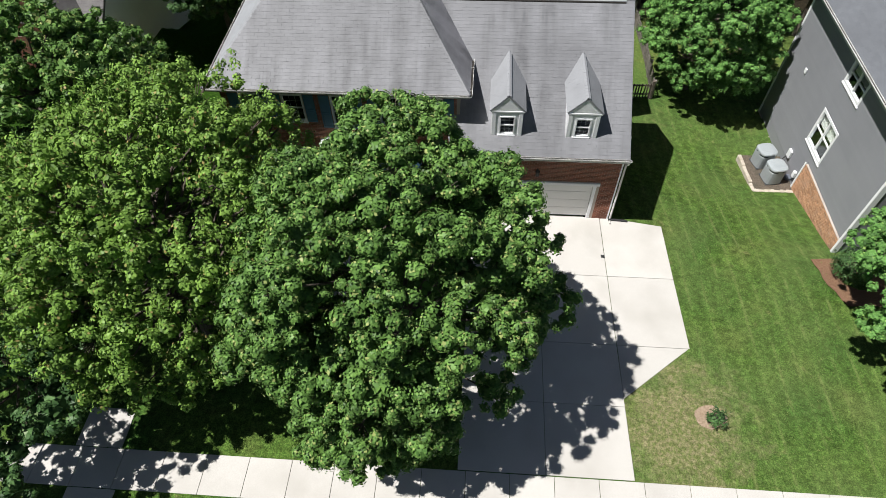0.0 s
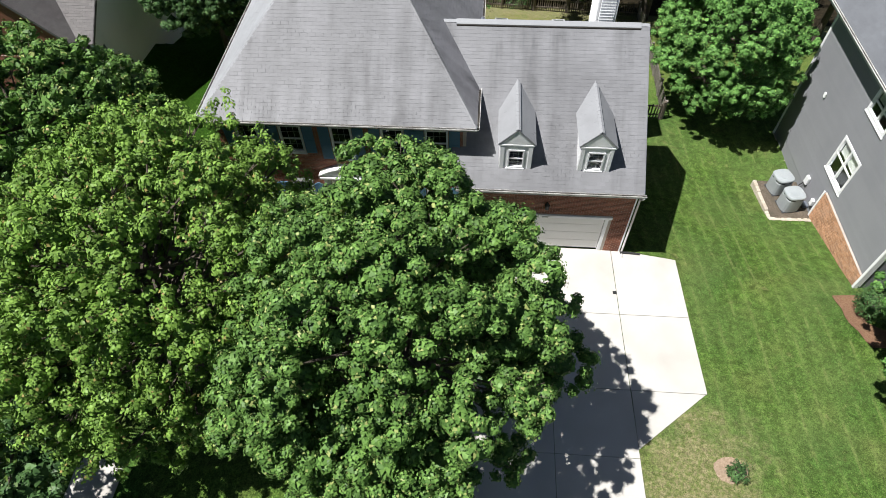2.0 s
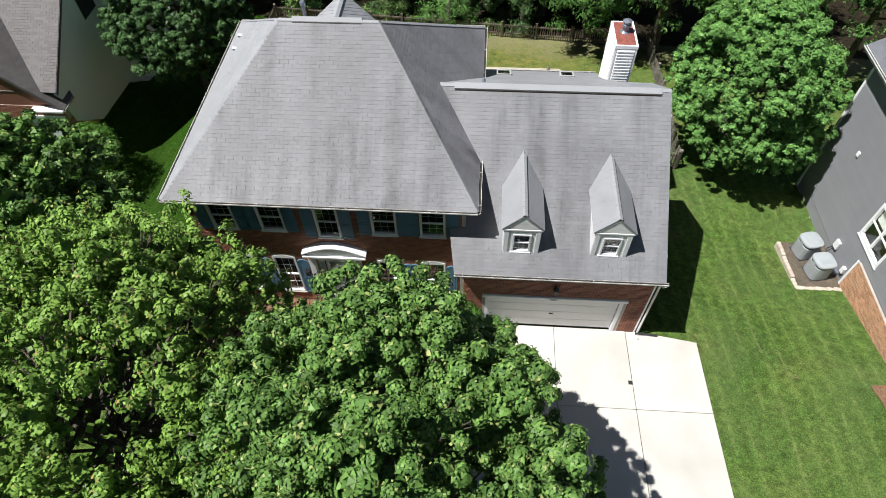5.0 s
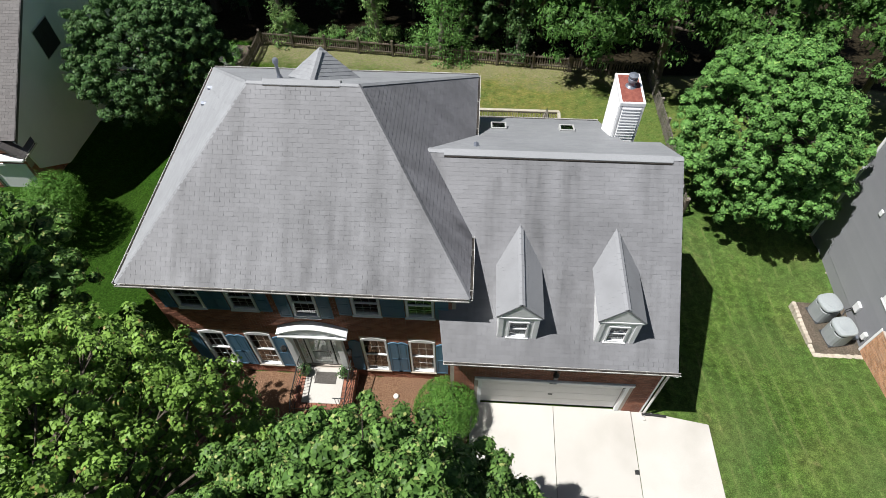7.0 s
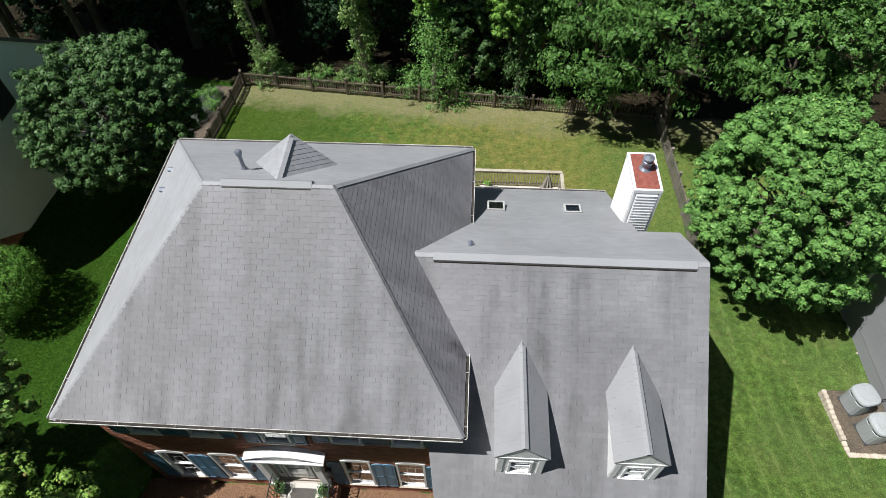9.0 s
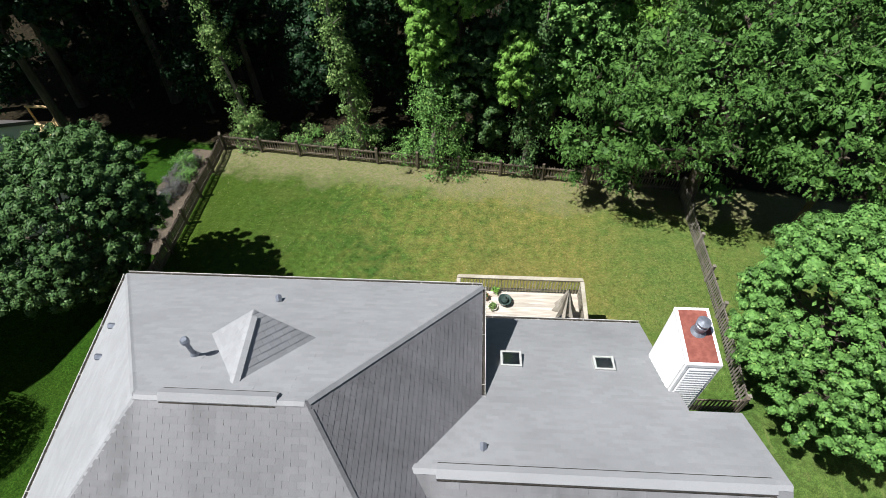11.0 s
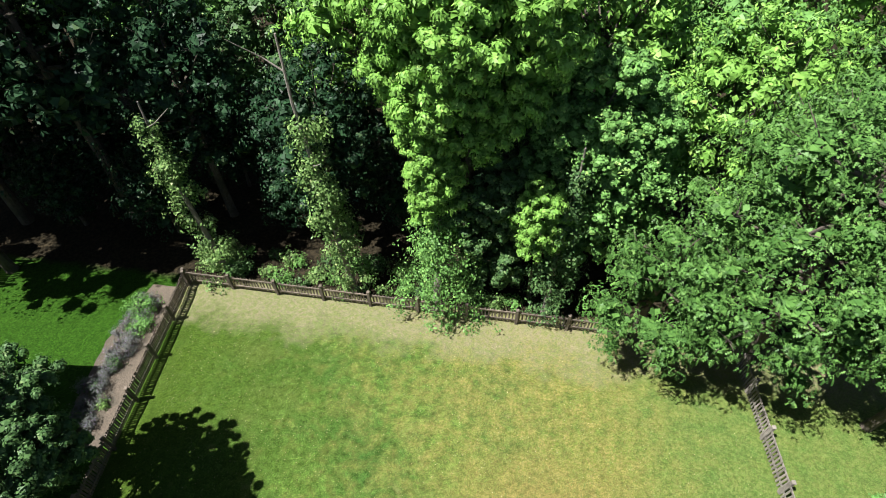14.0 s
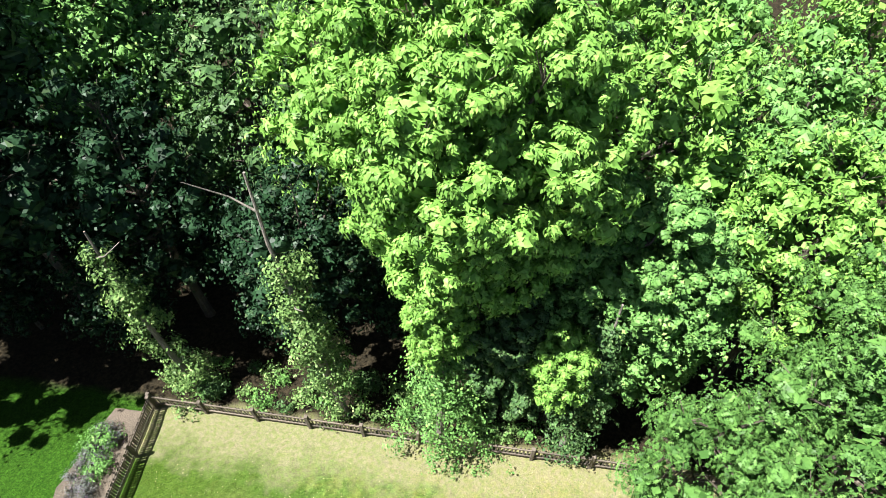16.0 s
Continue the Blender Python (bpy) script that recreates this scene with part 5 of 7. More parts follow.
def wedge(bm, x0, x1, y0, y1, low, high):
    """A block over the rear slope between two heights above it."""
    ring = []
    for f in (low, high):
        ring.append([bm.verts.new((x, y, g_rear(y) + f(y))) for x, y in ((x0, y0), (x1, y0), (x1, y1), (x0, y1))])
    bm.faces.new(ring[0][::-1])
    bm.faces.new(ring[1])
    for i in range(4):
        j = (i + 1) % 4
        bm.faces.new((ring[0][i], ring[0][j], ring[1][j], ring[1][i]))
    return bm


def skylight(x0, x1, y0, y1):
    rise = lambda y: 0.07 + 0.17 * (y - y0) / (y1 - y0)
    bm = bmesh.new()
    for a, b, c, d in ((x0, x0 + 0.06, y0, y1), (x1 - 0.06, x1, y0, y1), (x0 + 0.06, x1 - 0.06, y0, y0 + 0.06), (x0 + 0.06, x1 - 0.06, y1 - 0.06, y1)):
        wedge(bm, a, b, c, d, lambda y: -0.02, rise)
    s = part("skylight", bm, SKY_FRAME, house, "skylight with a pale frame")
    i = (x0 + 0.06, x1 - 0.06, y0 + 0.06, y1 - 0.06)
    part("pane", wedge(bmesh.new(), *i, lambda y: rise(y) - 0.03, lambda y: rise(y) - 0.015), GLASS, s)
    part("well", wedge(bmesh.new(), *i, lambda y: rise(y) - 0.06, lambda y: rise(y) - 0.05), DARK_ROOM, s)


skylight(-4.88, -4.28, 8.88, 9.46)
skylight(-2.24, -1.66, 8.88, 9.38)
small_vent(-5.43, 5.85, 7.36, 180)


def chimney():
    x0, x1, y0, y1, z0, top = -0.44, 0.34, 8.12, 9.68, -2.6, 7.50
    c = thing("chimney", "white lap-sided chimney with a rust-red metal top", "chimney")
    boxed("chase", (x0 + 0.02, x1 - 0.02, y0 + 0.02, y1 - 0.02, z0, top - 0.03), WHITE, c)
    z = 2.4
    k = 0
    while z < top - 0.22:
        for a, b, o in (((x0 + 0.06, y0), (x1 - 0.06, y0), (0, -1)), ((x0, y1 - 0.06), (x0, y0 + 0.06), (-1, 0)), ((x1, y0 + 0.06), (x1, y1 - 0.06), (1, 0))):
            ring = [(a[0] - o[0] * 0.02, a[1] - o[1] * 0.02, z), (a[0] + o[0] * 0.07, a[1] + o[1] * 0.07, z), (a[0] + o[0] * 0.004, a[1] + o[1] * 0.004, z + 0.145), (a[0] - o[0] * 0.02, a[1] - o[1] * 0.02, z + 0.145)]
            part("lap_board", prism(bmesh.new(), ring, (b[0] - a[0], b[1] - a[1], 0)), WHITE, c)
        z += 0.135
        k += 1
    for x in (x0, x1):
        for y in (y0, y1):
            boxed("corner_board", (x - 0.04, x + 0.04, y - 0.04, y + 0.04, 1.5, top - 0.04), WHITE, c, "", 0.006)
    for d in ((x0 - 0.05, x1 + 0.05, y0 - 0.05, y0 + 0.03), (x0 - 0.05, x1 + 0.05, y1 - 0.03, y1 + 0.05), (x0 - 0.05, x0 + 0.03, y0 + 0.03, y1 - 0.03), (x1 - 0.03, x1 + 0.05, y0 + 0.03, y1 - 0.03)):
        boxed("top_trim", (*d, top - 0.12, top + 0.02), WHITE, c, "", 0.008)
    part("metal_pan", prism(bmesh.new(), [(x0 + 0.03, y0 + 0.03, top - 0.02), (x1 - 0.03, y0 + 0.03, top - 0.02), (x1 - 0.03, y1 - 0.03, top - 0.02), (x0 + 0.03, y1 - 0.03, top - 0.02)], (0, 0, 0.035)), RUST, c, "rust-red metal chimney pan")
    f = part("flue", lathe(bmesh.new(), [(0.20, 0), (0.125, 0.07), (0.12, 0.22), (0.165, 0.24), (0.165, 0.34), (0.13, 0.36), (0.13, 0.40), (0.175, 0.42), (0.175, 0.47), (0.04, 0.52)], (-0.02, 9.02, top + 0.015), 18), PIPE_GREY, c, "grey metal flue with a round cap")


chimney()


# ---- front steps and bed ----
def drape(name, ring, mat, lift, label, category, kind="structure", step=0.35):
    """A sheet that follows the ground inside a ring, with a ragged edge."""
    rng = random.Random(len(name) * 7)
    xs, ys = [p[0] for p in ring], [p[1] for p in ring]
    bm = bmesh.new()
    vs = []
    for i, (x, y) in enumerate(ring):
        x2, y2 = ring[(i + 1) % len(ring)]
        k = max(1, int(math.hypot(x2 - x, y2 - y) / step))
        for j in range(k):
            t = j / k
            px, py = x + (x2 - x) * t + rng.uniform(-0.05, 0.05), y + (y2 - y) * t + rng.uniform(-0.05, 0.05)
            vs.append(bm.verts.new((px, py, ground_z(px, py) + lift)))
    bm.faces.new(vs)
    for y in (-1, 0, 6, 15, 26):
        bmesh.ops.bisect_plane(bm, geom=[*bm.verts, *bm.edges, *bm.faces], plane_co=(0, y, 0), plane_no=(0, 1, 0))
    for v in bm.verts:
        v.co.z = ground_z(v.co.x, v.co.y) + lift
    bmesh.ops.triangulate(bm, faces=list(bm.faces))
    ob = part(name, bm, mat)
    return tagged(ob, label, category, kind=kind)


drape("mulch_bed", [(-16.3, -2.3), (-9.0, -2.5), (-5.35, -2.1), (-5.35, -0.02), (-5.86, -0.01), (-5.86, 0.98), (-16.3, 0.98)], MULCH, 0.05, "brown mulch bed along the front wall", "flower bed")


def front_steps():
    st = thing("front_steps", "brick front steps with a pale concrete landing", "steps")
    base = boxed("landing_base", (-11.72, -9.55, -0.72, 0.97, -0.4, 0.38), MORTAR, st)
    boxed("landing", (-11.40, -9.98, -0.50, 0.90, 0.30, 0.455), CONCRETE, st, "pale concrete landing", 0.01)
    for i in range(12):
        x = -11.72 + i * 0.181
        boxed("brick", (x + 0.005, x + 0.176, -0.72, -0.505, 0.37, 0.435), BRICK, base, "", 0.004)
    for i in range(13):
        for x in (-11.72, -9.975):
            y = -0.5 + i * 0.115
            boxed("brick", (x + 0.005, x + 0.30 if x < -11 else x + 0.42, y, y + 0.107, 0.37, 0.435), BRICK, base, "", 0.004)
    for k, (y0, y1, z) in enumerate(((-1.02, -0.72, 0.28), (-1.32, -1.02, 0.14))):
        s = boxed("step", (-11.42, -9.95, y0, y1, -0.3, z - 0.06), MORTAR, st)
        for i in range(13):
            boxed("brick", (-11.42 + i * 0.113, -11.42 + i * 0.113 + 0.105, y0 - 0.01, y1 - 0.006, z - 0.065, z), BRICK, s, "", 0.004)
    # front and sides of the landing base
    bricks(base, "x", -0.722, -11.72, -9.55, -0.05, 0.36, [(-11.42, -9.95, -1, 0.3)], BRICK, -1, None, 31)
    bricks(base, "y", -9.55, -0.72, 0.97, -0.05, 0.36, [], BRICK, 1, None, 32)
    return st


front_steps()


def stair_rail(x, side):
    r = thing("iron_railing", "black wrought-iron handrail beside the front steps", "railing", group="step railings")
    rod("top_rail", (x, 0.90, 1.30), (x, -0.64, 1.30), 0.022, BLACK_METAL, r)
    rod("bottom_rail", (x, 0.90, 0.55), (x, -0.64, 0.55), 0.014, BLACK_METAL, r)
    y = 0.88
    while y > -0.66:
        rod("baluster", (x, y, 0.43), (x, y, 1.30), 0.011, BLACK_METAL, r, 6)
        y -= 0.125
    rod("top_rail", (x, -0.64, 1.30), (x - side * 0.02, -1.40, 0.92), 0.022, BLACK_METAL, r)
    rod("bottom_rail", (x, -0.64, 0.55), (x - side * 0.02, -1.40, 0.20), 0.014, BLACK_METAL, r)
    for k in range(1, 6):
        yy = -0.64 - 0.76 * k / 5
        rod("baluster", (x, yy, 0.55 - 0.35 * k / 5), (x, yy, 1.30 - 0.38 * k / 5), 0.011, BLACK_METAL, r, 6)
    rod("post", (x, -1.40, -0.05), (x, -1.40, 0.98), 0.02, BLACK_METAL, r)
    if side > 0:
        rod("top_rail", (x, -0.64, 1.30), (x - 0.42, -0.64, 1.30), 0.022, BLACK_METAL, r)
        for k in range(1, 4):
            rod("baluster", (x - 0.12 * k, -0.64, 0.43), (x - 0.12 * k, -0.64, 1.30), 0.011, BLACK_METAL, r, 6)


stair_rail(-11.58, -1)
stair_rail(-9.66, 1)
mat = boxed("door_mat", (-11.05, -10.25, 0.25, 0.72, 0.456, 0.474), MAT_WEAVE, None, "", 0.004)
tagged(mat, "dark woven door mat on the landing", "door mat")
path = thing("garden_path", "pale concrete path from the front steps", "path", "structure")
for y0, y1 in ((-2.6, -1.34), (-3.9, -2.62), (-5.2, -3.92)):
    slab(path, [(-11.2, y0), (-10.1, y0), (-10.1, y1), (-11.2, y1)], 0.06, CONCRETE)


def shrub(name, at, r, leaf, label, seed, size=0.05, spacing=0.085, per=9, shape=OVAL, category="shrub", spread=0.09, rough=0.06, group=""):
    """A clipped or loose shrub: stems and a skin of small leaves."""
    rng = np.random.default_rng(seed)
    s = thing(name, label, category, at=at, group=group)
    V, F = [], []
    for k in range(9):
        a = rng.random() * 6.28
        q = 0.55 * rng.random()
        v, f = tube_geo([(0, 0, -0.1), (r[0] * q * 0.5 * math.cos(a), r[1] * q * 0.5 * math.sin(a), r[2] * 0.6), (r[0] * q * math.cos(a), r[1] * q * math.sin(a), r[2] * 1.5)], [0.035, 0.025, 0.008], 5)
        n = len(V)
        V += v
        F += [tuple(i + n for i in fc) for fc in f]
    mesh_object("stem", V, F, BARK, s)
    k = int(4 * math.pi * ((r[0] * r[1] + r[0] * r[2] + r[1] * r[2]) / 3) / spacing ** 2)
    d = unit(rng.normal(size=(k, 3)))
    rad = 1 + rough * rng.normal(size=(k, 1)) - np.where(rng.random((k, 1)) < 0.35, min(0.35, 5 * rough) * rng.random((k, 1)), 0)
    c = d * np.array(r) * rad + np.array((0, 0, r[2]))
    c = np.concatenate([c, d[: k // 2] * np.array(r) * 0.72 + np.array((0, 0, r[2]))])
    o = np.concatenate([d, d[: k // 2]])
    keep = c[:, 2] > 0.02
    p, n, a, sz = tuft_leaves(rng, c[keep], o[keep], per, spread, size, 0.1, 0.35, 1.0)
    leaf_mesh("foliage", p, n, a, sz, shape, leaf, s)
    return s


shrub("round_bush", (-6.1, -0.72, 0.0), (1.10, 1.15, 1.02), LEAF_BOX, "clipped round bright green boxwood beside the garage", 51, 0.05, 0.078, 9, rough=0.02, spread=0.06)
for i, (x, y, r) in enumerate(((-7.9, -1.45, 0.50), (-7.25, -2.0, 0.45), (-6.5, -2.15, 0.5), (-5.75, -2.3, 0.48))):
    shrub("small_bush", (x, y, 0.02), (r, r, r * 0.85), LEAF_BOX, "small clipped bright green bush in the mulch bed", 52 + i, 0.045, 0.075, rough=0.03, spread=0.06, group="small bushes")
shrub("corner_bush", (-16.87, 0.84, -0.28), (0.92, 1.02, 0.98), LEAF_BOX, "rounded green bush at the house corner", 55)
shrub("round_bush", (-24.55, 8.0, -0.45), (1.29, 1.75, 1.2), LEAF_BOX, "large clipped green bush by the white house", 56, 0.07, 0.12)
shrub("young_bush", (3.92, -9.42, 0.02), (0.36, 0.36, 0.30), LEAF_DARK, "small loose shrub in a mulched ring on the lawn", 57, 0.09, 0.16, 7, rough=0.2)
drape("mulch_ring", [(3.80 + 0.55 * math.cos(a * 0.4488), -9.3 + 0.45 * math.sin(a * 0.4488)) for a in range(14)], BARE_SOIL, 0.045, "bare mulched ring in the lawn", "flower bed", step=0.2)


def potted(at, r, pot_mat, leaf, label, seed, h=0.3, plant=0.22, leafsize=0.07, name="potted_plant"):
    p = thing(name, label, "potted plant", at=at)
    part("pot", lathe(bmesh.new(), [(r * 0.7, 0), (r * 0.95, h * 0.6), (r, h), (r * 0.88, h), (r * 0.85, h - 0.03)], (0, 0, 0), 18), pot_mat, p, smooth=False)
    part("soil", lathe(bmesh.new(), [(r * 0.84, h - 0.05), (r * 0.84, h - 0.025)], (0, 0, 0), 14), SOIL, p)
    rng = np.random.default_rng(seed)
    k = 26
    d = unit(rng.normal(size=(k, 3)))
    d[:, 2] = np.abs(d[:, 2])
    c = d * plant * (0.4 + 0.6 * rng.random((k, 1))) + np.array((0, 0, h))
    q, n, a, s = tuft_leaves(rng, c, d, 8, 0.08, leafsize, 0.1, 0.4, 1.0)
    leaf_mesh("foliage", q, n, a, s, OVAL, leaf, p)
    return p


potted((-11.42, 0.62, 0.435), 0.17, BLACK_METAL, LEAF_DARK, "dark potted shrub beside the front door", 61, 0.34, 0.28)
potted((-9.95, 0.60, 0.435), 0.17, BLACK_METAL, LEAF_DARK, "dark potted shrub beside the front door", 62, 0.34, 0.28)
part_lid = part("utility_cap", lathe(bmesh.new(), [(0.10, 0), (0.11, 0.05), (0.09, 0.09), (0.02, 0.10)], (-8.02, 0.12, ground_z(0, 0.12) + 0.04), 14), CREAM_POT)
tagged(part_lid, "small pale round cap in the mulch bed", "cap")


def hose():
    pts = []
    for k in range(40):
        a = k * 0.42
        pts.append((-6.62 + (0.16 + 0.01 * math.sin(a * 3)) * math.cos(a), 0.55 + 0.15 * math.sin(a), ground_z(0, 0.55) + 0.09 + k * 0.0035))
    v, f = tube_geo(pts, [0.012] * 40, 6)
    tagged(mesh_object("garden_hose", v, f, TEAL_GLAZE), "coiled garden hose on the mulch by the wall", "hose")


hose()


# ---- fences ----
def sheared(ax, ay, bx, by):
    d = Vector((bx - ax, by - ay, 0)).normalized()
    return d, Vector((-d.y, d.x, 0))


def picket_mesh(h, wood):
    w, t = 0.075, 0.02
    ring = [(-w / 2, 0, 0.06), (w / 2, 0, 0.06), (w / 2, 0, h - 0.06), (0, 0, h), (-w / 2, 0, h - 0.06)]
    bm = bmesh.new()
    prism(bm, ring, (0, t, 0))
    me = bpy.data.meshes.new("picket")
    bmesh.ops.recalc_face_normals(bm, faces=bm.faces)
    bm.to_mesh(me)
    bm.free()
    me.materials.append(wood)
    return me


PICKET, PICKET_SUNLIT = picket_mesh(1.08, FENCE_WOOD), picket_mesh(1.08, FENCE_SUNLIT)


def fence(a, b, label, seed, gap=0.155, bay=2.4, back=1, wood=FENCE_WOOD):
    """Posts, two rails a bay and pickets from a to b, following the ground."""
    rng = random.Random(seed)
    ob = thing("picket_fence", label, "fence", at=(a[0], a[1], 0), group="garden fences")
    L = math.hypot(b[0] - a[0], b[1] - a[1])
    d, n = sheared(*a, *b)
    bays = max(1, round(L / bay))
    def at(s, off=0.0):
        p = d * s + n * off
        return Vector((p.x, p.y, ground_z(a[0] + p.x, a[1] + p.y)))
    turn = Matrix(((d.x, n.x, 0, 0), (d.y, n.y, 0, 0), (0, 0, 1, 0), (0, 0, 0, 1)))
    for k in range(bays + 1):
        p = at(L * k / bays)
        lean = Matrix.Rotation(radians(rng.uniform(-1.5, 1.5)), 4, "X")
        post = boxed("post", (-0.065, 0.065, -0.065, 0.065, -0.3, 1.20), wood, ob, "", 0.008)
        post.matrix_basis = Matrix.Translation(p) @ turn @ lean
        boxed("post_cap", (-0.075, 0.075, -0.075, 0.075, 1.201, 1.23), wood, post, "", 0.01)
        if k < bays:
            q = at(L * (k + 1) / bays)
            for h in (0.28, 0.88):
                z0, z1 = p.z + h, q.z + h
                bm = bmesh.new()
                e = d * 0.066
                p0, p1 = Vector((p.x, p.y, z0)) + e, Vector((q.x, q.y, z1)) - e
                prism(bm, [p0 - n * 0.02, p0 + n * 0.02, p0 + n * 0.02 + Vector((0, 0, 0.09)), p0 - n * 0.02 + Vector((0, 0, 0.09))], p1 - p0)
                part("rail", bm, wood, ob)
    s = 0.12
    while s < L:
        p = at(s, 0.021 if back > 0 else -0.042)
        pk = new("picket", PICKET if wood is FENCE_WOOD else PICKET_SUNLIT)
        pk.parent = ob
        pk.matrix_basis = Matrix.Translation(p) @ turn @ Matrix.Rotation(radians(rng.uniform(-1.6, 1.6)), 4, "Y") @ Matrix.Diagonal((1, 1, rng.uniform(0.95, 1.04), 1))
        s += gap
    return ob


fence((-20.75, 27.35), (0.5, 24.85), "weathered brown picket fence along the back of the garden", 1, 0.16)
fence((0.62, 24.8), (5.6, 24.3), "weathered picket fence in the shade of the trees", 2)
fence((-20.2, 11.5), (-20.72, 27.2), "weathered dark picket fence along the side of the garden", 3, 0.108)
fence((5.6, 24.2), (4.9, 11.0), "grey weathered picket fence coloured paler for sun, beside the neighbouring plot", 4, 0.16, back=-1, wood=FENCE_SUNLIT)
fence((4.78, 10.9), (1.25, 10.9), "low weathered picket fence beside the chimney", 5, 0.16)


# ---- deck ----
def deck():
    fl = 0.50
    dk = thing("deck", "pale weathered wooden deck behind the house with rails and steps", "deck")
    x0, x1, y0, y1 = -6.25, -1.38, 11.16, 14.72
    k = 0
    y = y0
    while y < y1 - 0.05:
        boxed("deck_board", (x0, x1, y + 0.0015, min(y + 0.1385, y1), fl - 0.035, fl), DECK_WOOD, dk, "", 0.003)
        y += 0.14
    for d in ((x0, x1, y1 + 0.002, y1 + 0.04), (x0, x1, y0 + 0.02, y0 + 0.06)):
        boxed("joist", (d[0], d[1], d[2], d[3], fl - 0.25, fl - 0.04), RAIL_WOOD, dk)
    for x in (x0 + 0.02, -4.6, -3.0, x1 - 0.06):
        boxed("joist", (x, x + 0.04, y0 + 0.07, y1, fl - 0.25, fl - 0.04), RAIL_WOOD, dk)
    for x in (x0 + 0.07, (x0 + x1) / 2, x1 - 0.07):
        boxed("deck_post", (x - 0.06, x + 0.06, y1 - 0.16, y1 - 0.04, ground_z(0, y1) - 0.2, fl - 0.04), RAIL_WOOD, dk)

    def run(a, b):
        a, b = Vector(a), Vector(b)
        d = (b - a)
        L = d.to_2d().length
        h = Vector((d.x, d.y, 0)).normalized()
        n = Vector((-h.y, h.x, 0))
        for z, w, t, nm in ((0.92, 0.075, 0.04, "top_rail"), (0.80, 0.02, 0.085, "upper_rail"), (0.10, 0.02, 0.085, "lower_rail")):
            bm = bmesh.new()
            p = a + Vector((0, 0, z))
            prism(bm, [p - n * w, p + n * w, p + n * w + Vector((0, 0, t)), p - n * w + Vector((0, 0, t))], d)
            part(nm, bm, RAIL_WOOD, dk)
        s = 0.10
        while s < L - 0.05:
            p = a + d * (s / L)
            m = Matrix.Translation(p) @ Matrix(((h.x, n.x, 0, 0), (h.y, n.y, 0, 0), (0, 0, 1, 0), (0, 0, 0, 1)))
            bal = boxed("baluster", (-0.018, 0.018, -0.058, -0.022, 0.04, 0.91), RAIL_WOOD, dk)
            bal.matrix_basis = m
            s += 0.125
        for p in (a, b):
            m = Matrix.Translation(p)
            q = boxed("rail_post", (-0.045, 0.045, -0.045, 0.045, -0.2, 0.915), RAIL_WOOD, dk)
            q.matrix_basis = m

    run((x0, y1 - 0.02, fl), (x1, y1 - 0.02, fl))
    run((x1 - 0.02, y1 - 0.12, fl), (x1 - 0.02, y0 + 0.2, fl))
    run((x0 + 0.02, 13.2, fl), (x0 + 0.02, y1 - 0.12, fl))
    run((x0 - 0.05, 13.16, fl - 0.02), (x0 - 3.0, 13.16, -1.75))
    for i in range(11):
        xx, z = x0 - 0.28 * (i + 1), fl - 0.205 * (i + 1)
        boxed("tread", (xx, xx + 0.29, 11.9, 13.1, z - 0.04, z), DECK_WOOD, dk, "", 0.004)
    for y in (11.86, 13.1):
        part("stringer", prism(bmesh.new(), [(x0, y, fl - 0.28), (x0, y, fl - 0.02), (x0 - 3.1, y, -1.78), (x0 - 3.1, y, -2.04)], (0, 0.04, 0)), RAIL_WOOD, dk)


deck()
FL = 0.502
urn = part("urn", lathe(bmesh.new(), [(0.15, 0), (0.23, 0.10), (0.27, 0.24), (0.24, 0.38), (0.16, 0.47), (0.135, 0.56), (0.17, 0.63), (0.155, 0.64), (0.12, 0.57), (0.12, 0.48), (0.02, 0.46)], (-5.78, 13.72, FL), 26), TERRACOTTA, smooth=True)
tagged(urn, "tall terracotta urn standing on the deck", "urn")
potted((-5.17, 14.30, FL), 0.16, TERRACOTTA, LEAF_IVY, "brown pot with a small green plant on the deck", 71, 0.22, 0.17, 0.06)
potted((-4.84, 13.86, FL), 0.19, CREAM_POT, LEAF_IVY, "wide cream bowl with a low dark plant on the deck", 72, 0.13, 0.17, 0.05)
potted((-4.73, 14.60, FL), 0.12, CREAM_POT, LEAF_GUM, "small pot with a yellow-green plant by the rail", 73, 0.2, 0.17, 0.06)
foun = thing("glazed_pot", "dark teal glazed bowl with a lidded centre on the deck", "pot", at=(-4.37, 14.12, FL))
part("bowl", lathe(bmesh.new(), [(0.14, 0), (0.23, 0.10), (0.25, 0.22), (0.27, 0.25), (0.24, 0.25), (0.21, 0.16), (0.05, 0.12)], (0, 0, 0), 24), TEAL_GLAZE, foun, smooth=True)
part("dome", lathe(bmesh.new(), [(0.15, 0.13), (0.14, 0.26), (0.09, 0.34), (0.04, 0.36), (0.05, 0.41), (0.01, 0.44)], (0, 0, 0), 20), TEAL_GLAZE, foun, smooth=True)


def patio_table(x, y):
    t = thing("patio_table", "small round white metal table on the deck", "table", at=(x, y, FL))
    part("tabletop", lathe(bmesh.new(), [(0.33, 0.60), (0.36, 0.61), (0.36, 0.63), (0.33, 0.64)], (0, 0, 0), 30), WHITE, t)
    for k in range(36):
        a = k * 2 * math.pi / 36
        if k % 2 == 0:
            boxed("rim_stud", (-0.012, 0.012, 0.345, 0.375, 0.60, 0.645), AC_DARK, t, "", 0.0, Matrix.Rotation(a, 4, "Z"))
    for k in range(3):
        a = k * 2 * math.pi / 3
        rod("leg", (0.12 * math.cos(a), 0.12 * math.sin(a), 0.60), (0.28 * math.cos(a), 0.28 * math.sin(a), 0.0), 0.014, WHITE, t)


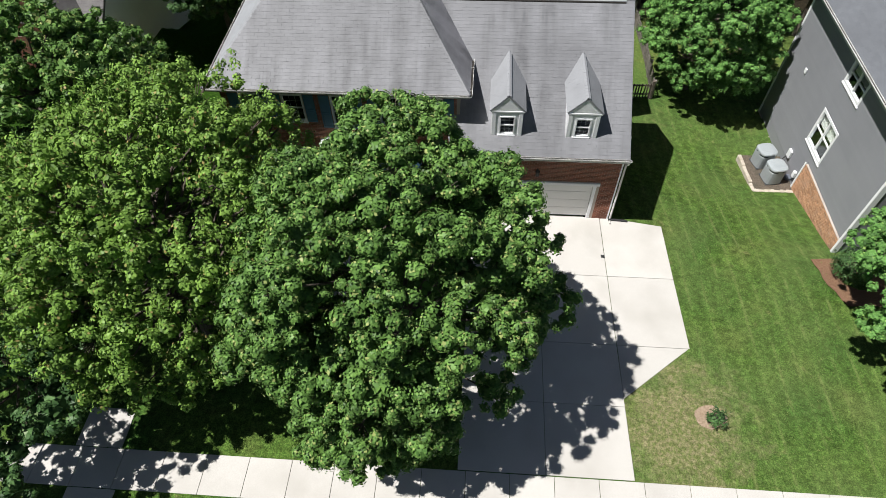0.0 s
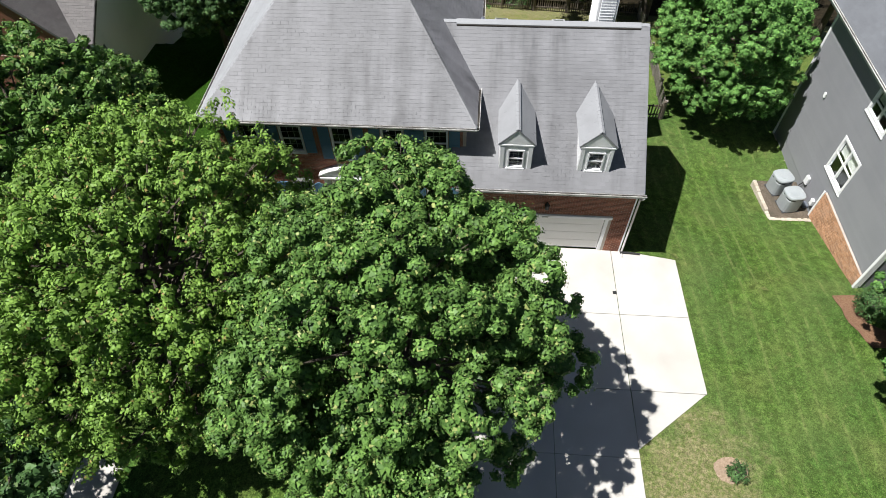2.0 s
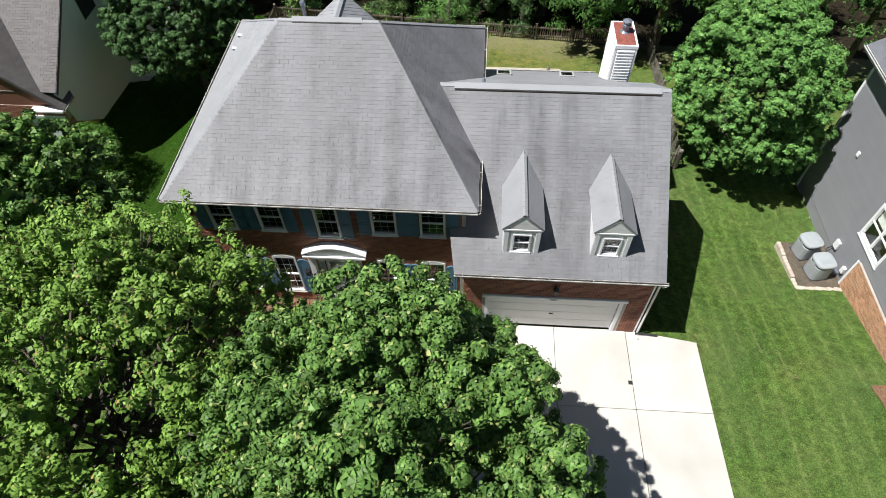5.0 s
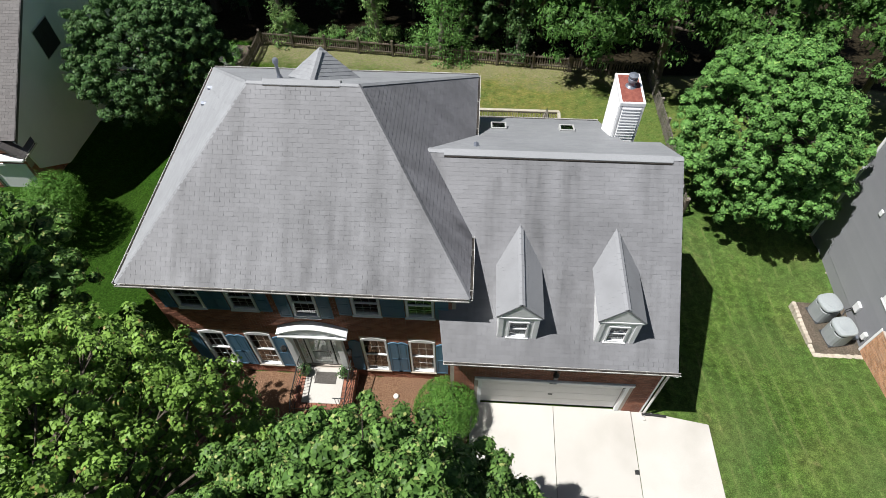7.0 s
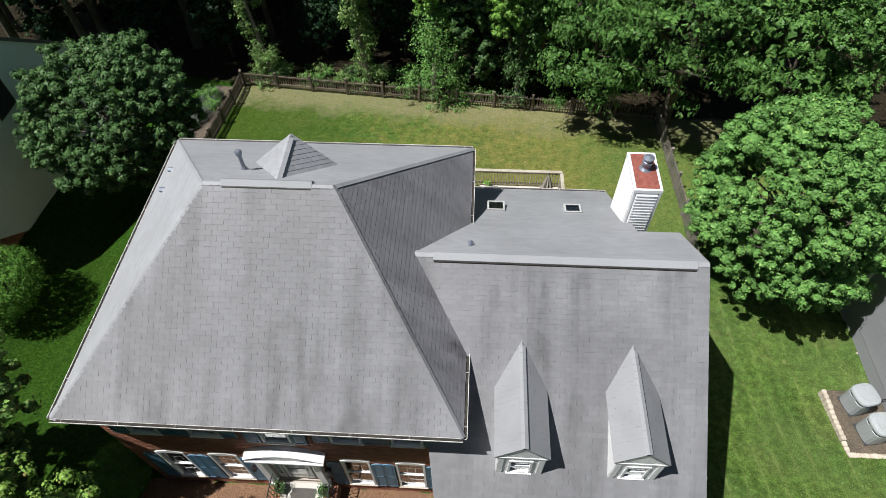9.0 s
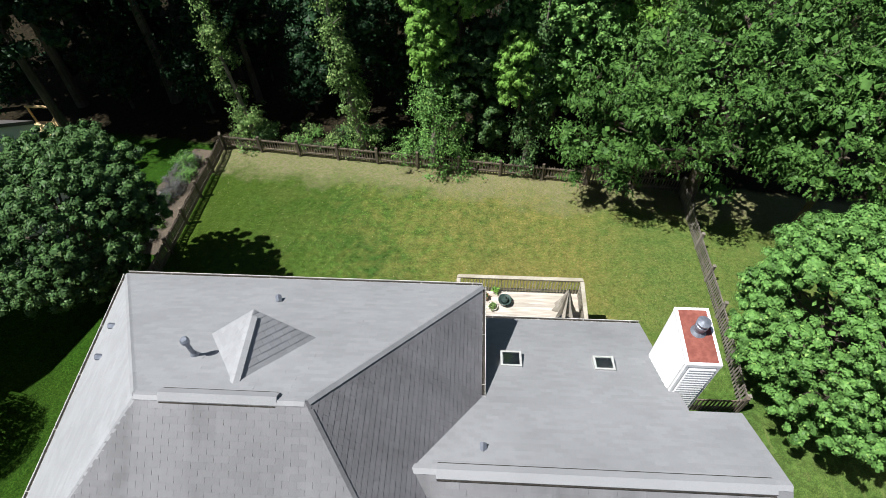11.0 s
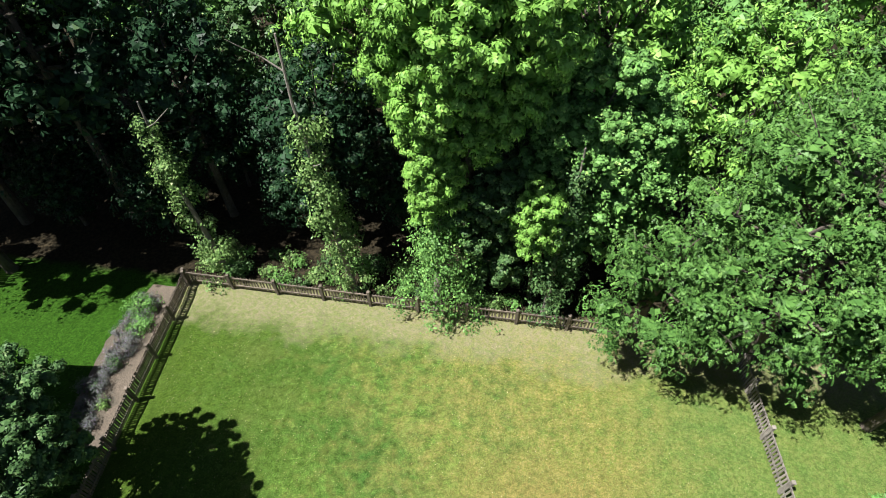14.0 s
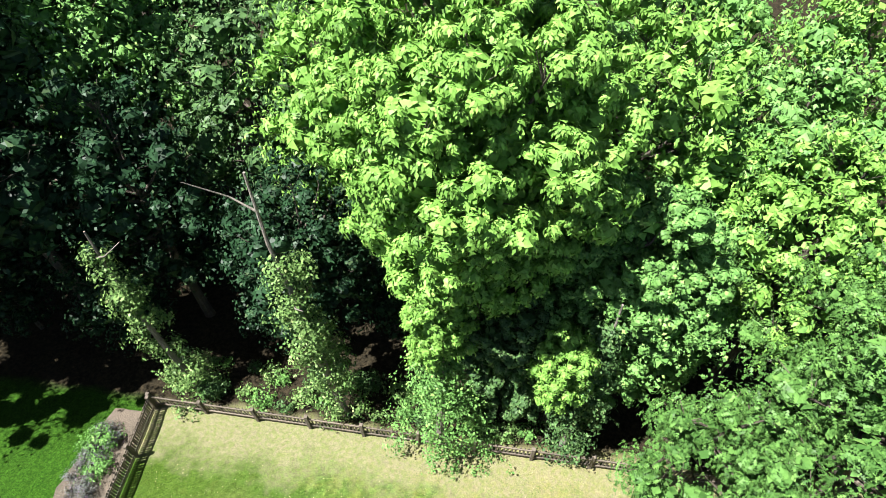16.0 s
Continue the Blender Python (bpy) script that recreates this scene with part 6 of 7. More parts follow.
patio_table(-2.52, 12.72)
potted((-2.46, 12.76, FL + 0.64), 0.09, CREAM_POT, LEAF_IVY, "small potted plant on the white table", 74, 0.10, 0.13, 0.06)


def closed_umbrella(x, y):
    u = thing("patio_umbrella", "closed faded canvas patio umbrella standing on the deck", "umbrella", at=(x, y, FL))
    part("base", lathe(bmesh.new(), [(0.24, 0), (0.24, 0.05), (0.06, 0.09), (0.03, 0.25)], (0, 0, 0), 20), AC_DARK, u)
    rod("pole", (0, 0, 0.05), (0, 0, 2.15), 0.02, PIPE_GREY, u)
    verts, faces, seg = [], [], 32
    prof = [(0.02, 2.12), (0.06, 1.95), (0.13, 1.6), (0.21, 1.2), (0.31, 0.85), (0.34, 0.72)]
    for r, z in prof:
        for k in range(seg):
            a = 2 * math.pi * k / seg
            q = r * (1.0 + 0.38 * (1 if k % 4 == 0 else (-1 if k % 4 == 2 else 0)))
            verts.append((q * math.cos(a), q * math.sin(a), z + (0.05 if k % 4 == 2 else 0)))
    for j in range(len(prof) - 1):
        for k in range(seg):
            m = (k + 1) % seg
            faces.append((j * seg + k, j * seg + m, (j + 1) * seg + m, (j + 1) * seg + k))
    mesh_object("canopy", verts, faces, CANVAS, u)
    part("finial", lathe(bmesh.new(), [(0.02, 2.1), (0.03, 2.16), (0.005, 2.22)], (0, 0, 0), 10), AC_DARK, u)


closed_umbrella(-2.18, 13.40)


def patio_chair(x, y, turn):
    c = thing("patio_chair", "grey metal-framed patio chair on the deck", "chair", at=(x, y, FL), turn=turn)
    boxed("seat", (-0.24, 0.24, -0.24, 0.24, 0.40, 0.43), CANVAS, c, "", 0.012)
    boxed("backrest", (-0.24, 0.24, 0.235, 0.265, 0.45, 0.92), CANVAS, c, "", 0.012)
    for sx in (-0.25, 0.25):
        for sy in (-0.23, 0.25):
            rod("leg", (sx, sy, 0), (sx, sy, 0.62 if sy < 0 else 0.93), 0.014, PIPE_GREY, c)
        rod("armrest", (sx, -0.25, 0.62), (sx, 0.27, 0.64), 0.018, PIPE_GREY, c)


patio_chair(-1.78, 12.3, -120)


# ---- grey neighbouring house ----
def grey_house():
    X, ya, yb = 10.32, -1.5, 9.3
    h = thing("grey_house", "grey lap-sided house with white trim and a brick base", "house")
    h.matrix_basis = pose(0.167, 0.403, -0.66) @ Matrix.Scale(1.031, 4)
    top = 6.15
    holes = [(2.45, 4.27, 1.58, 3.42), (2.45, 4.17, 4.92, 6.6)]
    w = wall(h, "y", X, ya, yb, -2.6, top, holes, 0.2, GREY_SIDING)
    wall(h, "x", ya, X + 0.2, 21.0, -2.6, top, (), 0.2, GREY_SIDING)
    wall(h, "x", yb, X + 0.2, 21.0, -2.6, top, (), 0.2, GREY_SIDING, inward=-1)
    wall(h, "y", 21.0, ya, yb, -2.6, top, (), 0.2, GREY_SIDING, inward=-1)
    z = -0.25
    while z < top - 0.05:
        spans = [(3.2 if z < 1.0 else ya + 0.1, yb - 0.1)]
        for a, b, c, d in holes:
            if c < z + 0.15 and d > z:
                spans = [s for p, q in spans for s in ((p, a), (b, q)) if s[1] - s[0] > 0.05]
        for a, b in spans:
            part("lap_board", prism(bmesh.new(), [(X, a, z), (X - 0.020, a, z), (X - 0.006, a, z + 0.158), (X, a, z + 0.158)], (0, b - a, 0)), GREY_SIDING, w)
        z += 0.150
    base = wall(h, "y", X - 0.09, ya - 0.02, 3.15, -1.4, 1.02, (), 0.085, MORTAR, "base_wall")
    bricks(base, "y", X - 0.092, ya - 0.02, 3.15, -1.2, 1.0, [], BRICK_ORANGE, -1, (ya, 3.0, -0.6, 1.0), 33)
    b2 = wall(h, "y", X - 0.06, 7.1, yb, -2.2, -0.9, (), 0.055, MORTAR, "base_wall")
    bricks(b2, "y", X - 0.062, 7.1, yb, -2.0, -0.92, [], BRICK_ORANGE, -1, None, 34)
    boxed("trim_board", (X - 0.125, X - 0.095, 3.15, 3.25, -0.75, 1.06), WHITE, h)
    boxed("corner_board", (X - 0.045, X + 0.1, yb - 0.1, yb + 0.03, -1.8, top), WHITE, h)
    boxed("corner_board", (X - 0.13, X + 0.1, ya - 0.05, ya + 0.07, -0.1, top), WHITE, h)
    for a, b, c, d in ((2.45, 4.27, 1.58, 3.42), (2.45, 4.17, 4.92, 6.10)):
        window(h, "y", X, (a + b) / 2, c, b - a, d - c, -1, (2, 2), 0, 0.13, WHITE, blind=0.45)
    boxed("dark_room", (X + 0.8, X + 0.86, ya + 0.3, yb - 0.3, -0.5, 6.0), DARK_ROOM, h)
    # roof
    e, o = 6.70, 9.78
    roof_plane(h, [(o, yb + 0.45, e), (o, ya - 0.45, e), (15.6, ya - 0.45, e + 3.6), (15.6, yb + 0.45, e + 3.6)], SHINGLE_SLATE, seed=61, joint=0.0015)
    roof_plane(h, [(21.5, ya - 0.45, e), (21.5, yb + 0.45, e), (15.6, yb + 0.45, e + 3.6), (15.6, ya - 0.45, e + 3.6)], SHINGLE_SLATE, seed=62, joint=0.0015)
    for y in (ya, yb):
        part("gable_wall", prism(bmesh.new(), [(X + 0.05, y, 6.1), (20.95, y, 6.1), (15.6, y, e + 3.4)], (0, 0.2 if y < 0 else -0.2, 0)), GREY_SIDING, h)
    boxed("soffit", (o + 0.02, X, ya - 0.43, yb + 0.43, 6.45, 6.50), SOFFIT, h)
    boxed("frieze", (X - 0.05, X + 0.2, ya, yb, 6.15, 6.449), GREY_SIDING, h)
    gutter(h, (o, yb + 0.45, e), (o, ya - 0.45, e), (-1, 0, 0))
    boxed("wall_vent", (X - 0.09, X - 0.03, 6.92, 7.10, 3.25, 3.48), WHITE, h, "small white wall vent", 0.01)
    boxed("meter_box", (X - 0.14, X - 0.03, 4.55, 4.85, 0.0, 0.42), WHITE, h, "white electrical disconnect box", 0.012)
    v, f = tube_geo([(X - 0.09, 4.8, 0.02), (X - 0.12, 4.95, -0.4), (9.95, 4.6, -0.75)], [0.022] * 3, 7)
    mesh_object("cable", v, f, BLACK_METAL, h)
    boxed("meter_box", (X - 0.16, X - 0.03, 3.42, 3.62, -0.2, 0.12), WHITE, h, "white electrical disconnect box", 0.012)
    boxed("outlet_hood", (X - 0.26, X - 0.03, 3.62, 3.95, -0.72, -0.45), PIPE_GREY, h, "grey metal outlet hood", 0.02)


grey_house()


def round_square(half, z, power=3.6, seg=28):
    """A ring of points on a square with well-rounded corners."""
    ring = []
    for k in range(seg):
        c, q = math.cos(2 * math.pi * k / seg), math.sin(2 * math.pi * k / seg)
        r = half / (abs(c) ** power + abs(q) ** power) ** (1 / power)
        ring.append((r * c, r * q, z))
    return ring


def stacked(rings):
    """A closed form through rings of as many points each."""
    bm = bmesh.new()
    rows = [[bm.verts.new(p) for p in ring] for ring in rings]
    for a, b in zip(rows, rows[1:]):
        for k in range(len(a)):
            j = (k + 1) % len(a)
            bm.faces.new((a[k], a[j], b[j], b[k]))
    bm.faces.new(rows[0][::-1])
    bm.faces.new(rows[-1])
    return bm


def ac_unit(x, y, z, turn):
    a = thing("air_conditioner", "grey rounded outdoor air-conditioning unit on a stone-edged pad", "air conditioner", group="air conditioners", at=(x, y, z), turn=turn)
    part("body", stacked([round_square(0.43, 0.05), round_square(0.43, 0.78), round_square(0.40, 0.80)]), AC_METAL, a)
    for k in range(28):
        c = round_square(0.434, 0, seg=28)[k]
        rod("rib", (c[0], c[1], 0.08), (c[0], c[1], 0.76), 0.006, AC_METAL, a, 5)
    part("louvre_band", stacked([round_square(0.41, 0.79), round_square(0.41, 0.93)]), AC_DARK, a, "dark louvred band under the cap")
    t = part("cap", stacked([round_square(0.445, 0.90), round_square(0.45, 0.96), round_square(0.42, 1.01), round_square(0.30, 1.04)]), AC_METAL, a)
    for k in range(4):
        m = Matrix.Rotation(k * math.pi / 2, 4, "Z")
        boxed("corner_post", (-0.1, 0.1, 0.405, 0.435, 0.78, 0.92), AC_METAL, a, "", 0.01, m)
    part("fan_grille", lathe(bmesh.new(), [(0.26, 1.041), (0.26, 1.05), (0.05, 1.06)], (0, 0, 0), 22), AC_METAL, t)
    boxed("foot", (-0.42, 0.42, -0.42, 0.42, 0.0, 0.05), AC_DARK, a, "", 0.01)
    return a


pad = thing("unit_pad", "gravelled pad edged with pale stones", "pad", "structure")
boxed("pad", (8.8, 10.75, 3.4, 5.9, -2.3, -1.26), BED_SOIL, pad, "", 0.02)
rngp = random.Random(8)
for i in range(13):
    for x, y in ((8.78 - 0.008 * i, 3.36 + i * 0.205), (8.8 + i * 0.15, 3.33)):
        boxed("stone", (x - 0.09, x + 0.09, y - 0.1, y + 0.1, -2.2, -1.21 + rngp.uniform(-0.03, 0.04)), STONE, pad, "", 0.03)
ac_unit(9.58, 5.32, -1.26, 14)
ac_unit(9.80, 4.20, -1.26, 10)
drape("shrub_bed", [(9.6, -1.7), (10.2, -1.65), (12.5, -1.7), (12.5, -4.2), (10.3, -4.2), (9.75, -3.2)], MULCH, 0.045, "mulched bed with stones in front of the grey house", "flower bed")
shrub("dark_bush", (10.75, -2.5, 0.0), (0.75, 0.8, 0.6), LEAF_DARK, "dark rounded shrub at the corner of the grey house", 58, 0.07, 0.12)


# ---- white neighbouring house ----
def white_house():
    h = thing("white_house", "white stucco house with dark shingle roof and brick front wing", "house")
    X = -25.72
    za = lambda y: 3.14 + 0.745 * (y - 9.6)
    wing = lambda x: 2.4 + 0.98 * (-25.6 - x)
    ridge = 15.4
    part("wall", prism(bmesh.new(), [(X, 9.95, 1.1), (X, 11.6, -0.2), (X, 12.2, -0.6), (X, 21.2, -2.8), (X, 21.2, za(9.6) - 0.1), (X, ridge, za(ridge) - 0.1), (X, 9.8, za(9.8) - 0.1)], (-0.25, 0, 0)), STUCCO, h)
    boxed("wall", (-35.6, X - 0.26, 21.0, 21.2, -2.8, 3.0), STUCCO, h)
    roof_plane(h, [(-36.0, 9.6, za(9.6)), (X + 0.1, 9.6, za(9.6)), (X + 0.1, ridge, za(ridge)), (-36.0, ridge, za(ridge))], SHINGLE_DARK, seed=71)
    roof_plane(h, [(X + 0.1, 21.2, za(9.6)), (-36.0, 21.2, za(9.6)), (-36.0, ridge, za(ridge)), (X + 0.1, ridge, za(ridge))], SHINGLE_DARK, seed=72)
    part("rake_board", prism(bmesh.new(), [(X + 0.102, 9.6, za(9.6) - 0.2), (X + 0.102, ridge, za(ridge) - 0.2), (X + 0.102, ridge, za(ridge) - 0.01), (X + 0.102, 9.6, za(9.6) - 0.01)], (0.02, 0, 0)), SHINGLE_DARK, h)
    window(h, "y", X, 14.85, 4.0, 1.36, 1.5, 1, (2, 2), 0, 0.06, None, frame_mat=SOFFIT)
    part("backing", box(bmesh.new(), X + 0.004, X + 0.03, 14.2, 15.5, 4.05, 5.45), DARK_ROOM, h)
    # front wing: gabled, brick below, with a garage door
    roof_plane(h, [(-25.55, 9.3, wing(-25.55)), (-25.55, 10.4, wing(-25.55)), (-30.6, 15.4, wing(-30.6)), (-30.6, 9.3, wing(-30.6))], SHINGLE_DARK, seed=73)
    roof_plane(h, [(-35.65, 15.4, wing(-25.55)), (-35.65, 9.3, wing(-25.55)), (-30.6, 9.3, wing(-30.6)), (-30.6, 15.4, wing(-30.6))], SHINGLE_DARK, seed=74)
    brick = wall(h, "x", 9.6, -35.4, -25.8, -1.6, 2.3, [(-27.9, -25.98, -1.6, 1.6)], mat=MORTAR, name="brick_wall")
    bricks(brick, "x", 9.598, -35.4, -25.8, -1.2, 2.3, [(-27.95, -25.93, -1.6, 1.65)], BRICK, -1, None, 75)
    side = wall(h, "y", -25.8, 9.82, 11.7, -1.6, 2.2, (), mat=MORTAR, name="brick_wall", inward=-1)
    bricks(side, "y", -25.798, 9.6, 11.7, -1.2, 1.5, [], BRICK, 1, None, 76)
    part("gable_wall", prism(bmesh.new(), [(-35.4, 9.62, 2.3), (-25.8, 9.62, 2.3), (-30.6, 9.62, wing(-30.6) - 0.2)], (0, 0.2, 0)), BRICK, h)
    boxed("garage_door", (-27.88, -26.0, 9.66, 9.72, -1.5, 1.58), WHITE, h, "white garage door", 0.01)
    boxed("door_head", (-28.0, -25.9, 9.53, 9.585, 1.6, 1.74), WHITE, h, "", 0.01)
    boxed("cornice_return", (-27.2, -25.55, 9.2, 9.59, 2.2, 2.32), WHITE, h, "", 0.02)
    gutter(h, Vector((-25.55, 9.3, wing(-25.55))), Vector((-25.55, 10.4, wing(-25.55))), Vector((1, 0, 0)))


white_house()
drape("side_bed", [(-21.05, 18.0), (-21.0, 27.0), (-22.6, 27.2), (-23.3, 23.5), (-22.9, 18.2)], BED_SOIL, 0.05, "planted mulch bed along the far side of the fence", "flower bed")
for i, (x, y, r, lf) in enumerate(((-22.3, 25.4, 0.75, LEAF_BRIGHT), (-22.0, 24.3, 0.6, LEAF_BRIGHT), (-22.2, 22.2, 0.42, LEAF_DARK), (-22.5, 21.0, 0.36, LEAF_DARK), (-21.8, 20.2, 0.3, LEAF_IVY), (-22.6, 19.3, 0.42, LEAF_DARK))):
    shrub("bed_plant", (x, y, ground_z(x, y) + 0.02), (r, r, r * 0.6), lf, "low leafy plant in the bed by the fence", 80 + i, 0.09, 0.17, 7, rough=0.22, group="bed plants")


rngb = random.Random(12)
for i in range(36):
    y = 18.6 + i % 18 * 0.44 + rngb.uniform(-0.15, 0.15)
    x = -22.75 + 0.6 * (i // 18) + rngb.uniform(-0.2, 0.4)
    r = rngb.uniform(0.24, 0.42)
    shrub("lavender_plant", (x, y, ground_z(x, y) + 0.02), (r, r, r * 0.8), LEAF_GREY, "low grey-green lavender plant in the bed by the fence", 180 + i, 0.07, 0.13, 6, shape=LONG, rough=0.25, group="lavender plants")


def playset():
    p = thing("playset", "yellow wooden play frame on the neighbouring lawn", "play frame", at=(-32.3, 26.6, ground_z(0, 26.6)))
    for x in (0, 1.6):
        for y in (0, 1.6):
            boxed("post", (x - 0.05, x + 0.05, y - 0.05, y + 0.05, -0.2, 2.0), PLAY_WOOD, p, "", 0.008)
    for y in (0, 1.6):
        boxed("beam", (-0.1, 1.7, y - 0.06, y + 0.06, 2.0, 2.12), PLAY_WOOD, p, "", 0.008)
    for k in range(11):
        boxed("floor_board", (0.06, 1.54, 0.06 + k * 0.137, 0.18 + k * 0.137, 0.95, 0.98), PLAY_WOOD, p)
    for k in range(9):
        boxed("slat", (1.62, 1.64, 0.1 + k * 0.17, 0.18 + k * 0.17, 0.9, 1.6), PLAY_WOOD, p)


playset()


# ---- trees of the gardens ----
tree("maple_tree", (-7.4, -8.9, 0.0), 9.6, (-7.3, -8.4, 6.1), (5.05, 5.1, 6.0), 170, 0.74, 70, 0.42, 0.27, 0.080, LEAF_MAPLE, "large round-crowned green maple beside the driveway", 11, r0=0.24, every=4, ragged=0.75, inner=2.6, fill=0.93, low=0.15, layer=0.7, shape=FIVE)
tree("yellow_green_tree", (-15.6, -6.9, 0.0), 8.4, (-14.85, -6.5, 6.15), (6.0, 5.8, 5.1), 215, 0.62, 34, 0.44, 0.22, 0.090, LEAF_YELLOW, "airy yellow-green maple with reddish tips", 12, r0=0.22, every=2, shape=FIVE, inner=1.8, fill=0.9, shoots=380, core=0.5, upward=0.9, low=-0.05, ragged=0.7)
tree("garden_tree", (-21.5, -1.2, 0.0), 8.5, (-21.3, -0.9, 5.9), (4.6, 4.8, 4.4), 120, 0.72, 34, 0.52, 0.30, 0.092, LEAF_MAPLE, "dense green tree at the side of the plot", 13, r0=0.2, every=3, inner=2.2, low=0.15, fill=0.9, shape=FIVE)
tree("garden_tree", (-20.8, -10.0, 0.0), 6.5, (-20.2, -10.9, 4.6), (4.3, 4.5, 3.6), 90, 0.65, 26, 0.48, 0.26, 0.10, LEAF_DARK, "dark small-leaved tree over the pavement", 14, shape=OVAL, r0=0.16, every=3, inner=3.0, low=0.1, fill=0.92)
tree("maple_tree", (7.0, 12.1, ground_z(7.0, 12.1)), 5.6, (7.3, 12.0, 2.8), (3.7, 4.6, 4.4), 165, 0.62, 46, 0.40, 0.24, 0.088, LEAF_BRIGHT, "bright green maple between the two houses", 15, r0=0.2, every=4, inner=2.6, ragged=0.65, layer=0.55, shape=BROAD, fill=0.93, low=0.15)
tree("garden_tree", (-21.3, 15.2, ground_z(0, 15.2)), 6.0, (-21.1, 15.0, 4.0), (3.7, 4.0, 3.15), 120, 0.62, 40, 0.42, 0.25, 0.09, LEAF_DARK, "dark green round tree beside the fence", 16, shape=OVAL, r0=0.2, every=3, inner=3.0, ragged=0.6, fill=0.94, under=0.9, low=0.1)
tree("garden_tree", (11.6, -5.9, 0.0), 5.6, (11.4, -5.6, 3.6), (3.0, 4.6, 2.5), 70, 0.6, 26, 0.36, 0.2, 0.11, LEAF_BRIGHT, "bright green tree in front of the grey house", 17, r0=0.16, every=3, inner=1.2)
# ---- woods ----
tree("woodland_tree", (-6.6, 29.6, ground_z(0, 29.6)), 11.5, (-7.0, 29.4, 9.3), (4.9, 5.2, 7.4), 140, 1.0, 50, 0.58, 0.35, 0.15, LEAF_GUM, "tall yellow-green woodland tree leaning over the back fence", 21, shape=LANCE, r0=0.3, inner=2.2, group="woodland trees", every=3, vase=0.6, droop=0.8, ragged=1.3)
tree("woodland_tree", (-7.7, 28.2, ground_z(0, 28.2)), 6.0, (-8.0, 27.3, 3.6), (1.3, 1.2, 3.4), 36, 0.5, 36, 0.46, 0.28, 0.14, LEAF_GUM, "young yellow-green tree hanging over the back fence", 27, shape=LANCE, r0=0.13, group="woodland trees", every=3, droop=0.8, lean=(0, -0.9))
tree("woodland_tree", (5.9, 23.8, ground_z(0, 23.8)), 11.0, (5.95, 24.2, 4.5), (5.9, 5.7, 6.6), 130, 1.0, 15, 0.46, 0.34, 0.20, LEAF_FEATHER, "large woodland tree with feathery drooping sprays over the fence", 22, shape=SPRAY, core=0, r0=0.34, droop=0.55, low=0.2, upward=1.2, group="woodland trees", every=3, layer=0.35, ragged=1.1, inner=2.0)
tree("woodland_tree", (1.6, 25.6, ground_z(0, 25.6)), 5.0, (0.9, 23.4, 1.4), (2.8, 2.8, 4.6), 48, 0.8, 15, 0.42, 0.34, 0.20, LEAF_FEATHER, "smaller woodland tree with feathery sprays beside the fence corner", 23, shape=SPRAY, core=0, r0=0.18, droop=0.55, low=0.2, upward=1.2, group="woodland trees", every=3, layer=0.4, lean=(-0.6, -2.0), inner=1.0)
tree("woodland_tree", (-2.2, 28.6, ground_z(0, 28.6)), 8.0, (-1.6, 28.2, 3.6), (3.3, 2.6, 6.6), 80, 0.75, 26, 0.50, 0.30, 0.125, LEAF_BRIGHT, "leafy green woodland tree close behind the fence", 24, r0=0.2, group="woodland trees", every=3)
tree("woodland_tree", (-3.5, 27.2, ground_z(0, 27.2)), 4.6, (-3.6, 26.2, 2.6), (1.3, 1.1, 2.5), 30, 0.5, 30, 0.40, 0.24, 0.13, LEAF_GUM, "slender yellow-green tree close behind the fence", 25, shape=LANCE, r0=0.11, group="woodland trees", every=3, lean=(0, -0.7), droop=0.7)
tree("woodland_tree", (-5.4, 28.6, ground_z(0, 28.6)), 4.2, (-5.4, 27.4, 0.6), (2.0, 1.3, 4.2), 40, 0.6, 24, 0.46, 0.28, 0.13, LEAF_DARK, "leafy dark tree in the gap behind the fence", 28, r0=0.12, group="woodland trees", every=3, under=0.95)
KINDS = (
    (LEAF_GUM, 0.23, (5.0, 5.0, 6.8), 19.0, "tall yellow-green woodland tree", 0.8, LANCE),
    (LEAF_FEATHER, 0.42, (5.4, 5.2, 6.4), 17.0, "tall woodland tree with feathery foliage", 0.6, SPRAY),
    (LEAF_DARK, 0.20, (4.8, 4.8, 7.4), 18.0, "tall dark green woodland tree", 0.45, OVAL),
    (LEAF_BRIGHT, 0.21, (4.7, 4.8, 6.6), 17.0, "tall bright green woodland tree", 0.3, LOBED),
    (LEAF_WOOD_SHADE, 0.20, (4.8, 4.8, 7.4), 18.0, "tall woodland tree with leaves coloured dark for shade", 0.45, OVAL))
MADE = {}


def wood_tree(kind, x, y, scale=1.0, turn=0.0):
    leaf, size, rad, h, words, droop, form = KINDS[kind]
    m = pose(x, y, ground_z(x, y), 0, 0, turn) @ Matrix.Diagonal((scale, scale, scale, 1))
    if kind not in MADE:
        MADE[kind] = tree("woodland_tree", (0, 0, 0), h * 0.7, (0, 0, h - rad[2] - 0.3), rad, 95, 1.1, 9 if kind == 4 else 13, 0.78, 0.46, size * 0.88, leaf, words + " behind the fence", 40 + kind, shape=form, r0=0.28, droop=droop, group="woodland trees", low=0.0, every=4, core=0, inner=1.0, layer=0.4 if kind == 1 else 0.8, upward=1.2 if kind == 1 else 0.6)
        MADE[kind].matrix_basis = m
        return
    copy_thing(MADE[kind], Matrix.Identity(4)).matrix_basis = m


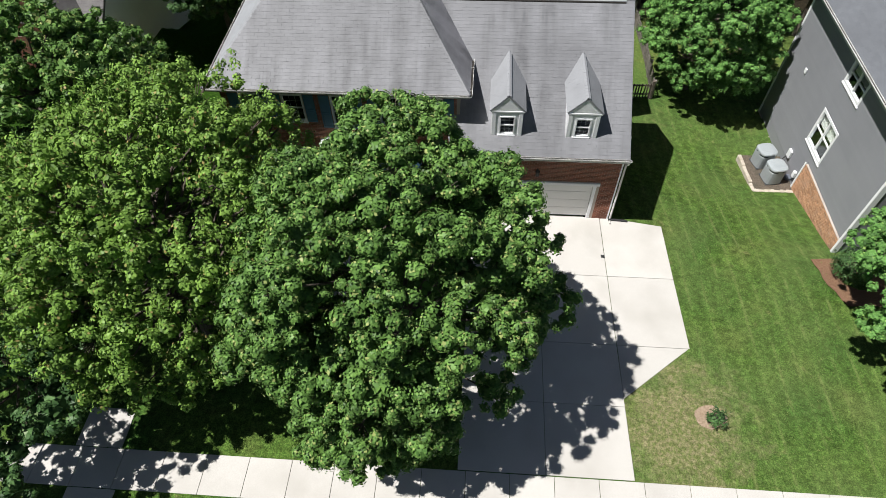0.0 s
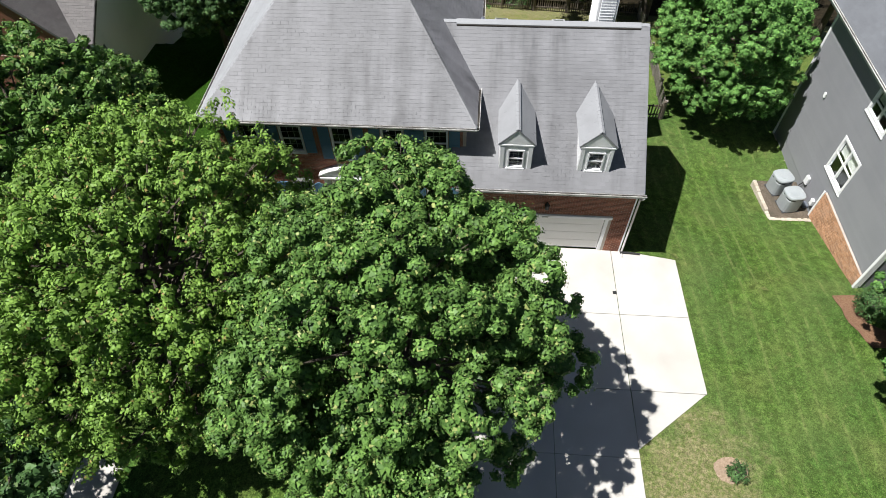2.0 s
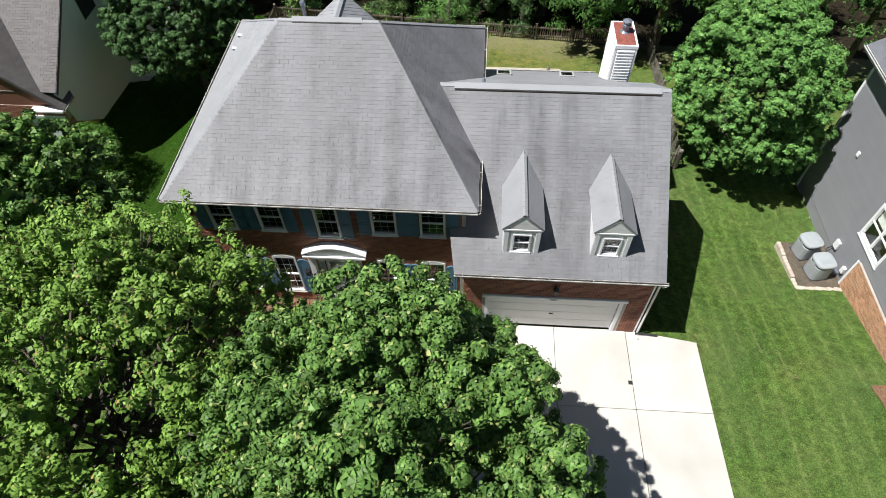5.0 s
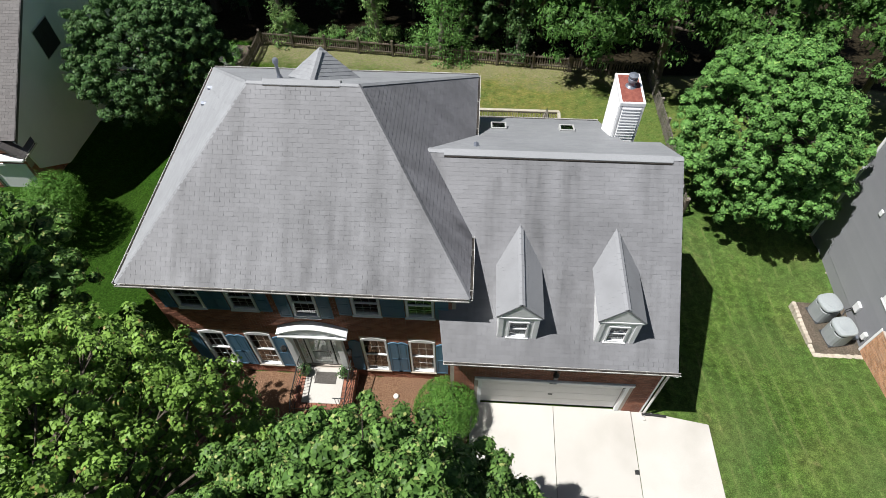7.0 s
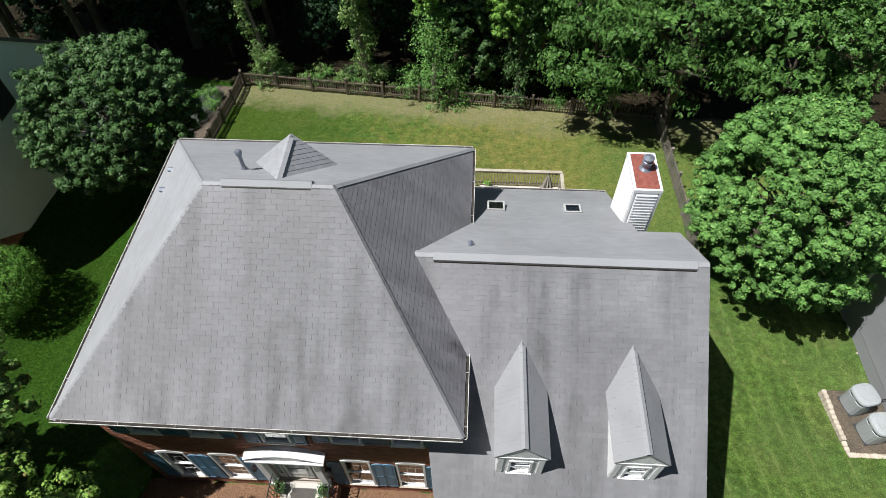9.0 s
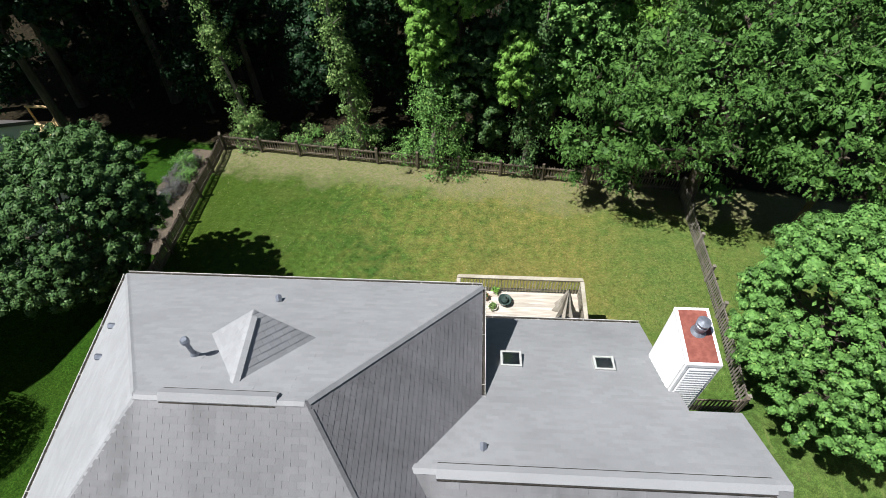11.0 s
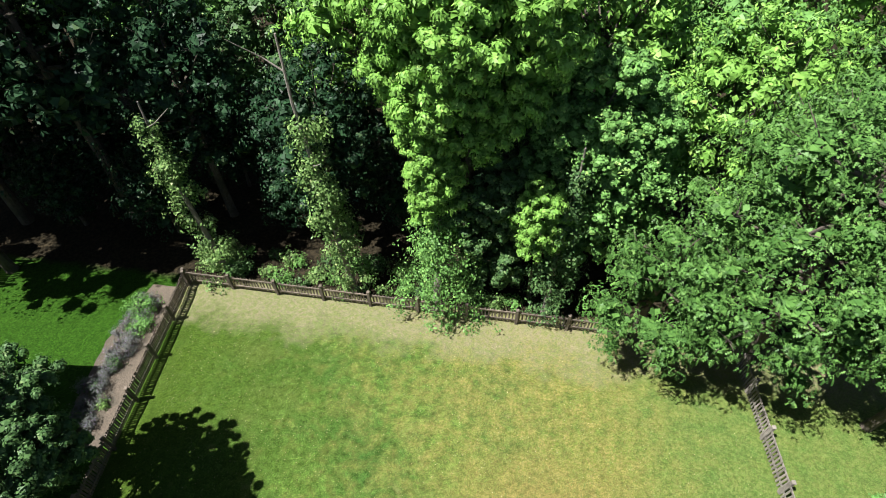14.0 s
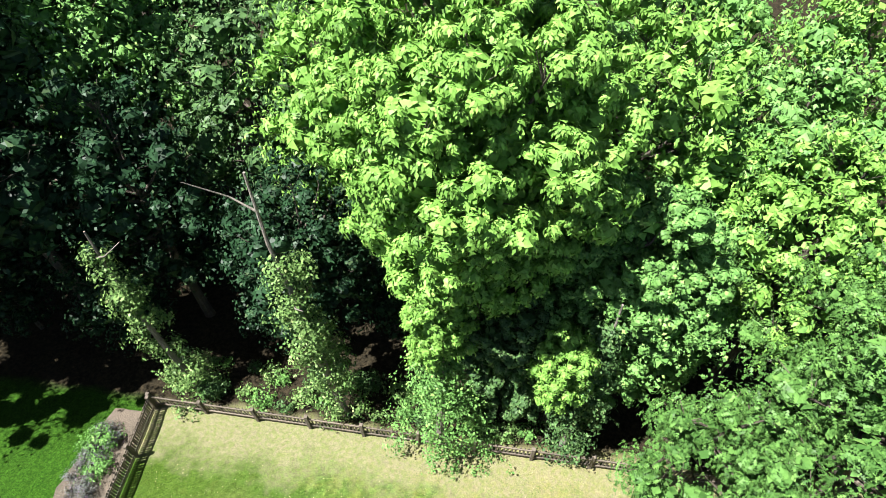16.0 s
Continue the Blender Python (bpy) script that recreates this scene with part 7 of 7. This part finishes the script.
for k, x, y, s, t in (
        (0, -1.0, 33.0, 0.95, 80), (0, -11.8, 35.5, 0.92, 200), (3, 4.2, 33.5, 0.95, 40), (0, 4.4, 29.6, 0.80, 60), (3, -1.2, 29.0, 0.78, 90),
        (1, 10.6, 27.5, 0.98, 220), (1, 9.8, 20.5, 0.72, 130), (0, 9.0, 37.0, 1.0, 310),
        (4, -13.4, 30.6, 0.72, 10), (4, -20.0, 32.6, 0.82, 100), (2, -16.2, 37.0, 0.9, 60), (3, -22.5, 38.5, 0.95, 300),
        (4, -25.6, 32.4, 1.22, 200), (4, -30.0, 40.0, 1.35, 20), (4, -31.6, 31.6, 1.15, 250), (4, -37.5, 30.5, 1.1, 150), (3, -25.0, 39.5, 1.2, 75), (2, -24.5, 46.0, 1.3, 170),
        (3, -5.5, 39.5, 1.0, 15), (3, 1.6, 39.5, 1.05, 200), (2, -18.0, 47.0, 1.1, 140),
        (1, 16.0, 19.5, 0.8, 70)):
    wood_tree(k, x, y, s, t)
# shade-coloured trees at the edge of view, also placed to shade lawn and floor
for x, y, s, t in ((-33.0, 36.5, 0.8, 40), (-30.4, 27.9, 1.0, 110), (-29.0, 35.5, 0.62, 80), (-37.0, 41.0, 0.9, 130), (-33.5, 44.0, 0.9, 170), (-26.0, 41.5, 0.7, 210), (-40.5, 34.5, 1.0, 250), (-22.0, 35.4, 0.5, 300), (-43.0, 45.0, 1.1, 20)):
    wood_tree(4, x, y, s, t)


def understory():
    """Small trees, leaves coloured dark for shade, that close the wood behind the fence."""
    rng = random.Random(31)
    first = None
    for i in range(22):
        x, y = -34 + i * 1.95 + rng.uniform(-0.6, 0.6), 31.5 + (i % 3) * 3.2 + rng.uniform(-0.7, 0.7)
        if x > -19 and y < 31:
            y += 1.5
        k = rng.uniform(0.8, 1.25)
        m = pose(x, y, ground_z(x, y), 0, 0, rng.uniform(0, 360)) @ Matrix.Diagonal((k, k, k, 1))
        if first is None:
            first = tree("understory_tree", (0, 0, 0), 4.6, (0, 0, 3.3), (2.1, 2.1, 3.0), 40, 0.62, 14, 0.48, 0.26, 0.14, LEAF_WOOD_SHADE, "small woodland tree with leaves coloured dark for shade", 66, shape=OVAL, r0=0.1, core=0, group="understory trees", every=3, inner=0.8, under=0.95)
            first.matrix_basis = m
        else:
            copy_thing(first, Matrix.Identity(4)).matrix_basis = m


understory()


def ivy_trunk(x, y, top, r, leaf, label, seed, lean=(0, 0), reach=0.85, boughs=4, thick=0.22, size=0.13):
    """A pale leaning trunk with bare boughs, clothed in climbing leaves up to a share of its height."""
    rng = np.random.default_rng(seed)
    z = ground_z(x, y)
    ob = thing("ivy_clad_tree", label, "tree", at=(x, y, z), group="ivy-clad trees")
    H = top - z
    pts = [(lean[0] * s + 0.12 * rng.normal() * s, lean[1] * s + 0.12 * rng.normal() * s, H * s) for s in (0, 0.2, 0.4, 0.6, 0.8, 1.0)]
    V, F = tube_geo(pts, [thick * (1.1 - 0.85 * k / 5) for k in range(6)], 8)
    for k in range(boughs):
        s = 0.5 + 0.45 * rng.random()
        a = Vector((lean[0] * s, lean[1] * s, H * s))
        w = rng.random() * 6.28
        m = a + Vector((math.cos(w), math.sin(w), 0.7)) * 0.7
        e = m + Vector((math.cos(w + 0.5), math.sin(w + 0.5), 0.9)) * (0.6 + 0.8 * rng.random())
        v, f = tube_geo([a, m, e], [thick * 0.26, thick * 0.15, 0.012], 6)
        q = len(V)
        V += v
        F += [tuple(i + q for i in fc) for fc in f]
    mesh_object("trunk", V, F, PALE_BARK, ob)
    m = int(5 * H * reach * r) + 8
    s = rng.random(m) ** 1.1 * reach
    w = rng.random(m) * 6.28
    rr = r * (0.3 + 0.7 * rng.random(m)) * (1.3 - 1.0 * s)
    heart = np.stack([lean[0] * s + rr * np.cos(w), lean[1] * s + rr * np.sin(w), H * s + 0.1], axis=1)
    pick = rng.integers(0, m, int(120 * H * reach * r))
    jit = rng.normal(size=(len(pick), 3)) * (0.10 + 0.16 * r)
    c = heart[pick] + jit
    c[:, 2] = np.maximum(c[:, 2], 0.05)
    o = unit(jit + np.stack([np.cos(w[pick]), np.sin(w[pick]), 0 * w[pick]], axis=1) * 0.2)
    p, n, a, sz = tuft_leaves(rng, c, o, 9, 0.16, size, 0.5, 0.5, 1.0)
    leaf_mesh("climbing_leaves", p, n, a, sz, OVAL, leaf, ob)


ivy_trunk(-12.2, 27.2, 9.5, 0.85, LEAF_IVY, "pale leaning trunk clad in ivy behind the fence", 91, (-1.3, 1.2), 0.72, 2, 0.17)
ivy_trunk(-8.0, 26.3, 1.7, 1.75, LEAF_BRIGHT, "bright green vine-covered trunk over the back fence", 92, (0.2, 0.6), 0.98, 0, size=0.12)
ivy_trunk(-18.9, 28.0, 6.0, 0.75, LEAF_IVY, "vine-covered trunk behind the corner of the fence", 93, (-1.2, 1.0), 0.9, 1, 0.15)
ivy_trunk(-2.9, 26.0, 6.5, 0.9, LEAF_DARK, "leafy shaded trunk close behind the fence", 95, (0.3, 0.4), 0.9, 0, 0.14)
rngs = random.Random(5)
for i in range(34):
    x = -20.0 + i % 17 * 1.0 + rngs.uniform(-0.4, 0.4)
    y = 27.35 - 0.118 * (x + 20.75) + 0.75 + 1.3 * (i // 17) + rngs.uniform(0, 0.5)
    r = rngs.uniform(0.35, 0.75)
    shrub("undergrowth_bush", (x, y, ground_z(x, y)), (r, r * 0.8, r * 0.75), (LEAF_IVY, LEAF_BRIGHT, LEAF_DARK)[i % 3], "loose leafy undergrowth behind the back fence", 120 + i, 0.11, 0.22, 7, rough=0.25, group="undergrowth")


# ---- grass, litter, bricks ----
def grass():
    rng = np.random.default_rng(77)
    spans = ((1.5, 10.0, -11.7, 10.5, 11000), (-20.0, 4.8, 11.8, 25.0, 12000), (-16.0, 9.5, -16.8, -13.2, 1500))
    P = []
    for x0, x1, y0, y1, k in spans:
        p = np.stack([rng.uniform(x0, x1, k), rng.uniform(y0, y1, k), np.zeros(k)], axis=1)
        if y0 < -11 and x0 > 0:
            edge = np.interp(p[:, 1], [-11.8, -8.8, -6.5, -0.4, 0.2], [0.95, 0.9, 3.7, 3.5, 1.3])
            p = p[(p[:, 0] > edge) & ~((p[:, 0] > 8.4) & (p[:, 1] > 3.0) & (p[:, 1] < 6.2))]
        if y0 > 11 and x0 > -21:
            p = p[~((p[:, 0] > -9.5) & (p[:, 0] < -1.2) & (p[:, 1] < 14.9))]
            p = p[p[:, 1] < 24.6 - 0.118 * (p[:, 0])]
        P.append(p)
    p = np.concatenate(P)
    p[:, 2] = [ground_z(x, y) + 0.01 for x, y in p[:, :2]]
    a = rng.normal(size=p.shape) * 0.55 + np.array((0, 0, 0.8))
    n = rng.normal(size=p.shape)
    n[:, 2] = np.abs(n[:, 2]) + 0.4
    ob = leaf_mesh("grass_blades", p, n, a, 0.05 + 0.05 * rng.random(len(p)), LONG, GRASS_BLADE, None)
    tagged(ob, "short mown grass blades over the lawn", "grass", kind="stuff")


grass()


def litter():
    rng = np.random.default_rng(78)
    k = 2200
    p = np.stack([rng.uniform(-20.2, 4.8, k), 12.0 + 13.0 * rng.random(k) ** 0.8, np.zeros(k)], axis=1)
    p = p[~((p[:, 0] > -9.5) & (p[:, 0] < -1.2) & (p[:, 1] < 15.0))]
    p = p[p[:, 1] < 24.75 - 0.118 * (p[:, 0])]
    p[:, 2] = [ground_z(x, y) + 0.05 for x, y in p[:, :2]]
    n = rng.normal(size=p.shape) * 0.35 + np.array((0, 0, 1.0))
    ob = leaf_mesh("fallen_leaves", p, n, rng.normal(size=p.shape), 0.02 + 0.03 * rng.random(len(p)), OVAL, LITTER, None)
    tagged(ob, "pale fallen leaves scattered on the back lawn", "leaf litter", kind="stuff")


litter()
bricks(front_wall, "x", FRONT, -15.7, -5.98, -0.3, 6.1, [(a - 0.02, b + 0.02, c - 0.1, d + (0.0 if d > 3 else 0.14)) for a, b, c, d in holes] + [(-12.0, -9.6, -1, 0.5)], BRICK, -1, (-9.9, -6.0, 0.0, 1.2), 41)
bricks(gwall, "x", 0.0, -5.85, 0.98, -0.1, 3.76, [(-5.15, 0.26, -1, 2.30)], BRICK, -1, (-5.85, 0.98, 0.0, 3.2), 42)
bricks(gside, "y", 0.98, 0.0, 7.1, -1.3, 3.76, [], BRICK, 1, None, 43)
bricks(side_wall, "y", -15.7, 1.0, 10.6, -2.0, 6.1, [], BRICK, -1, None, 44)
